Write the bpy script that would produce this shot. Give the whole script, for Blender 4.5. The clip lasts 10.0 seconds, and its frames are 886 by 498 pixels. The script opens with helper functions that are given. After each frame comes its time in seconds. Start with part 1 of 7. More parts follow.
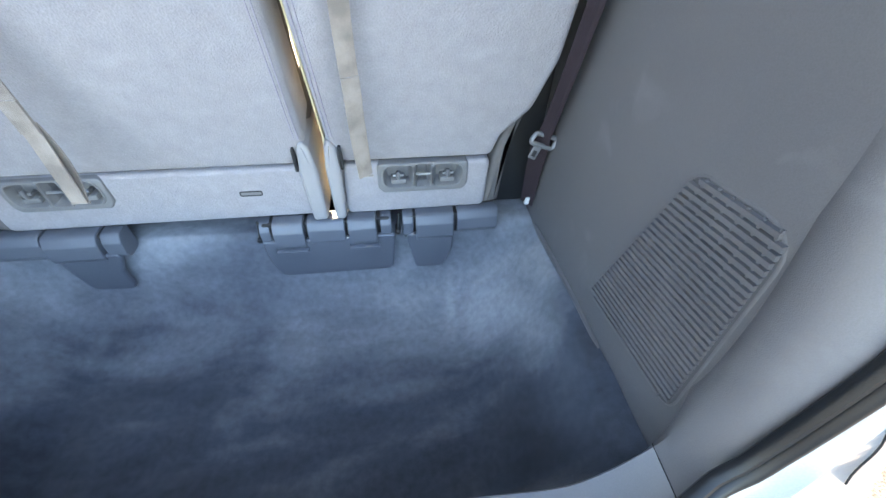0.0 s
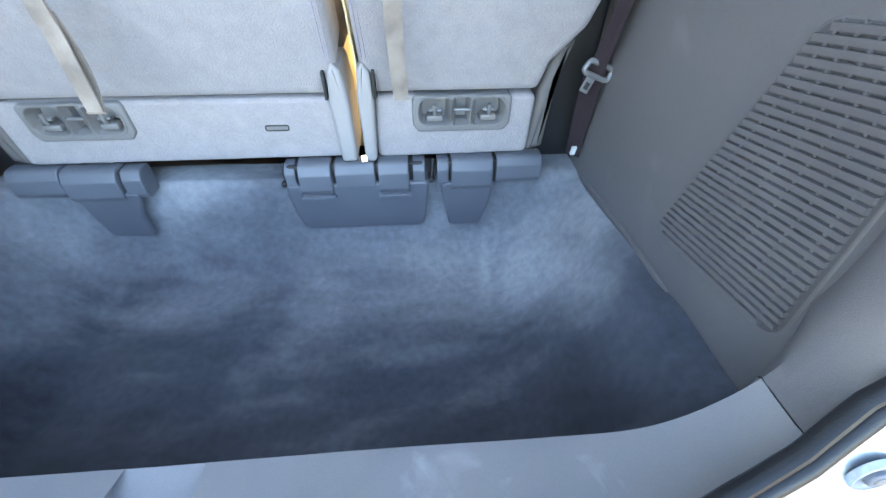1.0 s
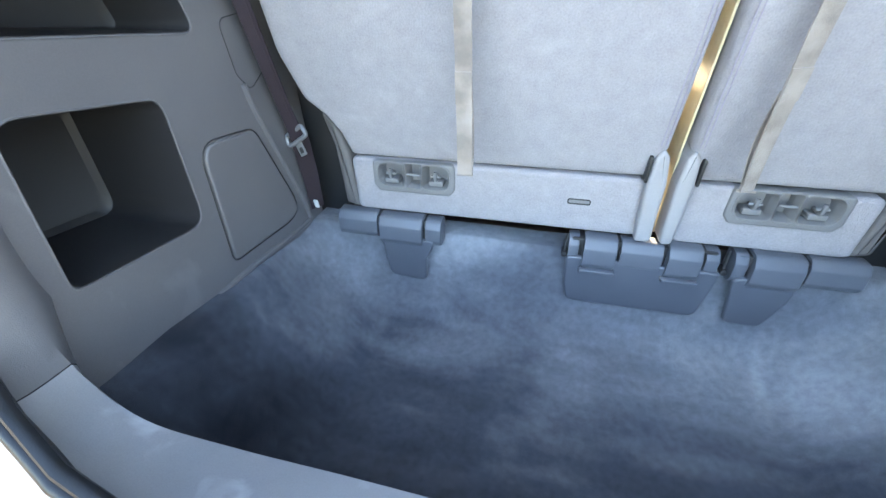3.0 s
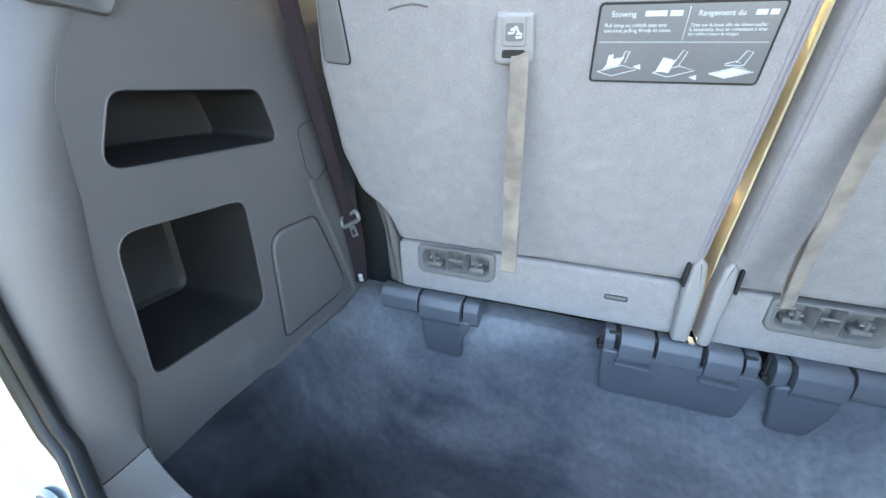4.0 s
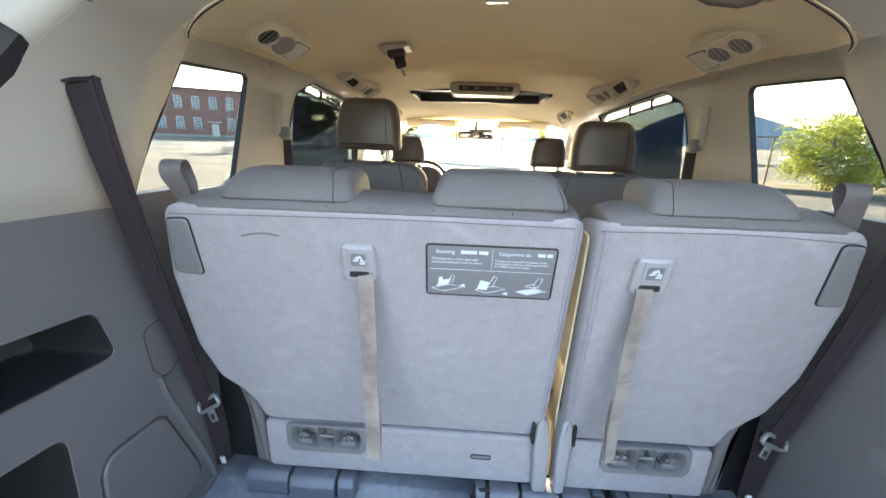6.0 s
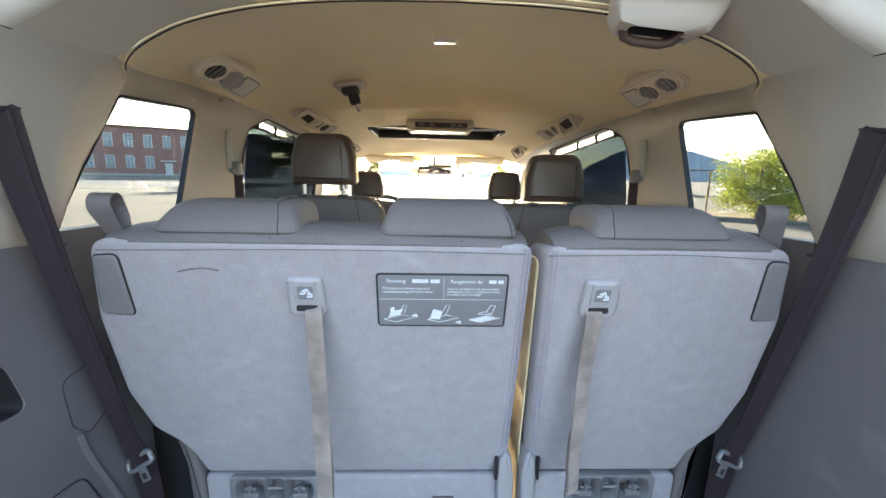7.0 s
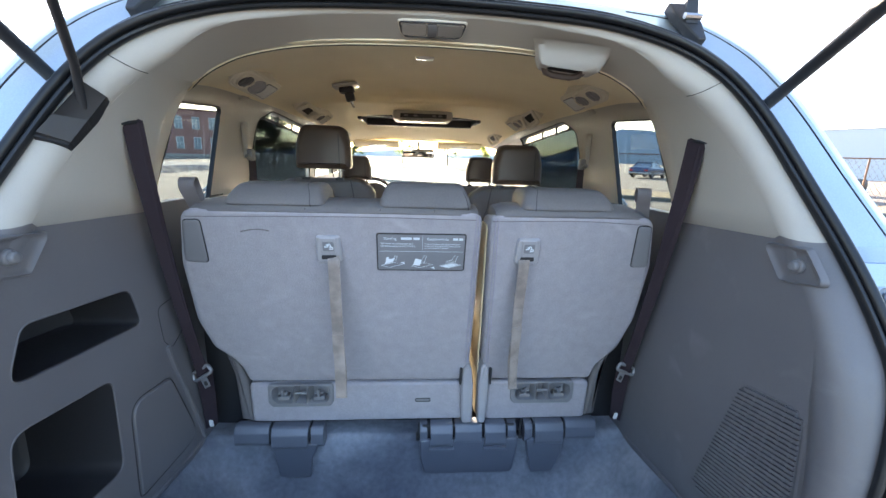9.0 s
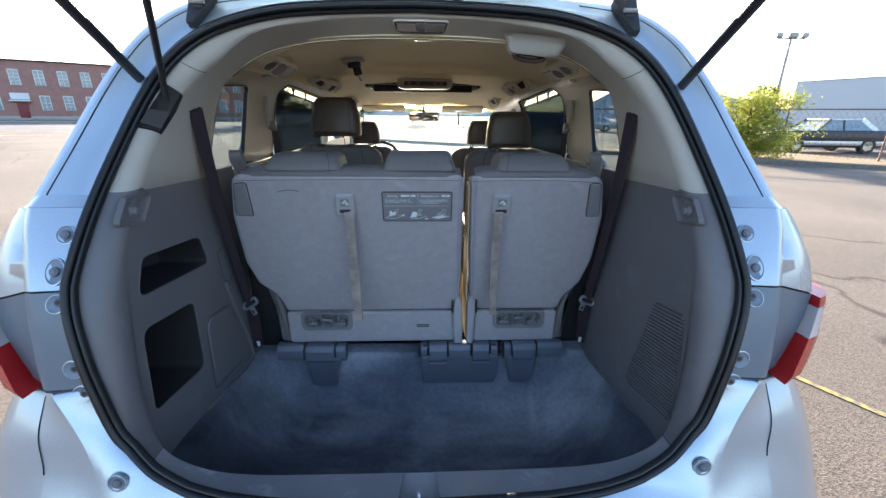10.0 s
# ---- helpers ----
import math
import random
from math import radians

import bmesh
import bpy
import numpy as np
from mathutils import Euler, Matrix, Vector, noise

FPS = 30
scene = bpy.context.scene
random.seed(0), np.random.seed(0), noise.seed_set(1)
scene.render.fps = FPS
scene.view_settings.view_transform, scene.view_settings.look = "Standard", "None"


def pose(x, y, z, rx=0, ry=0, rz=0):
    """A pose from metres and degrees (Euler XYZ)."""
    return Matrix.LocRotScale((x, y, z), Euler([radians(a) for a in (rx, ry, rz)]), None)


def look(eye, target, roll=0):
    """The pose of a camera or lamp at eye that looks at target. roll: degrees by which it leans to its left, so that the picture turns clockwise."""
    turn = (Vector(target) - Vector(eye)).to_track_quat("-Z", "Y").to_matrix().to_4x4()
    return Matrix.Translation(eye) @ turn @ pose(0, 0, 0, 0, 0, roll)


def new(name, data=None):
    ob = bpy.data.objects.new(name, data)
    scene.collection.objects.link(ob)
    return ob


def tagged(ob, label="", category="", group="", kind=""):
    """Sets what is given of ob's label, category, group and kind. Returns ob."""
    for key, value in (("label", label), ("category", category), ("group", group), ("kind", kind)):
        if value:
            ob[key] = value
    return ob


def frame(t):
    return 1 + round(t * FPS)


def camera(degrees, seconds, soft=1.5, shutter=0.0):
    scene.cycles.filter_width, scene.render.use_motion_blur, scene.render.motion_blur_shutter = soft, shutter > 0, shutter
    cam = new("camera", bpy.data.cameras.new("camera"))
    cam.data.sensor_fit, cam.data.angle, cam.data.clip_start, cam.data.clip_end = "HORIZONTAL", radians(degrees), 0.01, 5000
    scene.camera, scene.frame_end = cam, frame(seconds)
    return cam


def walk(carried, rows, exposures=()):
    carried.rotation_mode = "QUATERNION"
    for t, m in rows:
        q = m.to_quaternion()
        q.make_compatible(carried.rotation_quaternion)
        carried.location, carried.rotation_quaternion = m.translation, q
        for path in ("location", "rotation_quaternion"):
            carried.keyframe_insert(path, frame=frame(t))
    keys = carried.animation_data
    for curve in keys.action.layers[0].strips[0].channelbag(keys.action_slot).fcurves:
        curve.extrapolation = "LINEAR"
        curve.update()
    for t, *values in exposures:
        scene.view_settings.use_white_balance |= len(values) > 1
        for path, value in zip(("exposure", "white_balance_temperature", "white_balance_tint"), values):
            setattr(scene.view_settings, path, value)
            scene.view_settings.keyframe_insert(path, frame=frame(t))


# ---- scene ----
cam = camera(95.7, 10.0)
PATH = [
    (0, (0.319, -0.801, 1.103), (0.546, 0.581, -0.325), 2.5),
    (0.5, (0.307, -0.809, 1.053), (0.514, 0.616, -0.335), 2.0),
    (1, (0.285, -0.841, 0.932), (0.411, 0.605, -0.445), 0.8),
    (1.5, (0.182, -0.846, 0.907), (0.188, 0.683, -0.382), -0.5),
    (2, (0.057, -0.845, 0.915), (-0.082, 0.723, -0.319), -0.9),
    (2.5, (-0.028, -0.857, 0.928), (-0.343, 0.728, -0.25), -1.7),
    (2.7, (-0.053, -0.863, 0.932), (-0.424, 0.726, -0.224), -1.7),
    (3.8, (-0.14, -0.887, 1.028), (-0.66, 0.786, 0.063), -0.1),
    (4, (-0.13, -0.878, 1.051), (-0.688, 0.809, 0.134), -0.0),
    (4.5, (-0.141, -0.876, 1.149), (-0.644, 0.859, 0.291), 0.4),
    (5, (-0.16, -0.878, 1.214), (-0.542, 0.929, 0.448), 1.3),
    (5.5, (-0.12, -0.864, 1.267), (-0.374, 1.011, 0.62), 1.7),
    (6, (-0.06, -0.846, 1.281), (-0.162, 1.078, 0.746), 1.8),
    (6.2, (-0.039, -0.835, 1.274), (-0.103, 1.104, 0.787), 1.6),
    (7.5, (-0.03, -0.862, 1.268), (0.088, 1.105, 0.926), 1.2),
    (8, (-0.009, -0.91, 1.265), (0.125, 1.054, 0.908), 1.4),
    (8.5, (0.011, -0.992, 1.277), (0.155, 0.963, 0.88), 1.8),
    (9, (-0.031, -1.179, 1.295), (0.115, 0.765, 0.847), 1.7),
    (9.5, (-0.031, -1.33, 1.315), (0.088, 0.59, 0.766), 1.2),
    (10, (0.018, -1.472, 1.341), (0.103, 0.423, 0.706), 0.6),
]
walk(cam, [(t, look(eye, target, roll)) for t, eye, target, roll in PATH],
     exposures=[(0.0, 4.06, 6650, 14), (1.5, 4.32, 6650, 14), (2.5, 4.32, 6650, 14), (4.0, 3.90, 6800, 13), (5.0, 3.65, 6800, 14), (6.0, 3.62, 6650, 17), (7.5, 3.35, 6450, 18), (8.5, 3.29, 6250, 18), (9.0, 3.12, 6100, 18), (9.5, 2.77, 6000, 17), (10.0, 2.26, 5800, 17)])

# ---- world and sun ----
SUN_AZ, SUN_EL = radians(-3.4), radians(13.3)
world = bpy.data.worlds.new("sky")
scene.world = world
world.use_nodes = True
wn = world.node_tree
sky = wn.nodes.new("ShaderNodeTexSky")
sky.sky_type = "NISHITA"
sky.sun_disc = False
sky.sun_elevation, sky.sun_rotation = SUN_EL, SUN_AZ
sky.air_density, sky.dust_density, sky.ozone_density = 1.0, 1.6, 1.0
wn.links.new(sky.outputs[0], wn.nodes["Background"].inputs[0])
wn.nodes["Background"].inputs[1].default_value = 0.125
sun_data = bpy.data.lights.new("sun", "SUN")
sun_data.energy, sun_data.angle, sun_data.color = 5.0, radians(0.55), (1.0, 0.84, 0.58)
sun = new("sun", sun_data)
SUN_DIR = Vector((math.sin(SUN_AZ) * math.cos(SUN_EL), math.cos(SUN_AZ) * math.cos(SUN_EL), math.sin(SUN_EL)))
sun.matrix_world = look(SUN_DIR * 60, (0, 0, 0))

# ---- materials ----


def material(name, color, rough=0.6, metal=0.0, dark=None, scale=8.0, mix=0.5, bump=0.0, bump_scale=400.0, coat=0.0, sheen=0.0, spec=0.5, wear=0.0, wear_scale=16.0, grain_mix=0.16):
    """Two-scale surface: broad stains between two tones, fine grain in tone, roughness and relief."""
    m = bpy.data.materials.new(name)
    m.use_nodes = True
    nt = m.node_tree
    b = nt.nodes["Principled BSDF"]
    b.inputs["Roughness"].default_value, b.inputs["Metallic"].default_value = rough, metal
    b.inputs["Coat Weight"].default_value, b.inputs["Sheen Weight"].default_value = coat, sheen
    b.inputs["Coat Roughness"].default_value = 0.06
    b.inputs["Specular IOR Level"].default_value = spec
    co = nt.nodes.new("ShaderNodeTexCoord")
    broad, fine = nt.nodes.new("ShaderNodeTexNoise"), nt.nodes.new("ShaderNodeTexNoise")
    broad.inputs["Scale"].default_value, broad.inputs["Detail"].default_value = scale, 5
    fine.inputs["Scale"].default_value, fine.inputs["Detail"].default_value = bump_scale, 3
    for n in (broad, fine):
        nt.links.new(co.outputs["Object"], n.inputs["Vector"])
    dark = dark or tuple(c * 0.8 for c in color)
    ramp = nt.nodes.new("ShaderNodeValToRGB")
    ramp.color_ramp.elements[0].position, ramp.color_ramp.elements[1].position = 0.5 - mix / 2, 0.5 + mix / 2
    ramp.color_ramp.elements[0].color, ramp.color_ramp.elements[1].color = (*dark, 1), (*color, 1)
    nt.links.new(broad.outputs[0], ramp.inputs[0])
    grain = nt.nodes.new("ShaderNodeMixRGB")
    grain.blend_type, grain.inputs[0].default_value = "OVERLAY", grain_mix
    nt.links.new(ramp.outputs[0], grain.inputs[1])
    nt.links.new(fine.outputs[0], grain.inputs[2])
    tone = grain.outputs[0]
    if wear:  # sparse pale rubs and specks
        rub, lim, pale = nt.nodes.new("ShaderNodeTexNoise"), nt.nodes.new("ShaderNodeValToRGB"), nt.nodes.new("ShaderNodeMixRGB")
        rub.inputs["Scale"].default_value, rub.inputs["Detail"].default_value, rub.inputs["Distortion"].default_value = wear_scale, 8, 0.6
        nt.links.new(co.outputs["Object"], rub.inputs["Vector"])
        lim.color_ramp.elements[0].position, lim.color_ramp.elements[1].position = 0.60, 0.74
        lim.color_ramp.elements[1].color = (wear, wear, wear, 1)
        nt.links.new(rub.outputs[0], lim.inputs[0])
        nt.links.new(lim.outputs[0], pale.inputs[0])
        nt.links.new(tone, pale.inputs[1])
        pale.inputs[2].default_value = (*[min(0.8, c * 1.9) for c in color], 1)
        tone = pale.outputs[0]
    nt.links.new(tone, b.inputs["Base Color"])
    span = nt.nodes.new("ShaderNodeMapRange")
    span.inputs[3].default_value, span.inputs[4].default_value = max(0.02, rough - 0.07), min(1, rough + 0.07)
    nt.links.new(broad.outputs[0], span.inputs[0])
    nt.links.new(span.outputs[0], b.inputs["Roughness"])
    if bump:
        bp = nt.nodes.new("ShaderNodeBump")
        bp.inputs["Strength"].default_value, bp.inputs["Distance"].default_value = bump, 0.002
        nt.links.new(fine.outputs[0], bp.inputs["Height"])
        nt.links.new(bp.outputs[0], b.inputs["Normal"])
    return m


def glass(name, tint=(0.9, 0.95, 0.95), dark=0.0, rough=0.0):
    """Thin pane: clear straight through, with mirror gloss."""
    m = bpy.data.materials.new(name)
    m.use_nodes = True
    nt = m.node_tree
    nt.nodes.remove(nt.nodes["Principled BSDF"])
    out = nt.nodes["Material Output"]
    tr, gl, mx, lw, pw, ad = (nt.nodes.new("ShaderNode" + k) for k in ("BsdfTransparent", "BsdfGlossy", "MixShader", "LayerWeight", "Math", "Math"))
    tr.inputs[0].default_value = (*[c * (1 - dark) for c in tint], 1)
    gl.inputs["Roughness"].default_value = rough
    pw.operation, pw.inputs[1].default_value = "POWER", 4.0
    ad.operation, ad.inputs[1].default_value, ad.inputs[2].default_value = "MULTIPLY_ADD", 0.55, 0.03
    nt.links.new(lw.outputs["Facing"], pw.inputs[0])
    nt.links.new(pw.outputs[0], ad.inputs[0])
    nt.links.new(ad.outputs[0], mx.inputs[0])
    nt.links.new(tr.outputs[0], mx.inputs[1])
    nt.links.new(gl.outputs[0], mx.inputs[2])
    nt.links.new(mx.outputs[0], out.inputs[0])
    return m


def screen_cloth():
    """Dark woven mesh: part of the view comes through its holes."""
    m = bpy.data.materials.new("sun shade mesh")
    m.use_nodes = True
    nt = m.node_tree
    p = nt.nodes["Principled BSDF"]
    p.inputs["Base Color"].default_value, p.inputs["Roughness"].default_value = (0.016, 0.016, 0.016, 1), 1.0
    p.inputs["Specular IOR Level"].default_value = 0.0
    tr, mx, no, rg, co = (nt.nodes.new("ShaderNode" + k) for k in ("BsdfTransparent", "MixShader", "TexNoise", "MapRange", "TexCoord"))
    tr.inputs[0].default_value = (0.72, 0.86, 1.0, 1)
    no.inputs["Scale"].default_value, no.inputs["Detail"].default_value = 14, 4
    rg.inputs[3].default_value, rg.inputs[4].default_value = 0.70, 0.79
    nt.links.new(co.outputs["Object"], no.inputs["Vector"])
    nt.links.new(no.outputs[0], rg.inputs[0])
    nt.links.new(rg.outputs[0], mx.inputs[0])
    nt.links.new(tr.outputs[0], mx.inputs[1])
    nt.links.new(p.outputs[0], mx.inputs[2])
    nt.links.new(mx.outputs[0], nt.nodes["Material Output"].inputs[0])
    return m


M_TRIM = material("dark trim plastic", (0.132, 0.126, 0.130), 0.44, dark=(0.112, 0.107, 0.112), bump=0.18, bump_scale=700, scale=5, wear=0.25, wear_scale=9)
# Trim plastic again, with the shade inside the bins put into its colour.
M_TRIM_DEEP = material("darkened trim plastic", (0.026, 0.025, 0.027), 0.42, bump=0.25, bump_scale=900)
M_GRILLE = material("grille backing", (0.085, 0.083, 0.088), 0.6)
# Scuffed trim plastic; the sky light it faces is put into the paler tone.
M_SILL = material("worn brightened sill plastic", (0.25, 0.247, 0.259), 0.34, dark=(0.215, 0.212, 0.223), bump=0.10, bump_scale=700, scale=7, mix=0.35, wear=0.5, wear_scale=14)
M_BEIGE = material("beige pillar plastic", (0.415, 0.39, 0.345), 0.5, dark=(0.385, 0.36, 0.315), bump=0.2, bump_scale=900, scale=4)
M_HEAD = material("headliner cloth", (0.83, 0.73, 0.50), 0.95, dark=(0.78, 0.68, 0.46), bump=0.5, bump_scale=1200, scale=6, sheen=0.2)
M_CLOTH = material("seat back felt", (0.297, 0.279, 0.296), 0.95, dark=(0.252, 0.235, 0.252), bump=0.8, bump_scale=330, scale=38, mix=0.5, sheen=0.15, wear=0.16, wear_scale=7, grain_mix=0.22)
M_LEATHER = material("grey leather", (0.130, 0.121, 0.121), 0.60, dark=(0.110, 0.102, 0.102), spec=0.22, bump=0.35, bump_scale=260, scale=9)
M_LEATHER_DK = material("dark leather", (0.080, 0.058, 0.050), 0.42, dark=(0.064, 0.047, 0.040), bump=0.35, bump_scale=260)
M_SEATPL = material("seat plastic", (0.17, 0.167, 0.172), 0.45, dark=(0.15, 0.147, 0.152), bump=0.2, bump_scale=800)
M_RECL = material("pale grey seat plastic", (0.30, 0.29, 0.30), 0.42, dark=(0.27, 0.26, 0.27), bump=0.2, bump_scale=800)
M_HINGE = material("hinge cover plastic", (0.115, 0.125, 0.15), 0.36, dark=(0.10, 0.11, 0.132), bump=0.2, bump_scale=800)
M_BLACK = material("black plastic", (0.02, 0.02, 0.022), 0.5, bump=0.2, bump_scale=600)
M_RUBBER = material("black rubber", (0.011, 0.012, 0.014), 0.36, bump=0.15, bump_scale=500, spec=0.4)
M_BELT = material("plum belt webbing", (0.036, 0.026, 0.032), 0.6, bump=0.5, bump_scale=600, spec=0.2)
M_STRAP = material("taupe strap webbing", (0.29, 0.243, 0.212), 0.48, dark=(0.165, 0.135, 0.118), scale=22, mix=0.3, bump=0.5, bump_scale=700, sheen=0.3)
M_LOOP = material("dark strap loop", (0.13, 0.115, 0.115), 0.7, bump=0.6, bump_scale=500)
M_METAL = material("bright steel", (0.62, 0.61, 0.6), 0.28, 1.0)
M_GREYMETAL = material("grey cast buckle", (0.20, 0.20, 0.21), 0.42, 0.3)
M_WHITE = material("white plastic", (0.75, 0.75, 0.75), 0.4)
M_PRINT = material("pale print", (0.62, 0.66, 0.70), 0.6)
M_LABEL = material("grey label sheet", (0.185, 0.185, 0.195), 0.35, dark=(0.165, 0.165, 0.175))
M_PAINT = material("silver blue paint", (0.42, 0.49, 0.55), 0.30, 0.5, dark=(0.395, 0.46, 0.52), coat=0.8, scale=1.5)
M_SLATE = material("slate grey moulding", (0.135, 0.162, 0.195), 0.42, dark=(0.122, 0.147, 0.178), bump=0.15, bump_scale=900, scale=3, coat=0.15)
# Body paint, darkened to carry the shade in the stops' dimples.
M_SOCKET = material("shaded socket paint", (0.20, 0.24, 0.29), 0.5, 0.3)
M_SEAM = material("panel gap", (0.012, 0.012, 0.013), 0.8)
M_RED = material("red lamp lens", (0.50, 0.012, 0.012), 0.25, coat=0.15)
M_CLEAR = material("clear lamp lens", (0.62, 0.57, 0.58), 0.2, coat=0.3)
M_CABIN = material("cabin carpet", (0.60, 0.48, 0.30), 0.95, bump=0.8, bump_scale=300)
# Risers' tan is brightened in place of sunlight and its warm bounce.
M_TAN = material("brightened tan seat side", (0.80, 0.70, 0.42), 0.35, bump=0.3, bump_scale=300)
M_GLASS = glass("window glass", (0.86, 0.93, 0.92))
M_PRIVACY = glass("privacy glass", (0.57, 0.62, 0.63))
M_TINT = screen_cloth()
# Gold of the sunlit seat flank, put into an added plate's colour.
M_GOLD = material("golden glow plate", (0.74, 0.63, 0.40), 0.34, bump=0.5, bump_scale=60)
M_MIRROR = material("mirror face", (0.8, 0.8, 0.78), 0.03, 1.0)
M_PALE = material("pale ceiling plastic", (0.66, 0.61, 0.50), 0.45, dark=(0.62, 0.57, 0.46), bump=0.15, bump_scale=900)
M_DIFFUSER = material("grey lamp diffuser", (0.26, 0.25, 0.235), 0.2, coat=0.4)
M_LENS = material("lamp lens", (0.72, 0.70, 0.65), 0.15, coat=0.5)
M_DASH = material("smooth beige dashboard skin", (0.46, 0.43, 0.37), 0.24, dark=(0.43, 0.40, 0.345), bump=0.05, bump_scale=700, scale=4, coat=0.6)
M_THREAD = material("lilac thread", (0.30, 0.27, 0.33), 0.8)


def carpet():
    """Blue-black pile with pale dusty drifts; brighter and dimmer sides are painted in."""
    m = bpy.data.materials.new("cargo carpet")
    m.use_nodes = True
    nt = m.node_tree
    b = nt.nodes["Principled BSDF"]
    b.inputs["Roughness"].default_value, b.inputs["Sheen Weight"].default_value = 1.0, 0.25
    b.inputs["Specular IOR Level"].default_value = 0.1
    co = nt.nodes.new("ShaderNodeTexCoord")
    mp = nt.nodes.new("ShaderNodeMapping")
    mp.inputs["Scale"].default_value = (1.0, 2.1, 1.3)
    nt.links.new(co.outputs["Object"], mp.inputs[0])
    drift, fibre, fleck = (nt.nodes.new("ShaderNodeTexNoise") for _ in range(3))
    drift.inputs["Scale"].default_value, drift.inputs["Detail"].default_value, drift.inputs["Distortion"].default_value = 2.7, 4.5, 0.35
    fibre.inputs["Scale"].default_value, fibre.inputs["Detail"].default_value = 650, 4
    fleck.inputs["Scale"].default_value, fleck.inputs["Detail"].default_value = 60, 5
    nt.links.new(mp.outputs[0], drift.inputs["Vector"])
    nt.links.new(co.outputs["Object"], fibre.inputs["Vector"])
    nt.links.new(co.outputs["Object"], fleck.inputs["Vector"])
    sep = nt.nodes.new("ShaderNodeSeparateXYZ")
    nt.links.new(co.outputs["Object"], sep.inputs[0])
    front_light = nt.nodes.new("ShaderNodeMapRange")  # light on the front slope is put into the colour, dimmer rearwards
    front_light.inputs[1].default_value, front_light.inputs[2].default_value = -0.47, -0.03
    front_light.inputs[3].default_value, front_light.inputs[4].default_value = -0.11, 0.16
    front_light.interpolation_type = "SMOOTHSTEP"
    nt.links.new(sep.outputs["Y"], front_light.inputs[0])
    dust_and_light = nt.nodes.new("ShaderNodeMath")
    dust_and_light.operation = "ADD"
    calm = nt.nodes.new("ShaderNodeMapRange")
    calm.inputs[1].default_value, calm.inputs[2].default_value = 0.2, 0.8
    calm.inputs[3].default_value, calm.inputs[4].default_value = 0.31, 0.70
    nt.links.new(drift.outputs[0], calm.inputs[0])
    brush, thin, streak = nt.nodes.new("ShaderNodeMapping"), nt.nodes.new("ShaderNodeTexNoise"), nt.nodes.new("ShaderNodeMapRange")  # long brushed strokes
    brush.inputs["Scale"].default_value, brush.inputs["Rotation"].default_value = (1.6, 6.0, 2.0), (0, 0, 0.12)
    thin.inputs["Scale"].default_value, thin.inputs["Detail"].default_value, thin.inputs["Distortion"].default_value = 2.2, 2.5, 0.6
    streak.inputs[1].default_value, streak.inputs[2].default_value = 0.25, 0.75
    streak.inputs[3].default_value, streak.inputs[4].default_value = -0.045, 0.045
    nt.links.new(co.outputs["Object"], brush.inputs[0])
    nt.links.new(brush.outputs[0], thin.inputs["Vector"])
    nt.links.new(thin.outputs[0], streak.inputs[0])
    stroke = nt.nodes.new("ShaderNodeMath")
    nt.links.new(calm.outputs[0], stroke.inputs[0])
    nt.links.new(streak.outputs[0], stroke.inputs[1])
    nt.links.new(stroke.outputs[0], dust_and_light.inputs[0])
    flank = nt.nodes.new("ShaderNodeMapRange")  # the side by the right wall is painted brighter too
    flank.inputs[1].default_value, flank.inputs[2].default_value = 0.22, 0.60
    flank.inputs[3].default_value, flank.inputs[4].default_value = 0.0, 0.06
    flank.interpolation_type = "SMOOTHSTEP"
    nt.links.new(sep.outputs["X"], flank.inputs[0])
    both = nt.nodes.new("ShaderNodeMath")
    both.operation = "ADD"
    nt.links.new(front_light.outputs[0], both.inputs[0])
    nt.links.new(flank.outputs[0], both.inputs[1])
    left_dim = nt.nodes.new("ShaderNodeMapRange")  # the left side is painted dimmer, where less light falls
    left_dim.inputs[1].default_value, left_dim.inputs[2].default_value = -0.62, -0.30
    left_dim.inputs[3].default_value, left_dim.inputs[4].default_value = -0.06, 0.0
    left_dim.interpolation_type = "SMOOTHSTEP"
    nt.links.new(sep.outputs["X"], left_dim.inputs[0])
    wob = nt.nodes.new("ShaderNodeMixRGB")
    wob.blend_type, wob.inputs[0].default_value = "ADD", 0.09
    nt.links.new(co.outputs["Object"], wob.inputs[1])
    nt.links.new(drift.outputs["Color"], wob.inputs[2])
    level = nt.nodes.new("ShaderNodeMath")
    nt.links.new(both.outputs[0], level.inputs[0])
    nt.links.new(left_dim.outputs[0], level.inputs[1])
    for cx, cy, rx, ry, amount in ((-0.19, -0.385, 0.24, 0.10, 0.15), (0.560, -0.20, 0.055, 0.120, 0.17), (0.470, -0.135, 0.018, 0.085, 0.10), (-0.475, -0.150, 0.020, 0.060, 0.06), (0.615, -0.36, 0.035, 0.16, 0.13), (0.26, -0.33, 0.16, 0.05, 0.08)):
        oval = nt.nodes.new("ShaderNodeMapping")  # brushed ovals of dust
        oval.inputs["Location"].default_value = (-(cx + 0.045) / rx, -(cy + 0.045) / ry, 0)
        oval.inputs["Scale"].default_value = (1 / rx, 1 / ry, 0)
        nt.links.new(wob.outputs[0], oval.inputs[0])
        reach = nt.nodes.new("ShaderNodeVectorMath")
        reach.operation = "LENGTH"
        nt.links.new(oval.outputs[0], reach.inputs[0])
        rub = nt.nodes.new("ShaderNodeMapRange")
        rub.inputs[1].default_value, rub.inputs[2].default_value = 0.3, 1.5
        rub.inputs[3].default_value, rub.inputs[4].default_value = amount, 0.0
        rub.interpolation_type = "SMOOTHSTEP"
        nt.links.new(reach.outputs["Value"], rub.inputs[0])
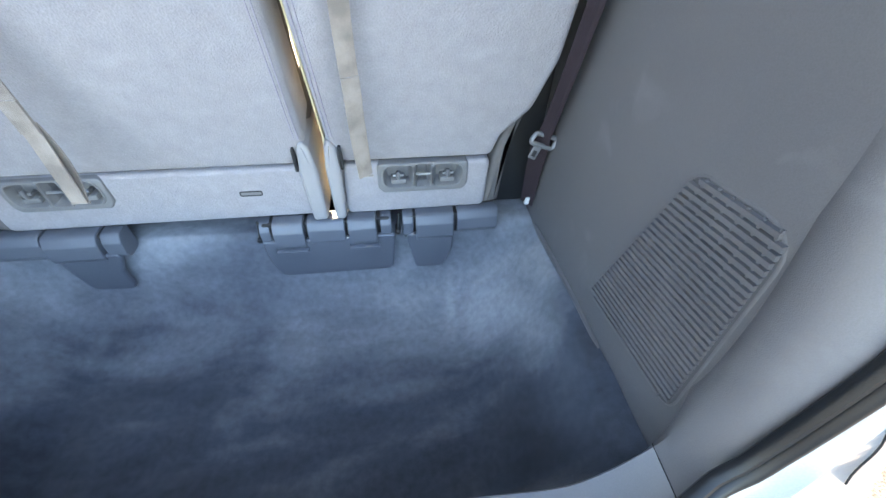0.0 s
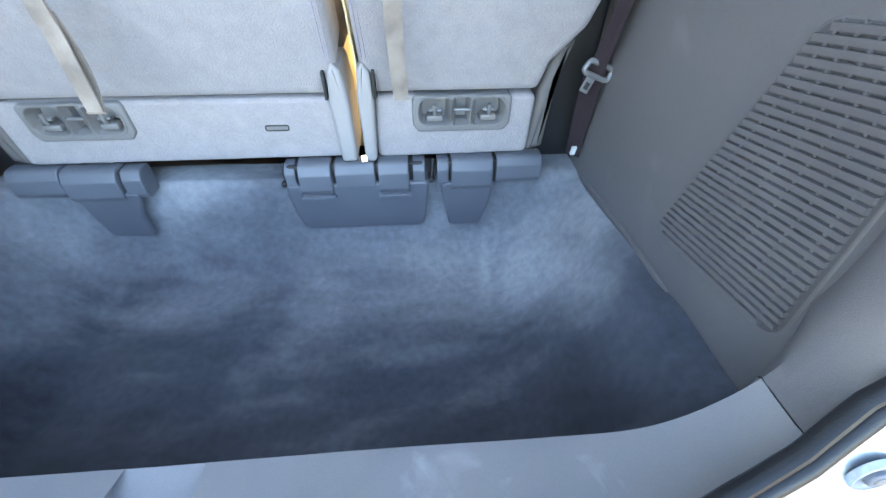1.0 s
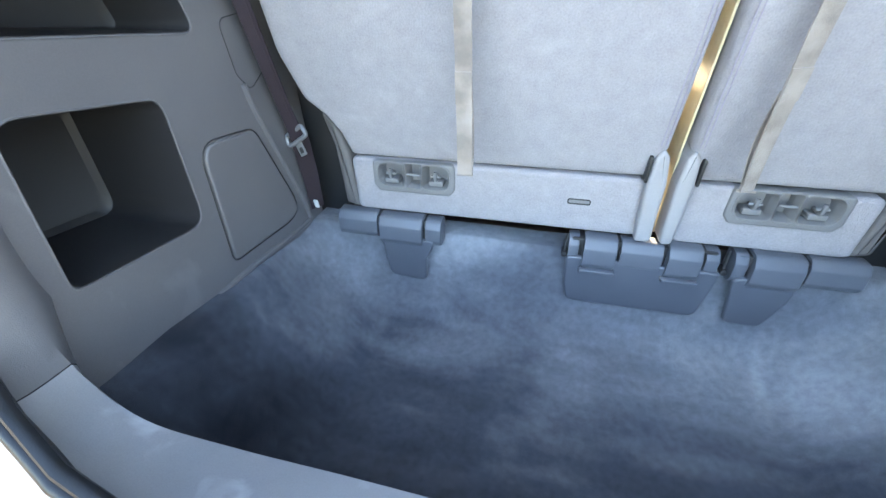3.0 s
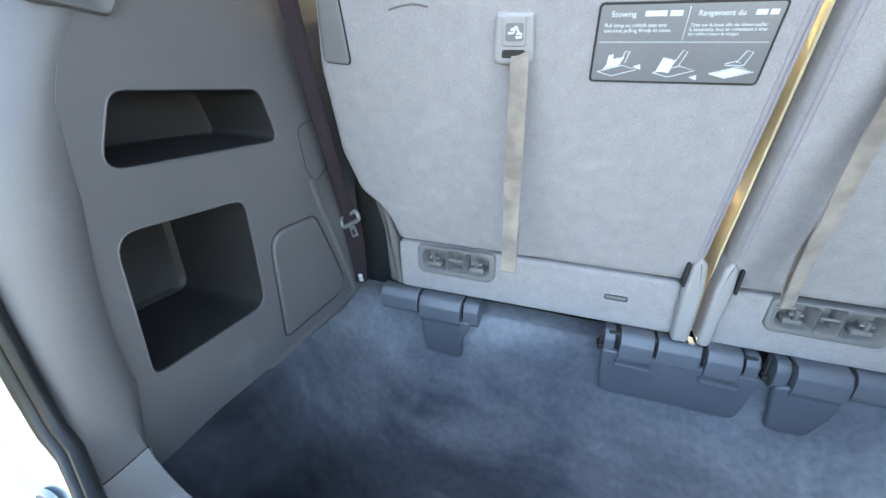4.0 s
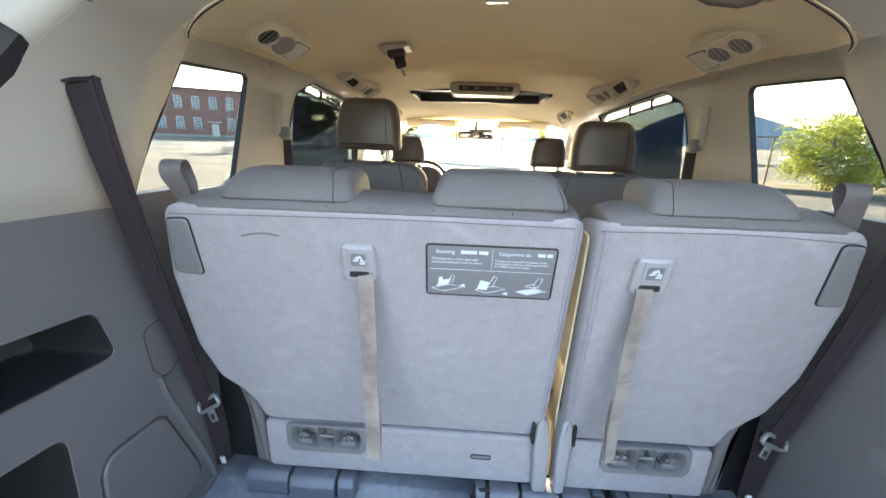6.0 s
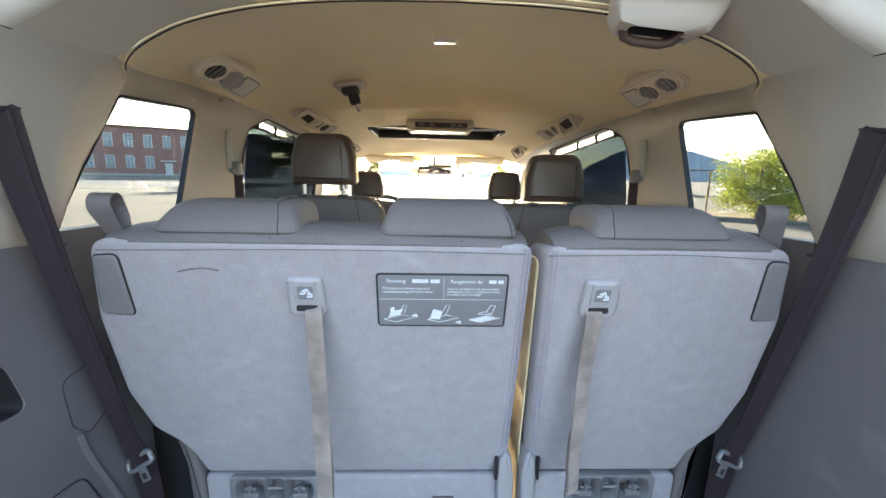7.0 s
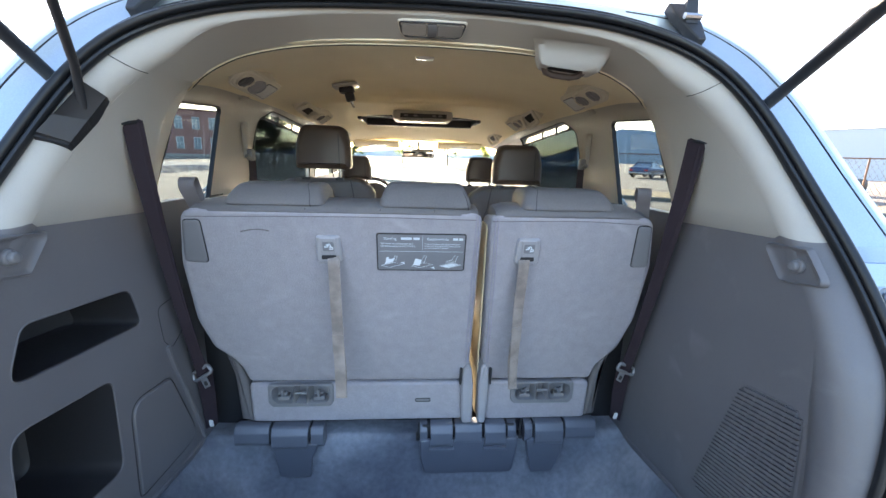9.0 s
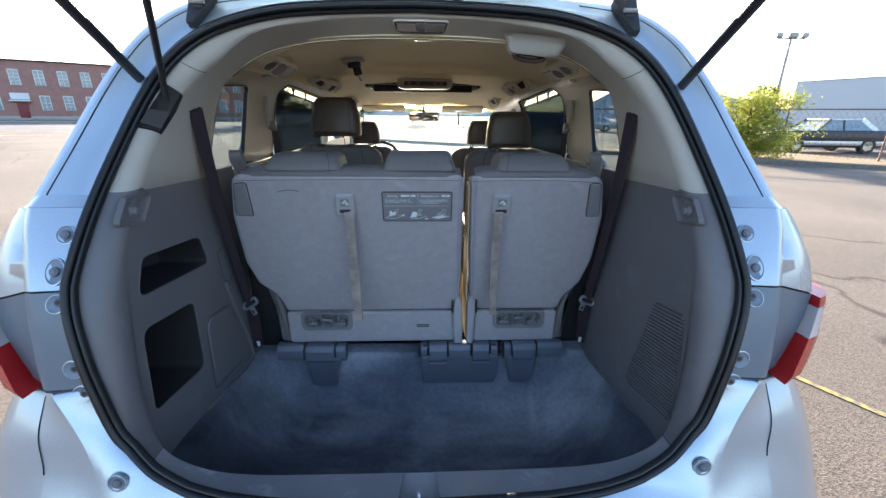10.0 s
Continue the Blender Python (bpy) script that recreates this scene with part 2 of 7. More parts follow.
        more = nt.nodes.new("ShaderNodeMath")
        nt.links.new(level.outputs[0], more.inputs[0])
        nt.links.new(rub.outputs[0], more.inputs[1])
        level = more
    nt.links.new(level.outputs[0], dust_and_light.inputs[1])
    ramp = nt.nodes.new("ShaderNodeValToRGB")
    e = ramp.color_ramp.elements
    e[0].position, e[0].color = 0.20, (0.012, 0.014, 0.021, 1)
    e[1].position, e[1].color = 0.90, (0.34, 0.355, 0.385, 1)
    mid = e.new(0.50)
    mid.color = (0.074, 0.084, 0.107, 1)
    nt.links.new(dust_and_light.outputs[0], ramp.inputs[0])
    mx = nt.nodes.new("ShaderNodeMixRGB")
    mx.blend_type, mx.inputs[0].default_value = "OVERLAY", 0.35
    nt.links.new(ramp.outputs[0], mx.inputs[1])
    nt.links.new(fleck.outputs[0], mx.inputs[2])
    mx2 = nt.nodes.new("ShaderNodeMixRGB")
    mx2.blend_type, mx2.inputs[0].default_value = "OVERLAY", 0.3
    nt.links.new(mx.outputs[0], mx2.inputs[1])
    nt.links.new(fibre.outputs[0], mx2.inputs[2])
    nt.links.new(mx2.outputs[0], b.inputs["Base Color"])
    bp = nt.nodes.new("ShaderNodeBump")
    bp.inputs["Strength"].default_value, bp.inputs["Distance"].default_value = 0.6, 0.002
    nt.links.new(fibre.outputs[0], bp.inputs["Height"])
    nt.links.new(bp.outputs[0], b.inputs["Normal"])
    return m


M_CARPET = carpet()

# ---- mesh helpers ----


def mesh_of(name, bm, mats, smooth=38):
    bmesh.ops.remove_doubles(bm, verts=bm.verts, dist=1e-5)
    bmesh.ops.recalc_face_normals(bm, faces=bm.faces)
    me = bpy.data.meshes.new(name)
    bm.to_mesh(me)
    bm.free()
    for m in mats if isinstance(mats, (list, tuple)) else [mats]:
        me.materials.append(m)
    if smooth:
        for p in me.polygons:
            p.use_smooth = True
        me.set_sharp_from_angle(angle=radians(smooth))
    return me


def part(name, bm, mat, parent=None, label="", smooth=38):
    ob = new(name, mesh_of(name, bm, mat, smooth))
    if parent:
        ob.parent = parent
    if label:
        ob["label"] = label
    return ob


def thing(name, at=(0, 0, 0), label="", category="", group="", kind=""):
    ob = new(name)
    ob.empty_display_size = 0.05
    ob.location = at
    bpy.context.view_layer.update()
    return tagged(ob, label, category, group, kind)


def under(name, bm, mat, parent, label="", smooth=38):
    """A part whose mesh is written in world places, under an Empty that stands somewhere else."""
    ob = part(name, bm, mat, parent, label, smooth)
    base = parent
    off = Vector((0, 0, 0))
    while base:
        off += base.location
        base = base.parent
    ob.data.transform(Matrix.Translation(-off))
    return ob


def grid(bm, rows, close=False):
    vs = [[bm.verts.new(p) for p in r] for r in rows]
    n = len(rows[0])
    for a, b in zip(vs, vs[1:]):
        for j in range(n if close else n - 1):
            k = (j + 1) % n
            bm.faces.new((a[j], a[k], b[k], b[j]))
    return vs


def spline(ctrl, per=6, closed=False):
    """Catmull-Rom curve through control points of any size."""
    c = [Vector(p) for p in ctrl]
    n, out = len(c), []
    for i in range(n if closed else n - 1):
        p0 = c[(i - 1) % n] if closed or i else c[0] * 2 - c[1]
        p1, p2 = c[i], c[(i + 1) % n]
        p3 = c[(i + 2) % n] if closed or i + 2 < n else c[-1] * 2 - c[-2]
        for k in range(per):
            t = k / per
            out.append(0.5 * (2 * p1 + (p2 - p0) * t + (2 * p0 - 5 * p1 + 4 * p2 - p3) * t * t + (3 * p1 - p0 - 3 * p2 + p3) * t ** 3))
    if not closed:
        out.append(c[-1])
    return out


def rounded(pts, r, n=5):
    """A polygon's outline with its corners rounded; r is one radius or one for each corner."""
    out, m = [], len(pts)
    for i in range(m):
        p, a, b = Vector(pts[i]), Vector(pts[i - 1]), Vector(pts[(i + 1) % m])
        rad = r[i] if isinstance(r, (list, tuple)) else r
        u, v = (a - p), (b - p)
        lu, lv = u.length, v.length
        u, v = u / lu, v / lv
        half = max(0.05, math.acos(max(-1, min(1, u.dot(v)))) / 2)
        d = min(rad / math.tan(half), 0.48 * lu, 0.48 * lv)
        if d < 1e-4:
            out.append(p)
            continue
        s, e = p + u * d, p + v * d
        for k in range(n + 1):
            t = k / n
            out.append((1 - t) ** 2 * s + 2 * t * (1 - t) * p + t * t * e)
    return out


def inset(pts, d):
    m, out = len(pts), []
    area = sum(pts[i].x * pts[(i + 1) % m].y - pts[(i + 1) % m].x * pts[i].y for i in range(m))
    sgn = 1 if area > 0 else -1
    for i in range(m):
        a, p, b = pts[i - 1], pts[i], pts[(i + 1) % m]
        e1, e2 = (p - a), (b - p)
        e1 = e1.normalized() if e1.length > 1e-7 else e2.normalized()
        e2 = e2.normalized() if e2.length > 1e-7 else e1
        n1, n2 = Vector((-e1.y, e1.x)) * sgn, Vector((-e2.y, e2.x)) * sgn
        k = n1 + n2
        k = k.normalized() if k.length > 1e-6 else n1
        out.append(p + k * d / max(0.5, k.dot(n1)))
    if d > 0:  # corners tighter than the inset fold over: draw each fold into one point
        for _ in range(4):
            bad = [(out[(i + 1) % m] - out[i]).dot(pts[(i + 1) % m] - pts[i]) < -1e-12 for i in range(m)]
            if not any(bad):
                break
            i = 0
            while i < m:
                if bad[i] and not (i and bad[i - 1]):
                    j = i
                    while bad[j % m] and j - i < m:
                        j += 1
                    run = [q % m for q in range(i, j + 1)]
                    mid = sum((out[q] for q in run), Vector((0, 0))) / len(run)
                    for q in run:
                        out[q] = mid.copy()
                    i = j
                i += 1
    return out


def puff(bm, outline, M, w0, w1, r=0.01, seg=3, back=True):
    """A plate with the given outline in M's x and y, from w0 to w1 along M's z, its far rim rounded by r."""
    o = [Vector((p[0], p[1])) for p in outline]
    rows = [[M @ Vector((p.x, p.y, w0)) for p in o]]
    s = 1 if w1 > w0 else -1
    for k in range(seg + 1):
        a = k / seg * math.pi / 2
        d, h = r * (1 - math.cos(a)), w1 - s * r * (1 - math.sin(a))
        rows.append([M @ Vector((p.x, p.y, h)) for p in inset(o, d)])
    lim = min(max(p.x for p in o) - min(p.x for p in o), max(p.y for p in o) - min(p.y for p in o))
    if r > 0.0015 and lim > 2 * r + 0.02:
        rows.append([M @ Vector((p.x, p.y, w1)) for p in inset(o, r + 0.002)])
    vs = grid(bm, rows, close=True)
    bm.faces.new(vs[-1])
    if back:
        bm.faces.new(vs[0][::-1])
    return vs


def box(bm, lo, hi, r=0.0, M=None, seg=2):
    """A box between two corners, its edges rounded by r."""
    c = bmesh.ops.create_cube(bm, size=1)["verts"]
    lo, hi = Vector(lo), Vector(hi)
    for v in c:
        v.co = Vector(((lo[i] + hi[i]) / 2 + v.co[i] * (hi[i] - lo[i]) for i in range(3)))
    geom = set(c)
    if r:
        es = list({e for v in c for e in v.link_edges})
        res = bmesh.ops.bevel(bm, geom=es, offset=r, segments=seg, affect="EDGES", profile=0.5, clamp_overlap=True)
        geom = set(res["verts"]) | {v for v in c if v.is_valid}
    if M:
        for v in geom:
            v.co = M @ v.co


def sweep(bm, pts, section, up=(0, 0, 1), closed=False, scale=None):
    """A section (pairs: sideways, along up) carried along a path."""
    pts = [Vector(p) for p in pts]
    n, rows = len(pts), []
    for i, p in enumerate(pts):
        a = pts[i - 1] if closed or i else p
        b = pts[(i + 1) % n] if closed or i < n - 1 else p
        t = (b - a).normalized()
        u = Vector(up[i]) if isinstance(up, list) else Vector(up)
        nrm = u - t * u.dot(t)
        nrm = nrm.normalized() if nrm.length > 1e-4 else t.orthogonal().normalized()
        side = t.cross(nrm)
        k = scale[i] if scale else 1
        rows.append([p + side * s[0] * k + nrm * s[1] * k for s in section])
    if closed:
        rows.append(rows[0])
    vs = grid(bm, rows, close=True)
    if not closed:
        bm.faces.new(vs[0][::-1])
        bm.faces.new(vs[-1])


def circle(r, n=8, ry=None):
    return [(r * math.cos(2 * math.pi * k / n), (ry or r) * math.sin(2 * math.pi * k / n)) for k in range(n)]


def band(w, t):
    return [(-w / 2, -t / 2), (w / 2, -t / 2), (w / 2, t / 2), (-w / 2, t / 2)]


def disc(bm, M, r, w0, w1, rim=0.002, n=20):
    puff(bm, circle(r, n), M, w0, w1, rim)


def cut(ob, cutters):
    """Holes cut for good through a closed mesh by closed cutter meshes."""
    made = []
    for k, bm in enumerate(cutters):
        c = new("cutter", mesh_of("cutter", bm, M_TRIM, 0))
        made.append(c)
        mod = ob.modifiers.new("cut", "BOOLEAN")
        mod.operation, mod.object, mod.solver = "DIFFERENCE", c, "EXACT"
    bpy.context.view_layer.update()
    dg = bpy.context.evaluated_depsgraph_get()
    me = bpy.data.meshes.new_from_object(ob.evaluated_get(dg))
    ob.modifiers.clear()
    old = ob.data
    ob.data = me
    bpy.data.meshes.remove(old)
    for c in made:
        d = c.data
        bpy.data.objects.remove(c)
        bpy.data.meshes.remove(d)
    return ob


def frame_at(o, x, y, z):
    """A pose from an origin and three axes."""
    m = Matrix((x, y, z)).transposed().to_4x4()
    m.translation = o
    return m


def lettering(name, words, size, M, mat, parent, spacing=1.0):
    cu = bpy.data.curves.new(name, "FONT")
    cu.body, cu.size, cu.extrude, cu.space_line = words, size, 0.0002, spacing
    tmp = new(name + "_tmp", cu)
    bpy.context.view_layer.update()
    me = bpy.data.meshes.new_from_object(tmp.evaluated_get(bpy.context.evaluated_depsgraph_get()))
    bpy.data.objects.remove(tmp)
    bpy.data.curves.remove(cu)
    me.materials.clear()
    me.materials.append(mat)
    off, base = Vector((0, 0, 0)), parent
    while base:
        off += base.location
        base = base.parent
    me.transform(Matrix.Translation(-off) @ M)
    ob = new(name, me)
    ob.parent = parent
    return ob


def lerp(a, b, t):
    return a + (b - a) * t


def interp(v, xs, ys):
    return float(np.interp(v, xs, ys))

# ---- the rear opening's lines ----
GZ = -0.08  # the tarmac
RING = [(0, 0.508), (0.30, 0.512), (0.43, 0.522), (0.518, 0.540), (0.603, 0.570), (0.676, 0.637), (0.712, 0.745), (0.737, 0.855), (0.755, 0.96),
        (0.750, 1.03), (0.728, 1.165), (0.694, 1.30), (0.645, 1.425), (0.588, 1.507), (0.51, 1.56), (0.385, 1.60), (0.21, 1.618), (0, 1.626)]
LIP = [(0, -0.664, 0.456), (0.25, -0.664, 0.458), (0.42, -0.670, 0.470), (0.53, -0.677, 0.500), (0.625, -0.660, 0.54), (0.662, -0.648, 0.63),
       (0.673, -0.632, 0.75), (0.679, -0.608, 0.86), (0.683, -0.58, 0.96), (0.685, -0.55, 1.03), (0.678, -0.46, 1.165), (0.648, -0.37, 1.30),
       (0.60, -0.30, 1.405), (0.54, -0.25, 1.475), (0.46, -0.222, 1.545), (0.34, -0.196, 1.579), (0.18, -0.184, 1.598), (0, -0.180, 1.603)]
OUTER = [(0, 0.33), (0.32, 0.33), (0.54, 0.34), (0.74, 0.37), (0.85, 0.50), (0.84, 0.60), (0.845, 0.75), (0.88, 0.86), (0.925, 0.955),
         (0.945, 1.04), (0.905, 1.155), (0.850, 1.31), (0.790, 1.46), (0.735, 1.565), (0.64, 1.64), (0.46, 1.67), (0.25, 1.69), (0, 1.70)]
PER = 6


def rear_y(z):
    """How far back the opening's plane lies at a height."""
    zs, ys_ = ((0.30, 0.5, 0.6, 0.7, 0.75, 0.85, 0.95, 1.05, 1.168, 1.263, 1.36, 1.43, 1.5, 1.6, 1.75),
                  (-0.745, -0.737, -0.711, -0.698, -0.692, -0.677, -0.650, -0.60, -0.524, -0.456, -0.400, -0.357, -0.308, -0.215, -0.06))
    return sum(interp(z + d, zs, ys_) for d in (-0.05, -0.025, 0, 0.025, 0.05)) / 5


def ring_y(x, z):
    """The opening's foot bows back towards the middle of the bumper."""
    bow = interp(x, (0, 0.30, 0.43, 0.518, 0.603, 0.66), (-0.797, -0.788, -0.776, -0.762, -0.735, -0.709))
    return lerp(bow, rear_y(z), max(0.0, min(1.0, (z - 0.60) / 0.06)))


ring = [Vector((p.x, ring_y(p.x, p.y), p.y)) for p in spline(RING, PER)]
lip = spline(LIP, PER)
outer = [Vector((p.x, rear_y(p.y), p.y)) for p in spline(OUTER, PER)]
out_dir = []
for i, p in enumerate(ring):
    a, b = ring[max(0, i - 1)], ring[min(len(ring) - 1, i + 1)]
    d = Vector((b.z - a.z, 0, -(b.x - a.x)))
    out_dir.append(d.normalized())
out_dir[0], out_dir[-1] = Vector((0, 0, -1)), Vector((0, 0, 1))


def mirrored(p, s):
    return Vector((p.x * s, p.y, p.z))


def half_loft(bm, rows_of, i0, i1, s):
    """Rows for each index of the opening's half curve, on side s."""
    grid(bm, [[mirrored(p, s) for p in rows_of(i)] for i in range(i0, i1 + 1)])


def thicken(bm, t):
    bmesh.ops.recalc_face_normals(bm, faces=bm.faces)
    bmesh.ops.solidify(bm, geom=list(bm.faces), thickness=t)


def trim_rows(i):
    """From the seal over a rounded shoulder to the lip, which runs on along the side wall."""
    a, b, inw = ring[i] + out_dir[i] * 0.011 + Vector((0, 0.001, 0)), lip[i], -out_dir[i]
    turn = a + inw * (b - a).dot(inw) * 1.02 + Vector((0, (b.y - a.y) * 0.12, 0))
    c = lerp(lerp(a, b, 0.5), turn, max(0.0, min(1.0, (i - 2 * PER) / (3 * PER))) * 0.85 + 0.1)
    out = [a * (1 - t) ** 2 + c * 2 * t * (1 - t) + b * t * t for t in (0, 0.12, 0.27, 0.42, 0.56, 0.70, 0.84, 1.0)]
    run = max(0.0, min(1.0, (i - 4 * PER) / PER))
    out.append(b + out_dir[i] * lerp(0.014, 0.005, run) + Vector((0, lerp(0.004, 0.02, run), 0)))
    out.append(b + out_dir[i] * lerp(0.070, 0.03, run) + Vector((0, lerp(0.010, 0.04, run), 0)))
    return out


# sill plate across the opening, with its latch recess
SILL_END = 4 * PER + 1
bm = bmesh.new()
for s in (-1, 1):
    half_loft(bm, trim_rows, 1, SILL_END, s)
edge = trim_rows(1)
tray = [q + Vector((0, 0, -h_)) for q, h_ in zip(edge[:8], (0.036, 0.044, 0.048, 0.046, 0.036, 0.024, 0.012, 0.001))]
rimp = edge[:8]
grid(bm, [[Vector((x, q.y, q.z)) for q in r] for x, r in ((-edge[0].x, rimp), (-edge[0].x + 0.004, tray), (-0.02, tray), (0.02, tray), (edge[0].x - 0.004, tray), (edge[0].x, rimp))])
grid(bm, [[Vector((x, q.y, q.z)) for q in edge[7:]] for x in (-edge[0].x, 0, edge[0].x)])
sill = part("sill_trim", bm, M_SILL)
tagged(sill, "scuffed grey plastic sill plate along the load opening", "sill trim", kind="structure")

MID = 10 * PER
TOPJ = 13 * PER - 3
for s, side in ((-1, "left"), (1, "right")):
    bm = bmesh.new()
    half_loft(bm, trim_rows, SILL_END, MID, s)
    tagged(part("trim_lower_" + side, bm, M_TRIM), "dark grey plastic moulding round the load opening", "trim", kind="structure")
    bm = bmesh.new()
    half_loft(bm, trim_rows, MID, TOPJ, s)
    tagged(part("trim_upper_" + side, bm, M_BEIGE), "beige plastic moulding round the load opening", "trim", kind="structure")
bm = bmesh.new()
for s in (-1, 1):
    half_loft(bm, trim_rows, TOPJ, len(ring) - 1, s)
tagged(part("trim_header", bm, M_BEIGE), "beige plastic header moulding over the load opening", "trim", kind="structure")

for s in (-1, 1):
    for k in (TOPJ, SILL_END):
        bm = bmesh.new()
        sweep(bm, [mirrored(q, s) for q in trim_rows(k)[1:9]], circle(0.0009, 6), up=(0, -1, 0.3))
        tagged(part("trim_joint", bm, M_SEAM), "thin dark joint between two mouldings", "trim joint", kind="structure")

# rubber seal round the opening
van = thing("minivan", (0, -0.7, GZ), "silver-blue minivan with its tailgate raised", "minivan")
bm = bmesh.new()
loop = [mirrored(p, 1) for p in ring] + [mirrored(p, -1) for p in reversed(ring[1:-1])]
dirs = [mirrored(p, 1) for p in out_dir] + [mirrored(p, -1) for p in reversed(out_dir[1:-1])]
sweep(bm, [p + d * 0.0045 + Vector((0, -0.010, 0)) for p, d in zip(loop, dirs)], circle(0.0105, 12, 0.0085), up=dirs, closed=True)
seal = under("door_seal", bm, M_RUBBER, van, "black rubber weather seal")
bm = bmesh.new()
sweep(bm, [p - d * 0.0095 + Vector((0, -0.0035, 0)) for p, d in zip(loop, dirs)], circle(0.0085, 10, 0.0058), up=dirs, closed=True)
under("seal_lip", bm, M_RUBBER, seal)
bm = bmesh.new()
sweep(bm, [p + d * 0.017 + Vector((0, 0.003, 0)) for p, d in zip(loop, dirs)], circle(0.0055, 6), up=dirs, closed=True)
under("seal_lip", bm, M_RUBBER, seal)

# ---- inner shell: pillars and ceiling from the opening to the windscreen ----
SHELL_REAR = [  # sections from the trim line to the roof's middle
    [(0.67, -0.15, 1.16), (0.64, -0.15, 1.32), (0.60, -0.12, 1.42), (0.54, -0.07, 1.485), (0.45, -0.072, 1.53), (0.33, -0.085, 1.553), (0.18, -0.092, 1.564), (0, -0.096, 1.567)],
    [(0.735, 0.0, 1.155), (0.705, 0.02, 1.34), (0.665, 0.05, 1.45), (0.605, 0.0, 1.489), (0.505, -0.035, 1.55), (0.37, -0.06, 1.585), (0.19, -0.072, 1.603), (0, -0.076, 1.608)],
    [(0.785, 0.13, 1.15), (0.765, 0.15, 1.36), (0.73, 0.16, 1.465), (0.655, 0.16, 1.50), (0.55, 0.15, 1.535), (0.40, 0.15, 1.583), (0.21, 0.15, 1.617), (0, 0.15, 1.622)],
]
SHELL_MID = [  # over the third row to the roof's step
    [(0.81, 0.42, 1.14), (0.795, 0.42, 1.38), (0.76, 0.42, 1.48), (0.685, 0.42, 1.53), (0.575, 0.42, 1.562), (0.42, 0.42, 1.597), (0.22, 0.42, 1.622), (0, 0.42, 1.632)],
    [(0.82, 0.93, 1.14), (0.80, 0.93, 1.38), (0.765, 0.93, 1.485), (0.685, 0.93, 1.528), (0.57, 0.93, 1.556), (0.42, 0.95, 1.592), (0.22, 0.99, 1.611), (0, 1.0, 1.617)],
    [(0.82, 1.10, 1.14), (0.80, 1.10, 1.38), (0.765, 1.10, 1.485), (0.68, 1.10, 1.522), (0.56, 1.10, 1.535), (0.42, 1.07, 1.553), (0.22, 1.09, 1.563), (0, 1.10, 1.567)],
]
SHELL_FRONT = [  # on to the windscreen
    [(0.82, 1.20, 1.14), (0.80, 1.20, 1.38), (0.765, 1.20, 1.48), (0.68, 1.20, 1.52), (0.56, 1.20, 1.54), (0.42, 1.20, 1.562), (0.22, 1.20, 1.575), (0, 1.20, 1.58)],
    [(0.81, 1.9, 1.12), (0.79, 1.9, 1.36), (0.745, 1.9, 1.455), (0.66, 1.9, 1.49), (0.55, 1.9, 1.51), (0.41, 1.9, 1.53), (0.21, 1.9, 1.545), (0, 1.9, 1.55)],
    [(0.80, 2.5, 1.08), (0.76, 2.5, 1.28), (0.71, 2.52, 1.36), (0.62, 2.56, 1.39), (0.52, 2.60, 1.405), (0.39, 2.62, 1.415), (0.2, 2.64, 1.425), (0, 2.65, 1.43)],
]
SHELL = SHELL_REAR + SHELL_MID + SHELL_FRONT
CUT = 10  # the joint between pillar trim and headliner


def shell_rows():
    first = [lip[MID + round(k * (len(lip) - 1 - MID) / 28)] for k in range(29)]
    rows = [[p + Vector((0, -0.0008, 0)) for p in first]]
    along = [spline([sec[k] for sec in SHELL], 5) for k in range(8)]
    for j in range(len(along[0])):
        rows.append(spline([a[j] for a in along], 4))
    return rows


rows = shell_rows()


WALL_PTS = [p for r in rows for p in r[: CUT + 1]]


def wall_x(y, z):
    """How far out the upper side trim lies at a place along the car and a height."""
    near = sorted(((p.y - y) ** 2 + (p.z - z) ** 2 + 1e-6, p.x) for p in WALL_PTS)[:5]
    return sum(x / d for d, x in near) / sum(1 / d for d, x in near)


def trim_x(ob, y, z):
    """The inner face of a made wall at a place along the car and a height."""
    hit, at, nrm, face = ob.ray_cast(Vector((0.2, y, z)), Vector((1, 0, 0)))
    return at.x if hit else wall_x(y, z)


def window_cutter(outline, s, lo=0.55, hi=1.25):
    b = bmesh.new()
    M = frame_at((0, 0, 0), (0, s, 0), (0, 0, 1), (s, 0, 0))
    puff(b, [(p[0] * s, p[1]) for p in outline], M, lo, hi, 0.001, 1)
    return b


QUARTER = rounded([(-0.150, 1.135), (0.415, 1.112), (0.525, 1.458), (0.135, 1.432), (0.05, 1.362), (-0.04, 1.276), (-0.10, 1.205)], [0.02, 0.035, 0.04, 0.03, 0.10, 0.10, 0.1])
SLIDING = rounded([(0.80, 1.12), (1.90, 1.06), (1.90, 1.44), (1.02, 1.495), (0.90, 1.44)], [0.03, 0.05, 0.05, 0.04, 0.06])
FRONT_W = rounded([(2.05, 1.06), (2.75, 1.04), (2.42, 1.32), (2.05, 1.40)], 0.04)
for s, side in ((-1, "left"), (1, "right")):
    bm = bmesh.new()
    grid(bm, [[mirrored(p, s) for p in [r[0] + Vector((0.026, 0, -0.03))] + r[: CUT + 1]] for r in rows])
    thicken(bm, -0.012)
    wall_up = ob = part("wall_upper_" + side, bm, M_BEIGE)
    tagged(ob, "beige plastic pillar trim round the side windows", "pillar trim", kind="structure")
    cut(ob, [window_cutter(QUARTER, s), window_cutter(SLIDING, s), window_cutter(FRONT_W, s)])
bm = bmesh.new()
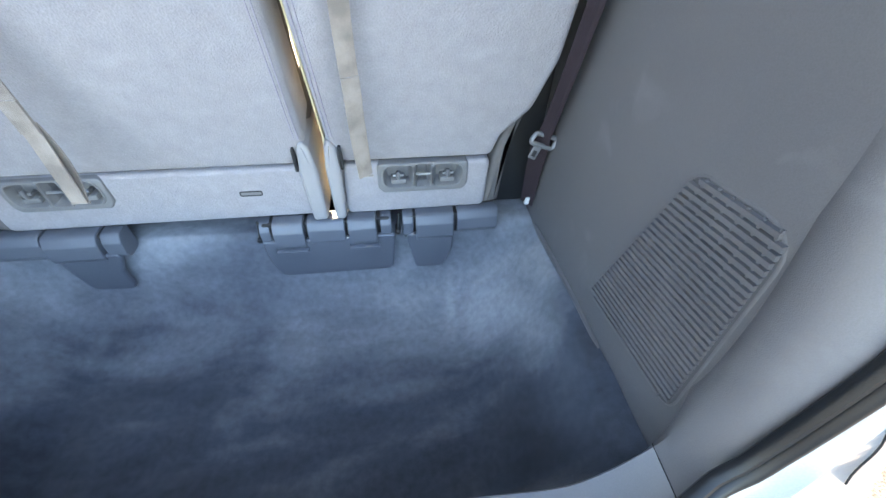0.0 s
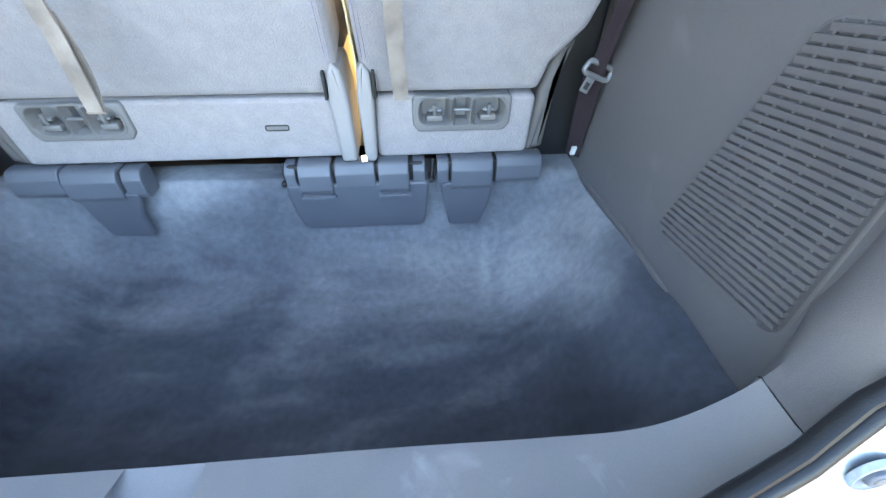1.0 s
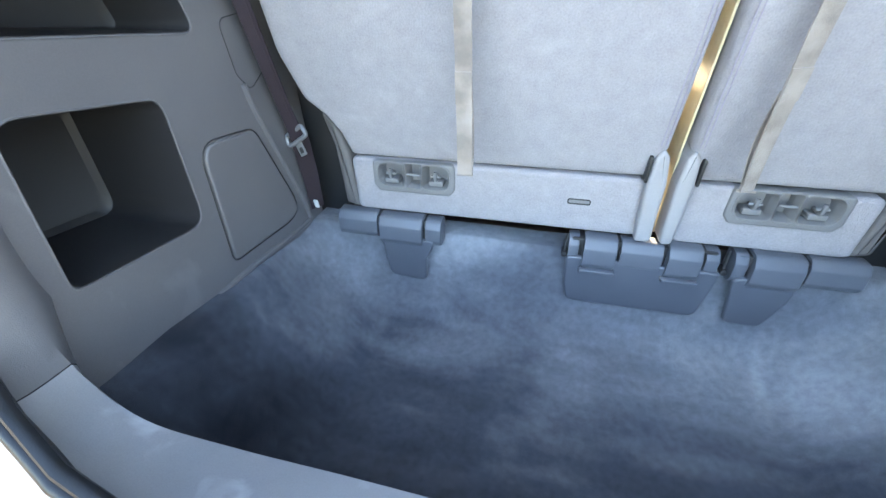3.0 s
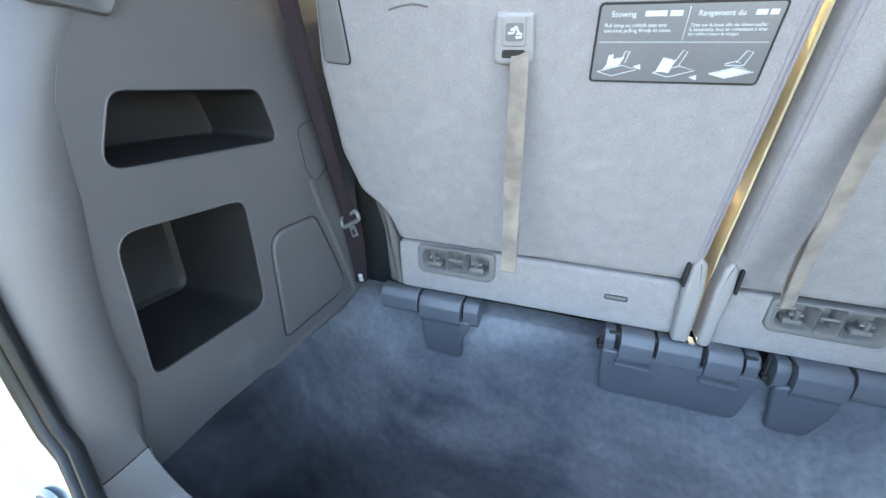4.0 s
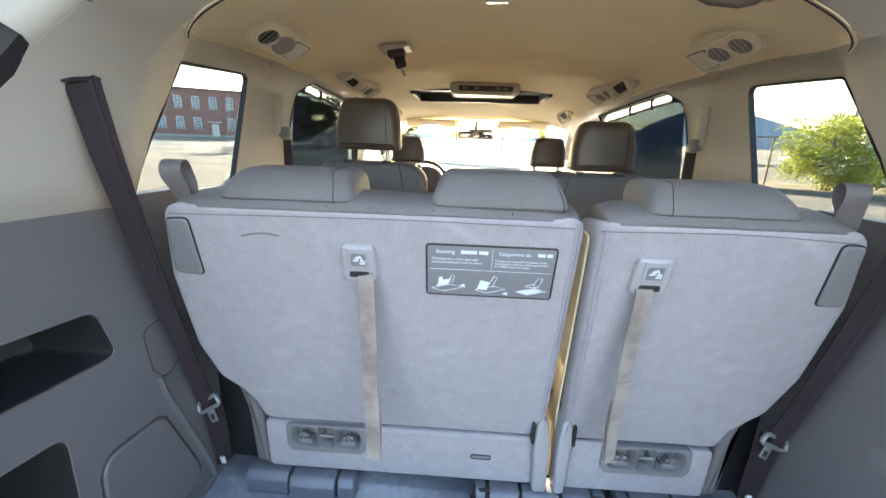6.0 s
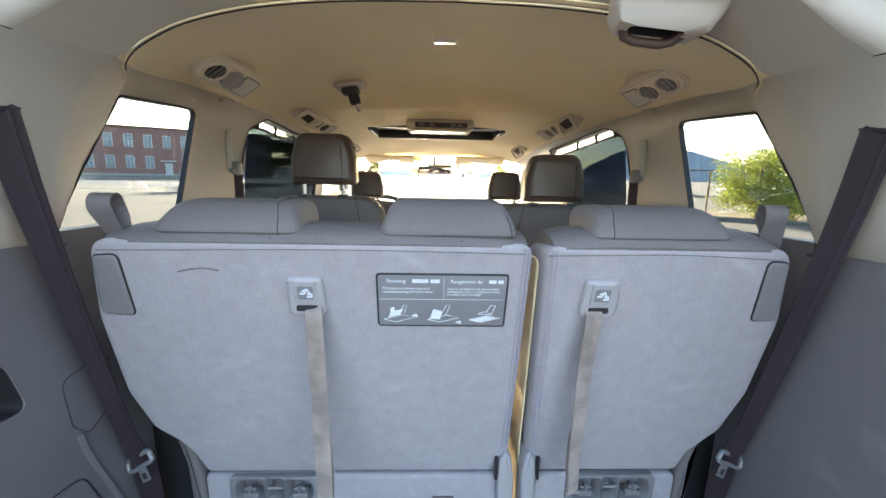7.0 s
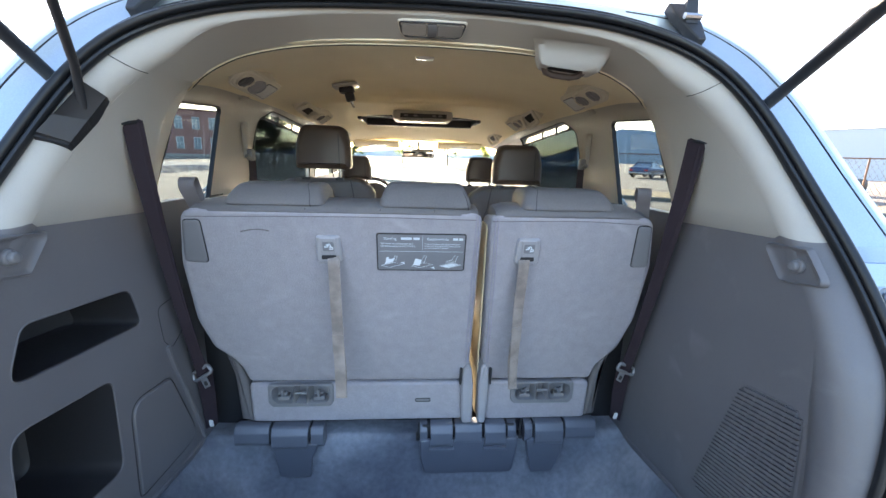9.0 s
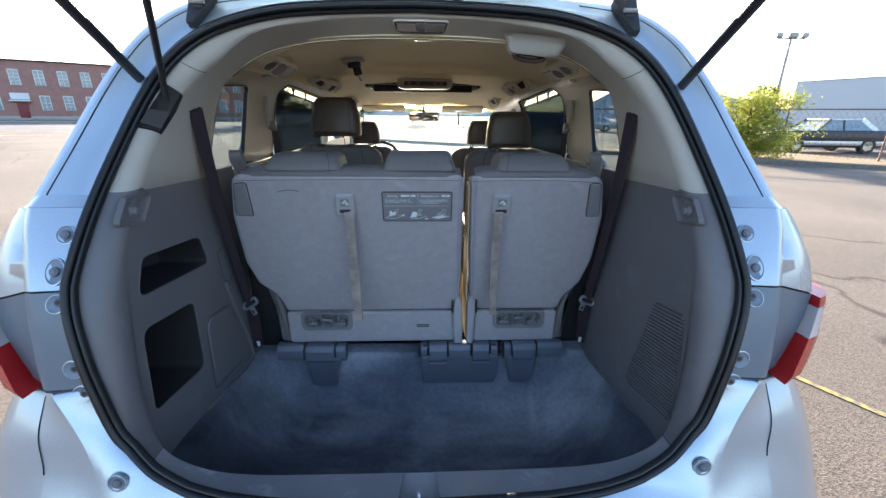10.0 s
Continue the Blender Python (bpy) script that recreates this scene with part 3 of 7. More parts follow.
for s in (-1, 1):
    grid(bm, [[mirrored(p, s) for p in r[CUT:]] for r in rows[1:]])
bmesh.ops.remove_doubles(bm, verts=bm.verts, dist=1e-4)
thicken(bm, -0.012)
ceiling = part("ceiling", bm, M_HEAD)
tagged(ceiling, "tan cloth headliner with a stepped oval edge", "headliner", kind="structure")
b = bmesh.new()
box(b, (-0.40, 1.70, 1.3), (0.40, 2.04, 1.8), 0.02)
cut(ceiling, [b])

bm = bmesh.new()
for s in (-1, 1):
    grid(bm, [[mirrored(p, s) for p in r[CUT:]] for r in rows[:2]])
thicken(bm, -0.004)
header_panel = part("header_panel", bm, M_BEIGE)
tagged(header_panel, "beige plastic panel between opening and headliner", "header panel", kind="structure")
# rolled lip where the headliner meets the header, above the quarter windows too
half = spline([(0, -0.098, 1.562), (0.18, -0.094, 1.559), (0.33, -0.087, 1.548), (0.45, -0.080, 1.525), (0.512, -0.081, 1.499), (0.555, -0.079, 1.474), (0.590, -0.054, 1.458), (0.625, -0.005, 1.4535), (0.66, 0.045, 1.4535)], 6)
bm = bmesh.new()
sweep(bm, [mirrored(q, -1) for q in reversed(half[1:])] + half, circle(0.0020, 8, 0.0016), up=(0, 0, 1))
part("headliner_edge", bm, M_HEAD, ceiling)
bm = bmesh.new()
sweep(bm, [mirrored(q, -1) + Vector((0, 0.007, -0.001)) for q in reversed(half[1:-8])] + [q + Vector((0, 0.007, -0.001)) for q in half[:-8]], circle(0.0013, 6), up=(0, 0, 1))
part("edge_gap", bm, M_SEAM, ceiling)

# ---- lower side walls with bins, pocket lid and grille ----
SIDE_X = 0.685
REAR_EDGE = [(-0.462, 1.163), (-0.552, 1.03), (-0.582, 0.96), (-0.614, 0.86), (-0.639, 0.75), (-0.652, 0.63), (-0.655, 0.50), (-0.655, 0.28)]
SHELF = rounded([(-0.552, 0.905), (-0.508, 1.000), (-0.25, 0.978), (-0.222, 0.878)], [0.025, 0.03, 0.035, 0.02])
BIN = rounded([(-0.588, 0.600), (-0.566, 0.828), (-0.340, 0.800), (-0.347, 0.574)], [0.02, 0.035, 0.03, 0.035])


def side_frame(s, x=SIDE_X):
    """Axes of a side wall: along the car, up, and inwards from the wall's face."""
    return frame_at((s * x, 0, 0), (0, 1, 0), (0, 0, 1), (-s, 0, 0))


def side_wall(s, side, holes):
    b = bmesh.new()
    outl = REAR_EDGE + [(0.04, 0.28), (0.04, 1.157)]
    puff(b, outl, side_frame(s), -0.03, 0.0, 0.001, 1)
    ob = part("wall_" + side, b, M_TRIM)
    cutters = []
    for h in holes:
        c = bmesh.new()
        puff(c, h, side_frame(s), -0.1, 0.1, 0.001, 1)
        cutters.append(c)
    if cutters:
        cut(ob, cutters)
    return tagged(ob, "dark grey moulded plastic side wall of the load space", "side wall", kind="structure")


wall_l = side_wall(-1, "left", [SHELF, BIN])
wall_r = side_wall(1, "right", [])


def open_bin(name, outline, depth, s, floor_slope=0.0):
    """The inside of a bin in a side wall: sides and back with rounded corners, open to the load space."""
    b = bmesh.new()
    F = side_frame(s)
    o = [Vector(p) for p in outline]
    rws = []
    mid = sum(o, Vector((0, 0))) / len(o)
    for g, w in ((1.002, -0.002), (0.99, -0.02), (0.96, -depth * 0.8), (0.92, -depth * 0.95), (0.82, -depth)):
        rws.append([F @ Vector((*(mid + (p - mid) * g), w)) for p in o])
    vs = grid(b, rws, close=True)
    b.faces.new(vs[-1])
    thicken(b, 0.003)
    return b


part("bin", open_bin("bin", SHELF, 0.15, -1), M_TRIM_DEEP, wall_l, "shallow shelf bin, shade put into its colour")
part("bin", open_bin("bin", BIN, 0.20, -1), M_TRIM_DEEP, wall_l, "deep storage bin, shade put into its colour")


def rim(outline, s, r=0.0020, lift=-0.0008):
    b = bmesh.new()
    F = side_frame(s)
    pts = [F @ Vector((p[0], p[1], lift)) for p in outline]
    sweep(b, pts, circle(r, 8), up=(-s, 0, 0), closed=True)
    return b


part("rim", rim(SHELF, -1), M_TRIM, wall_l)
part("rim", rim(BIN, -1), M_TRIM, wall_l)
# pocket lid ahead of the deep bin
LID = rounded([(-0.318, 0.462), (-0.304, 0.712), (-0.150, 0.695), (-0.050, 0.440)], [0.02, 0.045, 0.04, 0.05], 7)
b = bmesh.new()
puff(b, inset([Vector(p) for p in LID], 0.004), side_frame(-1), 0.0, 0.005, 0.004)
part("pocket_lid", b, M_TRIM, wall_l)
part("lid_gap", rim(LID, -1, 0.0016, 0.0), M_TRIM_DEEP, wall_l)
# raised rib that runs from the pocket lid up to the belt
b = bmesh.new()
F = side_frame(-1)
sweep(b, [F @ Vector((p.x, p.y, 0)) for p in spline([(-0.60, 0.42), (-0.32, 0.425), (-0.06, 0.405), (-0.03, 0.43), (-0.07, 0.56), (-0.13, 0.72), (-0.145, 0.78)], 5)], circle(0.007, 8), up=(1, 0, 0))
part("rib", b, M_TRIM, wall_l)
b = bmesh.new()
sweep(b, [F @ Vector((p.x, p.y, 0)) for p in rounded([(-0.165, 0.895), (-0.155, 0.80), (-0.125, 0.765), (-0.06, 0.80), (-0.06, 0.905)], 0.02)], circle(0.0012, 6), up=(1, 0, 0), closed=True)
part("cover_gap", b, M_TRIM_DEEP, wall_l)
b = bmesh.new()
F = side_frame(1)
sweep(b, [F @ Vector((p.x, p.y, 0)) for p in spline([(-0.62, 0.44), (-0.32, 0.43), (-0.06, 0.40)], 5)], circle(0.006, 8), up=(1, 0, 0))
part("rib", b, M_TRIM, wall_r)


def peg_pocket(s, wall):
    """A sunk four-sided pocket with a proud rim and a round peg in it, near the opening."""
    F = side_frame(s)
    o = [Vector(p) for p in rounded([(-0.566, 1.094), (-0.520, 1.150), (-0.425, 1.146), (-0.478, 1.080)], 0.012)]
    b = bmesh.new()
    mid = sum(o, Vector((0, 0))) / len(o)
    rws = [[F @ Vector((*(mid + (p - mid) * g), w)) for p in o] for g, w in ((1.10, -0.004), (1.05, 0.004), (1.0, 0.0075), (0.95, 0.0075), (0.88, 0.004), (0.74, 0.0015), (0.60, 0.001))]
    vs = grid(b, rws, close=True)
    b.faces.new(vs[-1])
    pk = part("peg_pocket", b, M_TRIM, wall)
    b = bmesh.new()
    P = F @ pose(-0.506, 1.116, 0)
    disc(b, P, 0.014, 0.0, 0.009, 0.004)
    disc(b, P, 0.010, 0.006, 0.017, 0.004)
    part("peg", b, M_SEATPL, pk, "round grey peg")


peg_pocket(-1, wall_l)
peg_pocket(1, wall_r)

# loudspeaker-style air grille low on the right wall
GR = [Vector(p) for p in ((-0.357, 0.497), (-0.445, 0.834), (-0.584, 0.858), (-0.612, 0.546))]
F = side_frame(1)
b = bmesh.new()
o = [Vector(p) for p in rounded([tuple(p) for p in GR], [0.03, 0.03, 0.04, 0.03])]
rws = [[F @ Vector((p.x, p.y, w)) for p in inset(o, d)] for d, w in ((-0.005, -0.001), (-0.003, 0.0006), (0.001, 0.0009), (0.004, 0.0), (0.006, -0.004))]
grid(b, rws, close=True)
grille = part("grille", b, M_TRIM, wall_r, "slatted plastic air grille")
b = bmesh.new()
b.faces.new([b.verts.new(F @ Vector((p.x, p.y, 0.0015))) for p in o])
part("grille_backing", b, M_GRILLE, grille)
SLATS = 30
for k in range(SLATS):
    t = (k + 0.6) / (SLATS + 0.2)
    a, c = lerp(GR[0], GR[1], t), lerp(GR[3], GR[2], t)
    end = 0.035 if k in (0, SLATS - 1) else 0.0
    a, c = lerp(a, c, 0.02 + end * 2), lerp(c, a, 0.02 + end * 2)
    b = bmesh.new()
    sweep(b, [F @ Vector((a.x, a.y, 0.003)), F @ Vector((c.x, c.y, 0.003))], [(-0.0042, -0.002), (0.0042, -0.002), (0.0037, 0.003), (-0.0034, 0.0042)], up=(-1, 0, 0))
    part("slat", b, M_TRIM, grille, smooth=0)
for k in range(6):
    t = (k + 0.9) / 6.6
    a, c = lerp(GR[0], GR[3], t), lerp(GR[1], GR[2], t)
    b = bmesh.new()
    sweep(b, [F @ Vector((a.x, a.y, 0.0035)), F @ Vector((c.x, c.y, 0.0035))], band(0.0032, 0.003), up=(-1, 0, 0))
    part("crossbar", b, M_TRIM, grille, smooth=0)

# ---- carpeted load well ----


def well_z(x, y):
    side = max(0.0, (abs(x) - 0.46) / 0.225)
    fs = min(1, side) ** 1.5 * (0.26 + 0.10 * max(0, -y - 0.1) / 0.45) / 0.26
    fy = interp(y, (-0.668, -0.650, -0.615, -0.46, -0.24, -0.15, -0.10, -0.06, -0.036, -0.018, 0.02, 0.06), (1.12, 0.55, 0.12, 0.0, 0.01, 0.06, 0.12, 0.23, 0.42, 0.98, 1.08, 1.08))
    k = 1 - (1 - min(1, fs) * 0.97) * (1 - min(1, fy) * 0.99)
    lift = 0.03 * max(0, fs - 1) + 0.012 * max(0, fy - 1) + 0.05 * max(0.0, min(1.0, (-y - 0.648) / 0.02))
    return 0.135 + 0.262 * k + lift + 0.05 * side * max(0, min(1, (-y - 0.1) / 0.4)) + 0.004 * noise.noise((x * 6, y * 6, 0))


bm = bmesh.new()
xs = [-0.684 + 1.368 * i / 90 for i in range(91)]
ysn = [-0.670 + 0.73 * j / 73 for j in range(74)]
grid(bm, [[(x, y, well_z(x, y)) for x in xs] for y in ysn])
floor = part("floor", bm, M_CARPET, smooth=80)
tagged(floor, "dusty blue-black carpet in a deep load well", "carpet", kind="structure")
bm = bmesh.new()
box(bm, (-0.80, -0.62, 0.04), (0.80, 3.0, 0.10))
tagged(part("floor_pan", bm, M_BLACK), "dark steel floor pan under the carpet", "floor pan", kind="structure")
# cabin floor ahead of the rear seat
bm = bmesh.new()
box(bm, (-0.80, 0.30, 0.30), (0.80, 3.0, 0.36), 0.01)
tagged(part("floor_cabin", bm, M_CABIN), "tan carpet on the cabin floor", "carpet", kind="structure")
bm = bmesh.new()
for s in (-1, 1):
    box(bm, (s * 0.80 - 0.012, 0.04, 0.30), (s * 0.80 + 0.012, 3.0, 1.118), 0.0)
tagged(part("wall_cabin", bm, M_BEIGE), "beige lower side lining of the cabin", "side lining", kind="structure")

# Black sheet added where only shade shows beside the rear seats.
bm = bmesh.new()
for s in (-1, 1):
    box(bm, (min(s * 0.60, s * 0.79), 0.06, 0.28), (max(s * 0.60, s * 0.79), 0.08, 1.10), 0.004)
tagged(part("wall_gap_shade", bm, M_BLACK), "added black sheet for the shade beside the rear seats", "lining", kind="structure")

# ---- outer body ----


def wide(z):
    return interp(z, (0.2, 0.45, 0.6, 0.75, 0.86, 0.977, 1.05, 1.10, 1.14, 1.28, 1.43, 1.53, 1.62, 1.68, 1.71), (1.02, 1.04, 1.04, 1.04, 1.04, 1.03, 1.02, 0.99, 0.955, 0.912, 0.848, 0.800, 0.73, 0.62, 0.42))


def ring_x(z):
    side = [q for q in ring if 0.48 < q.z < 1.3 and q.x > 0.4]
    return interp(z, [q.z for q in side], [q.x for q in side])


def jamb_row(z):
    """From the seal over the flat jamb, its crease and the corner panel, round to the car's flank."""
    y = rear_y(z)
    xr = ring_x(z)
    xc = interp(z, (0.74, 0.774, 0.86, 0.963, 1.036, 1.086, 1.13), (0.826, 0.831, 0.836, 0.848, 0.860, 0.872, 0.876))
    xo = interp(z, (0.74, 0.76, 0.80, 0.89, 0.963, 1.03, 1.09, 1.13), (0.917, 0.940, 0.952, 0.972, 0.986, 0.984, 0.965, 0.945))
    drop = interp(z, (0.748, 0.963, 1.13), (0.058, 0.041, 0.012))
    sink = interp(z, (0.75, 0.963, 1.0), (0.052, 0.004, 0.0))
    w = wide(z)
    pts = [(xr + 0.006, y + 0.025), (xr + 0.016, y + 0.012), (lerp(xr, xc, 0.5), y + 0.008), (xc - 0.010, y + 0.004), (xc + 0.002, y + 0.007), (xc + 0.012, y + 0.014), (lerp(xc, xo, 0.08), y + 0.016 + sink), (lerp(xc, xo, 0.5), y + 0.028 + sink), (xo - 0.006, y + 0.046 + sink), (xo, y + 0.052 + sink)]
    pts += [(lerp(xo, w, 0.35), y + 0.085), (lerp(xo, w, 0.75), y + 0.15), (w, y + 0.28), (w, 0.35), (w, 1.0), (w, 1.8), (w, 2.5)]
    return [Vector((a, b_, z - drop * max(0.0, min(1.0, (a - xc) / (xo - xc))))) for a, b_ in pts]


def body_rows(i):
    r, o, d = ring[i], outer[i], out_dir[i]
    out = [r + d * 0.006 + Vector((0, 0.025, 0)), r + d * 0.014 + Vector((0, 0.034, 0)), lerp(r, o, 0.30) + Vector((0, 0.046, 0)), lerp(r, o, 0.55) + Vector((0, 0.050, 0)),
           lerp(r, o, 0.66) + Vector((0, 0.040, 0)), lerp(r, o, 0.78) + Vector((0, 0.034, 0)), lerp(r, o, 0.82) + Vector((0, 0.030, 0)), lerp(r, o, 0.92) + Vector((0, 0.034, 0)), o + Vector((0, 0.052, 0))]
    roofish = max(0.0, min(1.0, (o.z - 1.45) / 0.2))
    wx = lerp(max(wide(o.z), o.x), o.x + 0.01, roofish)
    low = max(0.0, min(1.0, 1 - i / (3.5 * PER)))
    for t, dy in ((0.5, 0.09), (0.85, 0.15), (1.0, 0.28)):
        out.append(Vector((lerp(o.x, wx, t) if i > 4 * PER else o.x, o.y + dy * (1 - low) - 0.01 * low, o.z + 0.012 * roofish * t - 0.12 * t * low)))
    for y2 in (0.35, 1.0, 1.8, 2.5):
        out.append(Vector((wx, y2, o.z + roofish * (0.03 if y2 < 1.5 else 0.01 if y2 < 2 else -0.10))))
    return out


SHOULDER = 10 * PER - 3
for s, side in ((-1, "left"), (1, "right")):
    bm = bmesh.new()
    half_loft(bm, body_rows, SHOULDER, len(ring) - 1, s)
    thicken(bm, -0.006)
    ob = under("roof_side", bm, M_PAINT, van)
    cs = []
    for w in (QUARTER, SLIDING, FRONT_W):
        ym = sum(q[0] for q in w) / len(w)
        cs.append(window_cutter([(p.x + (0.24 if p.x > ym else 0.0), p.y) for p in inset([Vector(q) for q in w], -0.045)], s))
    cut(ob, cs)
    for z0, z1, nm in ((0.750, 0.962, "corner_panel"), (0.966, 1.130, "quarter_panel")):
        bm = bmesh.new()
        n = 8
        grid(bm, [[mirrored(q, s) for q in jamb_row(lerp(z0, z1, k / n))] for k in range(n + 1)])
        if nm == "quarter_panel":  # closed on top, where the shoulder steps in
            top = jamb_row(z1)
            grid(bm, [[mirrored(q, s) for q in top], [mirrored(Vector((min(q.x, 0.90), q.y + 0.03, q.z + 0.022)), s) for q in top]])
        thicken(bm, -0.004)
        ob = under(nm, bm, M_SLATE if nm == "corner_panel" else M_PAINT, van, "slate grey moulding beside the tail lamp" if nm == "corner_panel" else "")
        if nm == "quarter_panel":
            cs = []
            for w in (QUARTER, SLIDING, FRONT_W):
                ym = sum(q[0] for q in w) / len(w)
                cs.append(window_cutter([(p.x + (0.24 if p.x > ym else 0.0), p.y) for p in inset([Vector(q) for q in w], -0.045)], s))
            cut(ob, cs)
    for z0 in (0.964, 0.748):
        bm = bmesh.new()
        sweep(bm, [mirrored(q + Vector((-0.001, 0.002, 0)), s) for q in jamb_row(z0)[1:11]], circle(0.0032, 6), up=(0, 0, 1))
        under("panel_gap", bm, M_SEAM, van)
    bm = bmesh.new()
    sweep(bm, [mirrored(body_rows(i)[5] + Vector((0, -0.006, 0.0)), s) for i in range(SHOULDER + 2, 15 * PER)], circle(0.0022, 6), up=(0, -1, 0.3))
    under("panel_gap", bm, M_SEAM, van)
# bumper: from the seal over the step's crease and the corner's edge, down and round to the flank
B_CREASE = spline([(0, -0.835, 0.455), (0.36, -0.828, 0.458), (0.55, -0.805, 0.465), (0.675, -0.775, 0.490), (0.715, -0.750, 0.56), (0.748, -0.730, 0.65), (0.806, -0.702, 0.739)], PER)
B_EDGE = spline([(0, -0.86, 0.40), (0.45, -0.855, 0.40), (0.74, -0.82, 0.40), (0.845, -0.790, 0.45), (0.858, -0.728, 0.55), (0.872, -0.698, 0.632), (0.906, -0.622, 0.683)], PER)
B_SIDE = spline([(0, -0.85, 0.06), (0.50, -0.84, 0.06), (0.90, -0.80, 0.06), (1.10, -0.70, 0.25), (1.085, -0.66, 0.42), (1.070, -0.60, 0.57), (1.045, -0.510, 0.702)], PER)


def bumper_row(i):
    r, d, C, E, S = ring[i], out_dir[i], B_CREASE[i], B_EDGE[i], B_SIDE[i]
    low = max(0.0, 1 - i / (3 * PER))
    out = [r + d * 0.034 + Vector((0, 0.008, 0)), r + d * 0.019 + Vector((0, 0.004, 0)), lerp(r, C, 0.5) + Vector((0, 0.007, 0)), lerp(r, C, 0.92) + Vector((0, 0.003, 0)), lerp(C, E, 0.03), lerp(C, E, 0.12),
           lerp(C, E, 0.5) + Vector((0, 0.004, 0)), lerp(C, E, 0.97), lerp(E, S, 0.03), lerp(E, S, 0.4) + Vector((0.012, -0.02, 0)) * (1 - low), lerp(E, S, 0.8) + Vector((0.010, -0.01, 0)) * (1 - low), S]
    out += [Vector((lerp(S.x, 0.985, 0.3), lerp(-0.38, S.y, low), S.z - 0.02)), Vector((lerp(0.985, S.x, low), lerp(-0.10, S.y, low), S.z - 0.03 - 0.02 * low))]
    return out


bm = bmesh.new()
for s in (-1, 1):
    half_loft(bm, bumper_row, 0, 6 * PER, s)
    top = bumper_row(6 * PER)
    grid(bm, [[mirrored(q, s) for q in top], [mirrored(q + Vector((0, 0.004, 0.004)), s) for q in top], [mirrored(q + Vector((-0.004, 0.07, 0.006)), s) for q in top]])
under("bumper", bm, M_PAINT, van, smooth=26)
for s in (-1, 1):
    bm = bmesh.new()
    sweep(bm, [mirrored(B_EDGE[i] + Vector((0, -0.001, 0)), s) for i in range(4 * PER, 6 * PER + 1)], circle(0.0013, 6), up=(0, -1, 0.3))
    under("panel_gap", bm, M_SEAM, van)


def lamp_piece(s, z0, z1):
    """A slice of the rear lamp that wraps round the body's corner."""
    b = bmesh.new()
    rws = []
    for k in range(7):
        z = lerp(z0, z1, k / 6)
        xi = interp(z, (0.680, 0.690, 0.704, 0.82, 0.897, 0.925), (0.905, 0.922, 0.944, 0.970, 0.986, 0.990))
        xo = interp(z, (0.680, 0.690, 0.70, 0.72, 0.80, 0.90, 0.925), (0.915, 0.975, 1.03, 1.052, 1.066, 1.070, 1.066))
        y = rear_y(z) + 0.050 + interp(z, (0.69, 0.922), (0.006, 0.0))
        rws.append([(s * x, yy, z) for x, yy in ((xi, y + 0.05), (xi, y - 0.006), (lerp(xi, xo, 0.35), y + 0.008), (lerp(xi, xo, 0.7), y + 0.035), (lerp(xi, xo, 0.92), y + 0.075), (xo, y + 0.14), (xo - 0.006, y + 0.30), (xo - 0.05, y + 0.30))])
    vs = grid(b, rws, close=True)
    b.faces.new(vs[0][::-1])
    b.faces.new(vs[-1])
    return b


for s in (-1, 1):
    lamp = under("tail_lamp", lamp_piece(s, 0.696, 0.818), M_RED, van, "red and clear wrap-round tail lamp")
    under("lens", lamp_piece(s, 0.820, 0.896), M_CLEAR, lamp, "clear lens")
    under("lens", lamp_piece(s, 0.898, 0.922), M_RED, lamp, "red lens")

# rubber stops and bolts in the jamb
STOPS = [(0.786, 1.078), (0.796, 1.005), (0.789, 0.940), (0.764, 0.797), (0.752, 0.738), (0.680, 0.545)]
for s in (-1, 1):
    for k, (x, z) in enumerate(STOPS):
        y = rear_y(z) + 0.004 if z > 0.6 else -0.752
        nrm = Vector((0, -1, 0.50 if z > 0.9 else 0.15)).normalized()
        ax = Vector((1, 0, 0))
        M = frame_at((s * x, y, z), ax, nrm.cross(ax), nrm)
        st_y = 1.45 if k == 1 else 1.0
        b = bmesh.new()
        rws = [[M @ Vector((r * c[0], r * c[1] * st_y, w)) for c in circle(1, 20)] for r, w in ((0.0225, -0.004), (0.0215, 0.002), (0.0195, 0.0025))]
        vs = grid(b, rws, close=True)
        st = under("buffer_stop", b, M_PAINT, van, "small round buffer socket")
        b = bmesh.new()
        rws = [[M @ Vector((r * c[0], r * c[1] * st_y, w)) for c in circle(1, 20)] for r, w in ((0.0198, 0.0022), (0.0175, 0.0008), (0.0165, 0.0002))]
        vs = grid(b, rws, close=True)
        b.faces.new(vs[-1])
        under("well", b, M_SOCKET, st, "socket with its shade put into the paint")
        dx = 0.006 * s if k in (2, 3, 4) else 0.0
        b = bmesh.new()
        disc(b, M @ pose(-dx, 0.004 if dx else 0.0, 0), 0.0105, 0.0, 0.005, 0.002)
        under("rubber", b, M_HINGE, st, "grey rubber plug")
        b = bmesh.new()
        disc(b, M @ pose(-dx, 0.004 if dx else 0.0, 0), 0.0055, 0.004, 0.0062, 0.001, 10)
        under("screw", b, M_BLACK if dx else M_SEATPL, st)

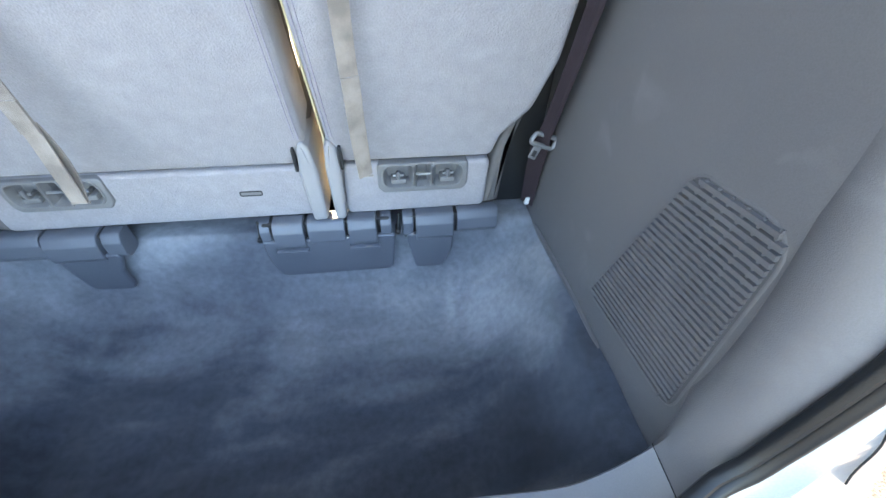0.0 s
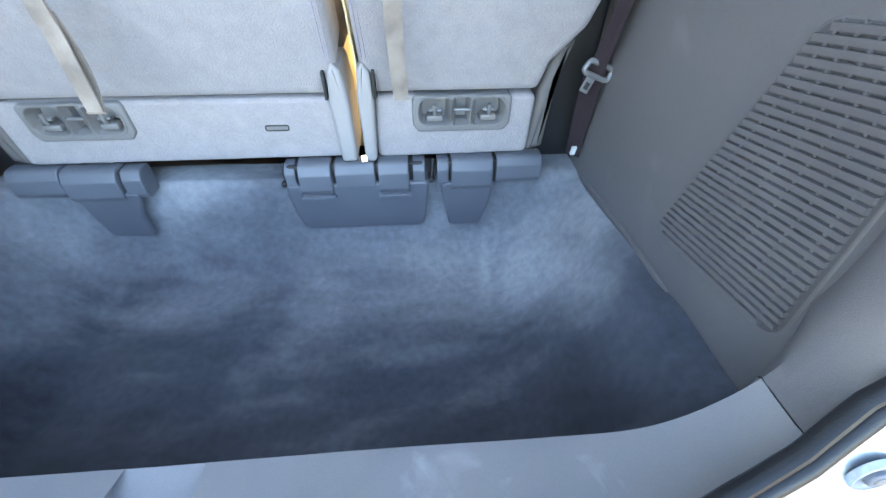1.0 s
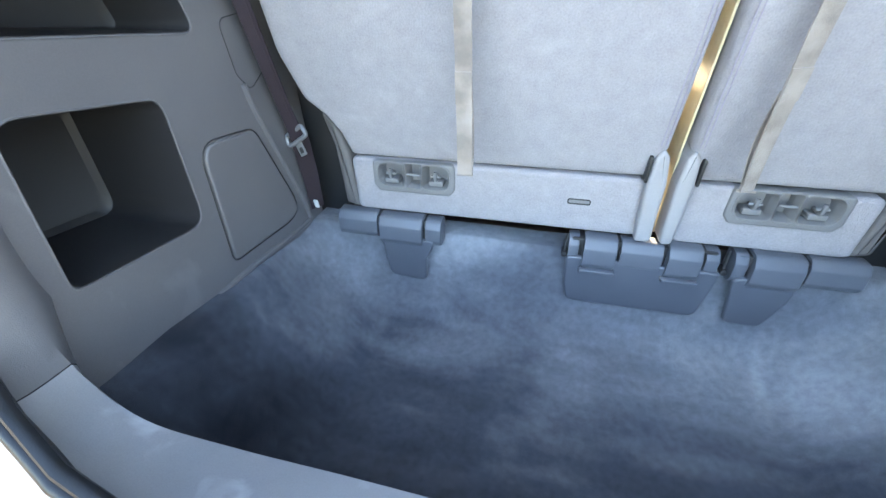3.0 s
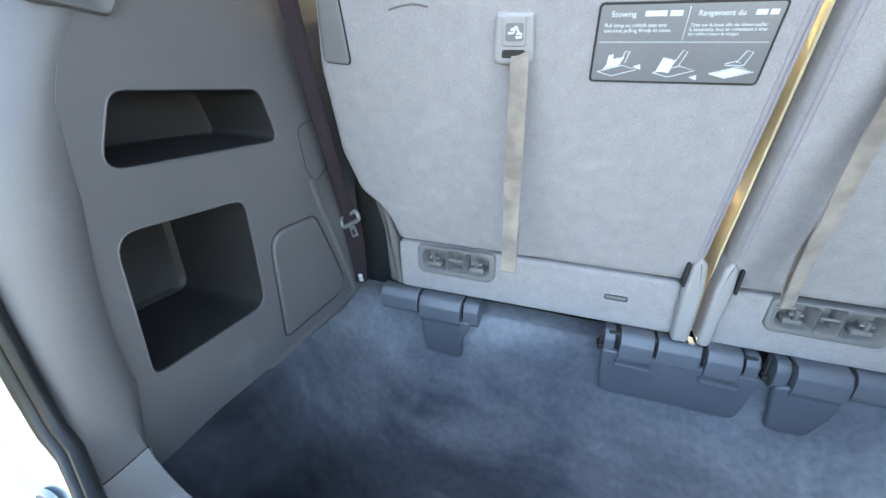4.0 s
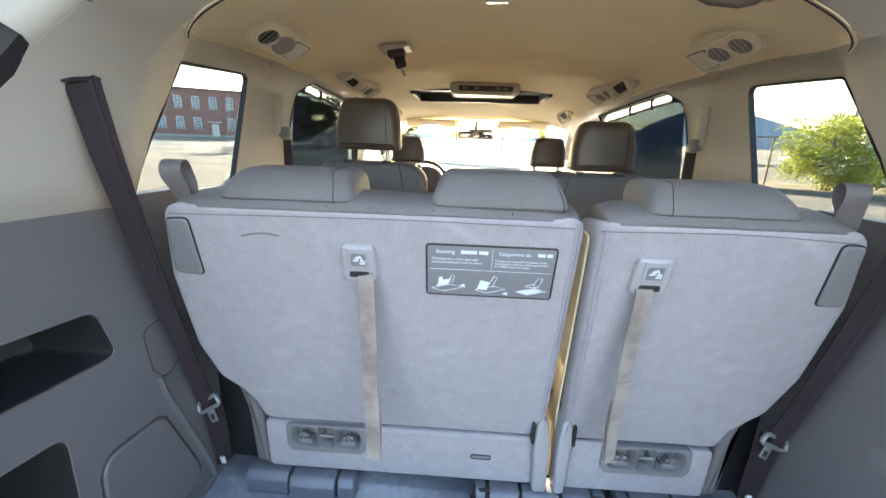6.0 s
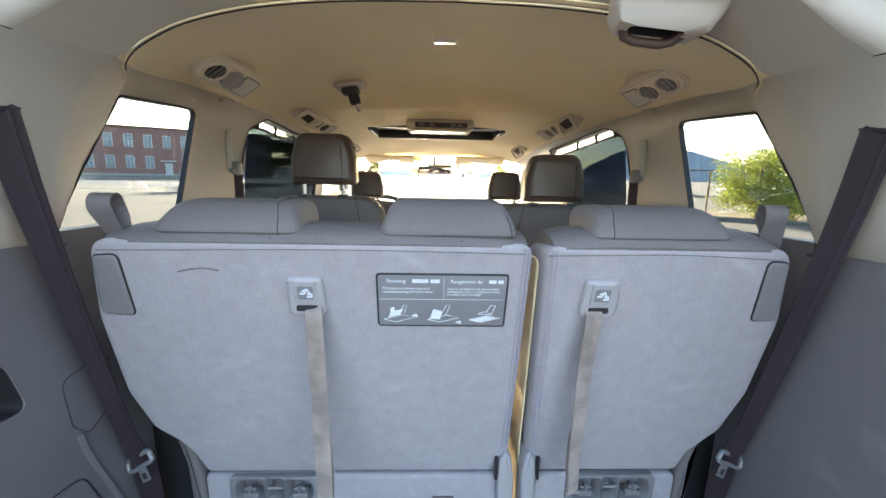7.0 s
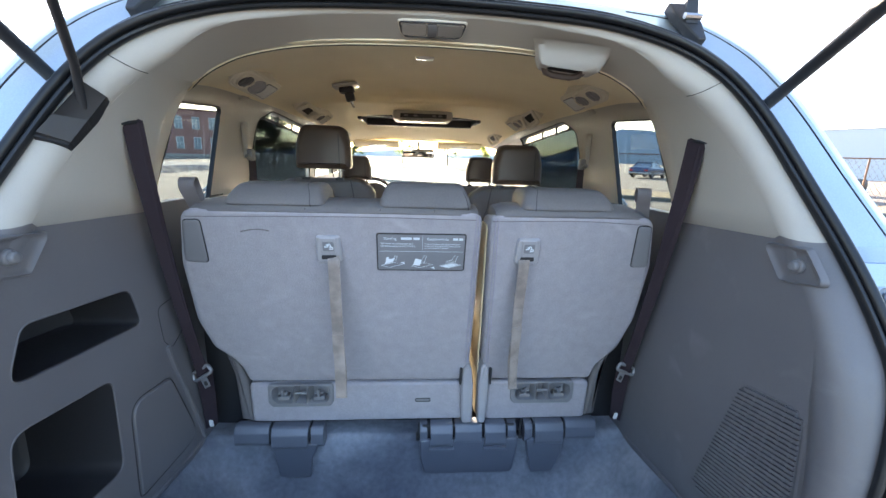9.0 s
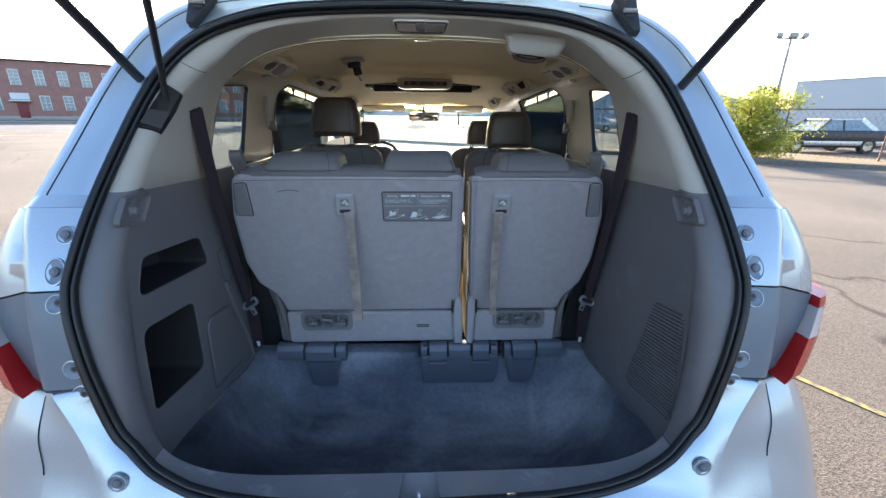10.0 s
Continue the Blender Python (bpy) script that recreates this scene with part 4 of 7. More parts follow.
# window panes
for s in (-1, 1):
    for nm, w, x in (("window_quarter", QUARTER, 0.83), ("window_sliding_door", SLIDING, 0.84), ("window_front_door", FRONT_W, 0.83)):
        b = bmesh.new()
        M = frame_at((s * x, 0, 0), (0, 1, 0), (0, 0, 1), (s, 0, 0))
        ym = sum(q[0] for q in w) / len(w)
        puff(b, [(p.x + (0.12 if p.x > ym else 0.0), p.y) for p in inset([Vector(p) for p in w], -0.03)], M, 0, 0.004, 0.001, 1)
        ob = part(nm + ("_left" if s < 0 else "_right"), b, M_GLASS if nm == "window_front_door" else M_PRIVACY)
        ob.visible_shadow = False
        tagged(ob, "clear side window pane" if nm == "window_front_door" else "lightly tinted side window pane", "window", kind="structure")
        b = bmesh.new()
        i0 = inset([Vector(q) for q in w], 0.002)
        xin = [wall_x(q.x, q.y) for q in i0]
        i1 = [Vector((q.x + (0.10 if q.x > ym else -0.01), q.y)) for q in inset([Vector(q) for q in w], -0.012)]
        grid(b, [[Vector((s * (a - 0.0015), q.x, q.y)) for a, q in zip(xin, inset([Vector(q) for q in w], -0.003))], [Vector((s * (a - 0.002), q.x, q.y)) for a, q in zip(xin, i0)], [Vector((s * (a + 0.014), q.x, q.y)) for a, q in zip(xin, i0)], [Vector((s * x, q.x, q.y)) for q in i1]], close=True)
        part("window_gasket", b, M_RUBBER, ob)
# windscreen, dash and bonnet
b = bmesh.new()
grid(b, [[(x * 0.80, 2.62 + 0.06 * (1 - x * x), 1.44), (x * 0.86, 3.05 + 0.08 * (1 - x * x), 1.20), (x * 0.90, 3.45 + 0.10 * (1 - x * x), 0.98)] for x in (-1, -0.6, -0.2, 0.2, 0.6, 1)])
thicken(b, 0.004)
ws = part("windscreen", b, M_GLASS)
ws.visible_shadow = False
tagged(ws, "wide clear windscreen", "windscreen", kind="structure")
b = bmesh.new()
rws = []
for x in [k / 10 - 1 for k in range(21)]:
    e = 1 - x ** 4
    rws.append([(x * 0.80, yy, zz * e + 0.3 * (1 - e)) for yy, zz in ((2.50, 0.62), (2.46, 0.80), (2.52, 0.93), (2.62, 0.985), (2.8, 1.0), (3.1, 0.99), (3.45, 0.96), (3.46, 0.6))])
grid(b, rws)
dash = thing("dashboard", (0, 2.9, 0.36), "beige dashboard with a black centre console", "dashboard")
under("dash_top", b, M_DASH, dash)
b = bmesh.new()
box(b, (-0.12, 2.45, 0.36), (0.12, 2.75, 0.90), 0.03)
under("centre_console", b, M_BLACK, dash)
b = bmesh.new()
box(b, (-0.11, 2.438, 0.70), (0.11, 2.452, 0.86), 0.008)
under("control_panel", b, M_SEATPL, dash)
b = bmesh.new()
SWH = frame_at((-0.40, 2.32, 0.93), (1, 0, 0), (0, 0.45, 0.89), (0, -0.89, 0.45))
sweep(b, [SWH @ Vector((0.185 * math.cos(a), 0.185 * math.sin(a), 0)) for a in [k * math.pi / 16 for k in range(32)]], circle(0.015, 8), up=(0, -0.89, 0.45), closed=True)
for a in (0.2, math.pi - 0.2, -math.pi / 2):
    sweep(b, [SWH @ Vector((0.03 * math.cos(a), 0.03 * math.sin(a), -0.02)), SWH @ Vector((0.185 * math.cos(a), 0.185 * math.sin(a), 0))], band(0.03, 0.012), up=(0, -0.89, 0.45))
disc(b, SWH, 0.065, -0.05, 0.01, 0.02)
sweep(b, [SWH @ Vector((0, 0, -0.04)), SWH @ Vector((0, -0.02, -0.30))], circle(0.03, 8), up=(1, 0, 0))
wheel = thing("steering_wheel", (-0.40, 2.32, 0.75), "black three-spoke steering wheel", "steering wheel")
under("rim", b, M_BLACK, wheel)
b = bmesh.new()
rws = [[(x * w, y, z - 0.05 * abs(x) ** 3) for x in [k / 8 - 1 for k in range(17)]] for y, w, z in ((2.5, 0.97, 0.55), (3.40, 0.96, 0.962), (3.60, 0.957, 0.958), (3.80, 0.95, 0.946), (4.05, 0.93, 0.912), (4.25, 0.88, 0.83), (4.32, 0.85, 0.66), (4.36, 0.84, 0.15))]
grid(b, rws[1:])
under("bonnet", b, M_PAINT, van)
for s in (-1, 1):
    b = bmesh.new()
    sweep(b, [(s * 0.80, 2.58, 1.43), (s * 0.86, 3.02, 1.20), (s * 0.91, 3.45, 0.98)], band(0.09, 0.05), up=(0, 0.5, 0.8))
    under("windscreen_pillar", b, M_BEIGE, van)
    b = bmesh.new()
    grid(b, [[(s * 0.955, y, z) for z in (0.1, 0.5, 0.98)] for y in (-0.5, 0.3, 1.5, 2.6, 3.4, 4.2)])
    thicken(b, 0.006)
    under("door_skin", b, M_PAINT, van)
    for y in (0.45, 3.25):
        b = bmesh.new()
        W = frame_at((s * 0.90, y, GZ + 0.33), (0, 1, 0), (0, 0, 1), (s, 0, 0))
        rws = [[W @ Vector((r * c[0], r * c[1], w)) for c in circle(1, 28)] for r, w in ((0.20, -0.1), (0.30, -0.1), (0.33, -0.08), (0.33, 0.08), (0.30, 0.1), (0.215, 0.09))]
        grid(b, rws, close=True)
        wh = new("wheel")
        wh.parent = van
        under("tyre", b, M_RUBBER, wh)
        b = bmesh.new()
        disc(b, W, 0.215, -0.06, 0.07, 0.02, 28)
        under("rim", b, M_METAL, wh)

# ---- third-row seats ----
SB = frame_at((0, -0.033, 0.60), (1, 0, 0), (0, -0.2535, 0.967), (0, -0.967, -0.2535))  # the seat backs' rear face
B0 = frame_at((0, -0.035, 0), (1, 0, 0), (0, 0, 1), (0, -1, 0))  # the upright face below it


def seam(outline, M, w, r=0.0012, closed=False):
    b = bmesh.new()
    sweep(b, [M @ Vector((p[0], p[1], w)) for p in outline], circle(r, 6), up=M.to_3x3() @ Vector((0, 0, 1)), closed=closed)
    return b


def headrest(seat, x0, x1, z0=1.160, z1=1.218, seams=()):
    """A low wide leather pad with leaning ends and side seams."""
    cx, hw, cz, hh = (x0 + x1) / 2, (x1 - x0) / 2, (z0 + z1) / 2, (z1 - z0) / 2
    yc, hd = -0.086, 0.076

    def ring_at(t, grow=1.0):
        k = max((1 - min(1, abs(t)) ** 15) ** 0.46 if abs(t) < 1 else 0.0, 0.05)
        out = []
        for q in range(26):
            a = 2 * math.pi * q / 26
            c, s_ = math.cos(a), math.sin(a)
            ey, ez = math.copysign(abs(c) ** 0.52, c), math.copysign(abs(s_) ** 0.52, s_)
            z = cz + hh * ez * (k if ez > 0 else 0.6 + 0.4 * k) * grow
            lean = 1 - (0.17 * (z - z0) / (z1 - z0) - 0.02) * abs(t) ** 2.5
            out.append(Vector((cx + hw * t * lean, yc + hd * ey * (0.6 + 0.4 * k) * grow * (1 - 0.16 * max(0, ez)) + 0.020 * ez, z)))
        return out

    ts = [-1, -0.99, -0.97, -0.94, -0.90, -0.84, -0.76, -0.66, -0.5, -0.25, 0, 0.25, 0.5, 0.66, 0.76, 0.84, 0.90, 0.94, 0.97, 0.99, 1]
    b = bmesh.new()
    vs = grid(b, [ring_at(t) for t in ts], close=True)
    b.faces.new(vs[0][::-1])
    b.faces.new(vs[-1])
    h = under("headrest", b, M_LEATHER, seat, "low grey leather headrest pad")
    for t in seams:
        b = bmesh.new()
        r = ring_at(t, 1.003)
        r2 = ring_at(t * 0.80, 1.003)
        pts = [lerp(r[q], r2[q], max(0, math.sin(2 * math.pi * q / 26)) * 0.9) for q in range(26)]
        sweep(b, pts, circle(0.0008, 6), up=(1, 0, 0), closed=True)
        under("seam", b, M_SEAM, h)
    for x in (cx - 0.05, cx + 0.05):
        b = bmesh.new()
        sweep(b, [(x, -0.08, 1.10), (x, -0.08, z0 + 0.01)], circle(0.006, 8), up=(0, 1, 0))
        under("post", b, M_METAL, h)


def release_handle(seat, x, z=1.057):
    """A moulded bezel with a push button and a strap that hangs straight from its slot."""
    v = (z - 0.6) / 0.967
    o = rounded([(x - 0.034, v - 0.040), (x + 0.034, v - 0.040), (x + 0.030, v + 0.038), (x - 0.030, v + 0.038)], [0.016, 0.016, 0.010, 0.010])
    b = bmesh.new()
    puff(b, o, SB, -0.004, 0.010, 0.006)
    h = under("release_handle", b, M_RECL, seat, "grey plastic release bezel")
    b = bmesh.new()
    puff(b, rounded([(x - 0.019, v - 0.010), (x + 0.019, v - 0.010), (x + 0.019, v + 0.034), (x - 0.019, v + 0.034)], 0.005), SB, 0.006, 0.0125, 0.002)
    under("button", b, M_RECL, h)
    b = bmesh.new()
    puff(b, rounded([(x - 0.013, v - 0.002), (x + 0.015, v - 0.002), (x + 0.015, v + 0.024), (x - 0.013, v + 0.024)], 0.004), SB, 0.0125, 0.0128, 0.0001, 1)
    under("icon_panel", b, M_GREYMETAL, h)
    for pts in ([(-0.009, 0.010), (-0.001, 0.010), (0.002, 0.016)], [(-0.005, 0.014), (0.004, 0.019), (0.009, 0.008)], [(0.003, 0.004), (0.012, 0.004), (0.012, 0.009), (0.004, 0.009)]):
        b = bmesh.new()
        sweep(b, [SB @ Vector((x + p[0], v + p[1], 0.0132)) for p in pts], band(0.0035, 0.0006), up=(0, -0.967, -0.2535))
        under("icon", b, M_PRINT, h)
    b = bmesh.new()
    puff(b, rounded([(x - 0.020, v - 0.028), (x + 0.020, v - 0.028), (x + 0.018, v - 0.015), (x - 0.018, v - 0.015)], 0.004), SB, 0.0085, 0.0105, 0.0005, 1)
    under("strap_slot", b, M_BLACK, h)


def pull_strap(seat, pts, twist):
    """A folded webbing strap, stitched above its end loop; twist gives its face's direction along the way."""
    path = spline(pts, 6)
    ups = []
    n = len(path)
    for i in range(n):
        a = lerp(twist[0], twist[1], i / (n - 1))
        ups.append((math.sin(a), -math.cos(a), 0))
    b = bmesh.new()
    sweep(b, path, band(0.0300, 0.0022), up=ups)
    st = under("pull_strap", b, M_STRAP, seat, "creased taupe webbing strap")
    k = int(n * 0.60)
    b = bmesh.new()
    sweep(b, [p + Vector(u) * 0.0022 for p, u in zip(path[k - 2:k + 2], ups[k - 2:k + 2])], band(0.0306, 0.003), up=ups[k - 2:k + 2])
    under("stitching", b, M_STRAP, st)
    b = bmesh.new()
    low = path[k:]
    back = [p + Vector((0, 0.004 + 0.014 * math.sin(math.pi * j / (len(low) - 1)), 0)) for j, p in enumerate(low)]
    sweep(b, back, band(0.0300, 0.0022), up=ups[k:])
    end = path[-1]
    sweep(b, [end, end + Vector((0, 0.001, -0.003)), end + Vector((0, 0.004, 0))], band(0.0300, 0.002), up=[(0, -1, 0), (0, 0, -1), (0, 1, 0)])
    under("end_loop", b, M_STRAP, st)


def corner_pad(seat, outline):
    b = bmesh.new()
    o = rounded([(p[0], (p[1] - 0.6) / 0.967) for p in outline], 0.010)
    puff(b, o, SB, -0.004, 0.006, 0.004)
    pd = under("corner_pad", b, M_SEATPL, seat, "smooth plastic corner pad")
    under("pad_gap", seam(o, SB, 0.0008, 0.0022, True), M_SEAM, pd)


def hook_panel(seat, x0, x1, z0=0.520, z1=0.598):
    """A moulded plate with two hook wells and a barred slot between them."""
    w, cx = x1 - x0, (x0 + x1) / 2
    b = bmesh.new()
    puff(b, rounded([(x0 + 0.012, z0), (x1 - 0.012, z0), (x1, z0 + 0.016), (x1, z1), (x0, z1), (x0, z0 + 0.016)], 0.012), B0, -0.03, 0.007, 0.004)
    pl = under("hook_panel", b, M_SEATPL, seat, "grey plastic plate with hook wells")
    cs, wells = [], []
    for a, c, rr in ((x0 + 0.014, cx - 0.024, [0.024, 0.010, 0.010, 0.024]), (cx + 0.024, x1 - 0.014, [0.010, 0.024, 0.024, 0.010])):
        wells.append([Vector(p) for p in rounded([(a, z0 + 0.016), (c, z0 + 0.016), (c, z1 - 0.006), (a, z1 - 0.006)], rr)])
    wells.append([Vector(p) for p in rounded([(cx - 0.017, z0 + 0.016), (cx + 0.017, z0 + 0.016), (cx + 0.017, z1 - 0.004), (cx - 0.017, z1 - 0.004)], 0.004)])
    for o in wells:
        c = bmesh.new()
        rws = [[B0 @ Vector((p.x, p.y, ww)) for p in inset(o, d)] for d, ww in ((-0.003, 0.02), (-0.001, 0.006), (0.005, -0.010), (0.008, -0.024))]
        vs = grid(c, rws, close=True)
        c.faces.new(vs[0][::-1])
        c.faces.new(vs[-1])
        cs.append(c)
    cut(pl, cs)
    for k, o in enumerate(wells):
        b = bmesh.new()
        sweep(b, [B0 @ Vector((p.x, p.y, 0.0065)) for p in inset(o, -0.003)], circle(0.003, 6), up=(0, -1, 0), closed=True)
        under("well_rim", b, M_SEATPL, pl)
    for a, c in ((x0 + 0.014, cx - 0.024), (cx + 0.024, x1 - 0.014)):
        m = (a + c) / 2
        zz = z0 + 0.034
        b = bmesh.new()
        box(b, (m - 0.017, -0.040, zz - 0.012), (m + 0.017, -0.012, zz + 0.001), 0.003)
        hk_ = under("hook_base", b, M_SEATPL, pl)
        b = bmesh.new()
        sweep(b, spline([B0 @ Vector((m, zz + 0.004, -0.020)), B0 @ Vector((m, zz + 0.004, 0.002)), B0 @ Vector((m, zz + 0.010, 0.008)), B0 @ Vector((m, zz + 0.026, 0.008))], 4), circle(0.0045, 8), up=(1, 0, 0))
        sweep(b, [B0 @ Vector((m - 0.012, zz + 0.013, 0.004)), B0 @ Vector((m + 0.012, zz + 0.013, 0.004))], circle(0.0035, 8), up=(0, 0, 1))
        under("hook", b, M_GREYMETAL, hk_)
    b = bmesh.new()
    sweep(b, [B0 @ Vector((cx - 0.022, z0 + 0.046, 0.001)), B0 @ Vector((cx + 0.022, z0 + 0.046, 0.001))], circle(0.0035, 8), up=(0, 0, 1))
    under("bar", b, M_GREYMETAL, pl)


def flap(owner, outline, y_top=-0.068, y_low=-0.056, label="curved plastic flap over the seat hinge"):
    """A thin plastic tongue that lies down over the carpet's front slope."""
    zs_ = [p[1] for p in outline]
    hi, lo = max(zs_), min(zs_)
    b = bmesh.new()
    M = frame_at((0, 0, 0), (1, 0, 0), (0, 0, 1), (0, -1, 0))
    puff(b, outline, M, -0.012, 0.0, 0.005)
    for v in b.verts:
        t = (hi - v.co.z) / (hi - lo)
        v.co.y += lerp(y_top, y_low, t)
    return under("hinge_cover", b, M_HINGE, owner, label)


def knuckle(owner, x0, x1, z=0.420, r=0.036, y=-0.030):
    """A rounded barrel cover across the hinge line."""
    b = bmesh.new()
    M = frame_at((x0, y, z), (0, -1, 0), (0, 0, 1), (1, 0, 0))
    puff(b, rounded([(-0.02, -r), (r * 0.75, -r), (r, -r * 0.5), (r * 0.95, r * 0.45), (r * 0.6, r), (-0.02, r)], 0.016), M, 0, x1 - x0, 0.003)
    return under("hinge_barrel", b, M_HINGE, owner)


def seat_back(seat, outline, radii):
    o = rounded(outline, radii, 6)
    b = bmesh.new()
    puff(b, o, SB, -0.115, 0.0, 0.016, 4)
    back_to = SB.inverted()
    for q in b.verts:  # the top edge falls away towards the cushion
        p = back_to @ q.co
        p.y += 0.42 * p.z * max(0, (p.y - 0.45) / 0.13)
        q.co = SB @ p
    back = under("backrest", b, M_CLOTH, seat, "grey felt-covered rear of the backrest")
    return back, [Vector(p) for p in o]


WIDE = [(-0.528, 0.0), (0.130, 0.0), (0.149, 0.07), (0.145, 0.578), (-0.598, 0.578), (-0.629, 0.42), (-0.632, 0.24), (-0.607, 0.14), (-0.566, 0.100), (-0.543, 0.06)]
NARROW = [(0.207, 0.0), (0.548, 0.0), (0.560, 0.06), (0.583, 0.092), (0.612, 0.13), (0.636, 0.24), (0.634, 0.42), (0.602, 0.576), (0.167, 0.576), (0.190, 0.07)]
bench = thing("bench_seat", (-0.2, 0.0, 0.36), "grey two-place rear bench, seat back upright, with straps", "rear seat", "third-row seats")
single = thing("bench_seat", (0.38, 0.0, 0.36), "grey single-place rear seat, back upright, with a strap", "rear seat", "third-row seats")
seat_back(bench, WIDE, [0.02, 0.02, 0.02, 0.03, 0.045, 0.12, 0.10, 0.05, 0.02, 0.02])
seat_back(single, NARROW, [0.02, 0.02, 0.02, 0.02, 0.05, 0.10, 0.12, 0.045, 0.025, 0.02])
# leather roll along the top edge, thread beside the split
for seat, x0, x1 in ((bench, -0.576, 0.134), (single, 0.180, 0.580)):
    b = bmesh.new()
    M = frame_at((x0, -0.033, 0.60), (0, -0.2535, 0.967), (0, -0.967, -0.2535), (-1, 0, 0))
    n = 14
    rws = []
    for i in range(n + 1):
        x = lerp(x0, x1, i / n)
        droop = -0.012 * (abs(2 * i / n - 1) ** 8)
        rws.append([SB @ Vector((x, v + droop + 0.001 * math.sin(i * 2.1), w)) for v, w in ((0.563, -0.003), (0.572, -0.002), (0.580, -0.008), (0.585, -0.020), (0.585, -0.05), (0.578, -0.09), (0.560, -0.118), (0.52, -0.122), (0.52, -0.06))])
    vs = grid(b, rws, close=True)
    b.faces.new(vs[0][::-1])
    b.faces.new(vs[-1])
    under("top_roll", b, M_LEATHER, seat, "leather roll along the top edge")
for seat, pts in ((bench, [(0.128, 0.57), (0.131, 0.08)]), (bench, [(0.136, 0.57), (0.139, 0.08)]), (single, [(0.186, 0.565), (0.205, 0.08)]), (single, [(0.178, 0.565), (0.198, 0.08)])):
    under("thread", seam(pts, SB, 0.0005, 0.0012), M_THREAD, seat)
for x in (-0.30, -0.222, -0.115, 0.02):
    under("top_seam", seam([(x, 0.562), (x, 0.58)], SB, -0.0062, 0.0008), M_SEAM, bench)
under("edge_crease", seam(spline([(-0.585, 0.555), (-0.2, 0.561), (0.13, 0.558)], 5), SB, -0.0004, 0.0012), M_LEATHER, bench)
under("scuff", seam(spline([(-0.462, 0.516), (-0.440, 0.521), (-0.415, 0.523), (-0.392, 0.519)], 4), SB, -0.0008, 0.0022), M_LOOP, bench, "dark rubbed crease")
under("edge_crease", seam(spline([(0.17, 0.555), (0.4, 0.560), (0.585, 0.552)], 5), SB, -0.0004, 0.0012), M_LEATHER, single)
headrest(bench, -0.500, -0.250, seams=(0.70,))
headrest(bench, -0.123, 0.119, 1.159, 1.225, seams=(0.90,))
headrest(single, 0.243, 0.500, seams=(-0.70,))
release_handle(bench, -0.2485)
release_handle(single, 0.272)
pull_strap(bench, [(-0.238, -0.155, 1.034), (-0.236, -0.163, 1.015), (-0.234, -0.160, 0.90), (-0.231, -0.157, 0.78), (-0.227, -0.168, 0.70), (-0.224, -0.176, 0.640)], (0.0, -0.2))
pull_strap(single, [(0.264, -0.155, 1.034), (0.264, -0.160, 1.015), (0.262, -0.146, 0.90), (0.263, -0.137, 0.80), (0.264, -0.131, 0.71), (0.268, -0.126, 0.630)], (0.0, 0.55))
corner_pad(bench, [(-0.592, 1.128), (-0.553, 1.130), (-0.556, 1.014), (-0.611, 1.018)])
corner_pad(single, [(0.560, 1.132), (0.596, 1.130), (0.616, 1.014), (0.571, 1.012)])
# lower fronts
for seat, o in ((bench, [(-0.528, 0.462), (0.138, 0.462), (0.127, 0.597), (-0.531, 0.599)]), (single, [(0.206, 0.458), (0.543, 0.460), (0.547, 0.594), (0.213, 0.597)])):
    b = bmesh.new()
    oo = rounded(o, 0.016)
    puff(b, oo, B0, -0.30, 0.0, 0.010, 4)
    base = under("seat_base", b, M_CLOTH, seat, "felt-covered lower panel")
    hx0, hx1 = (-0.474, -0.275) if seat is bench else (0.287, 0.494)
    c = bmesh.new()
    box(c, (hx0 + 0.008, -0.06, 0.528), (hx1 - 0.008, 0.004, 0.596))
    cut(base, [c])
hook_panel(bench, -0.474, -0.275)
hook_panel(single, 0.287, 0.494)
b = bmesh.new()
sl = rounded([(-0.019, 0.530), (0.028, 0.530), (0.028, 0.541), (-0.019, 0.541)], 0.004)
puff(b, sl, B0, -0.002, 0.0015, 0.0004, 1)
under("slot", b, M_SEATPL, bench)
under("slot_rim", seam(sl, B0, 0.0015, 0.0014, True), M_BLACK, bench)
# side skirts at the outer ends
for seat, s, dx in ((bench, -1, 0.0), (single, 1, -0.016)):
    x = 0.532 - dx
    b = bmesh.new()
    o = rounded([(s * (x - 0.008), 0.458), (s * (x + 0.032), 0.470), (s * (x + 0.040), 0.62), (s * (x + 0.062), 0.70), (s * (x + 0.030), 0.705), (s * (x + 0.005), 0.60)], 0.01)
    puff(b, o, B0, -0.26, -0.004, 0.012)
    under("side_skirt", b, M_LEATHER, seat, "light grey skirt at the seat's end")
# recliner covers beside the split
for seat, o in ((bench, [(0.124, 0.600), (0.128, 0.652), (0.140, 0.672), (0.154, 0.655), (0.162, 0.60), (0.164, 0.462), (0.130, 0.460)]), (single, [(0.181, 0.460), (0.206, 0.460), (0.212, 0.600), (0.209, 0.652), (0.196, 0.672), (0.184, 0.655), (0.179, 0.60)])):
    b = bmesh.new()
    puff(b, rounded(o, 0.011), B0, -0.10, 0.022, 0.008, 4)
    under("recliner_cover", b, M_RECL, seat, "plastic cover over the recliner")
for seat, x in ((bench, 0.121), (single, 0.215)):
    b = bmesh.new()
    puff(b, rounded([(x - 0.003, 0.600), (x + 0.003, 0.600), (x + 0.003, 0.655), (x - 0.003, 0.655)], 0.0025), B0, 0.0, 0.022, 0.001)
    under("recliner_gap", b, M_BLACK, seat)
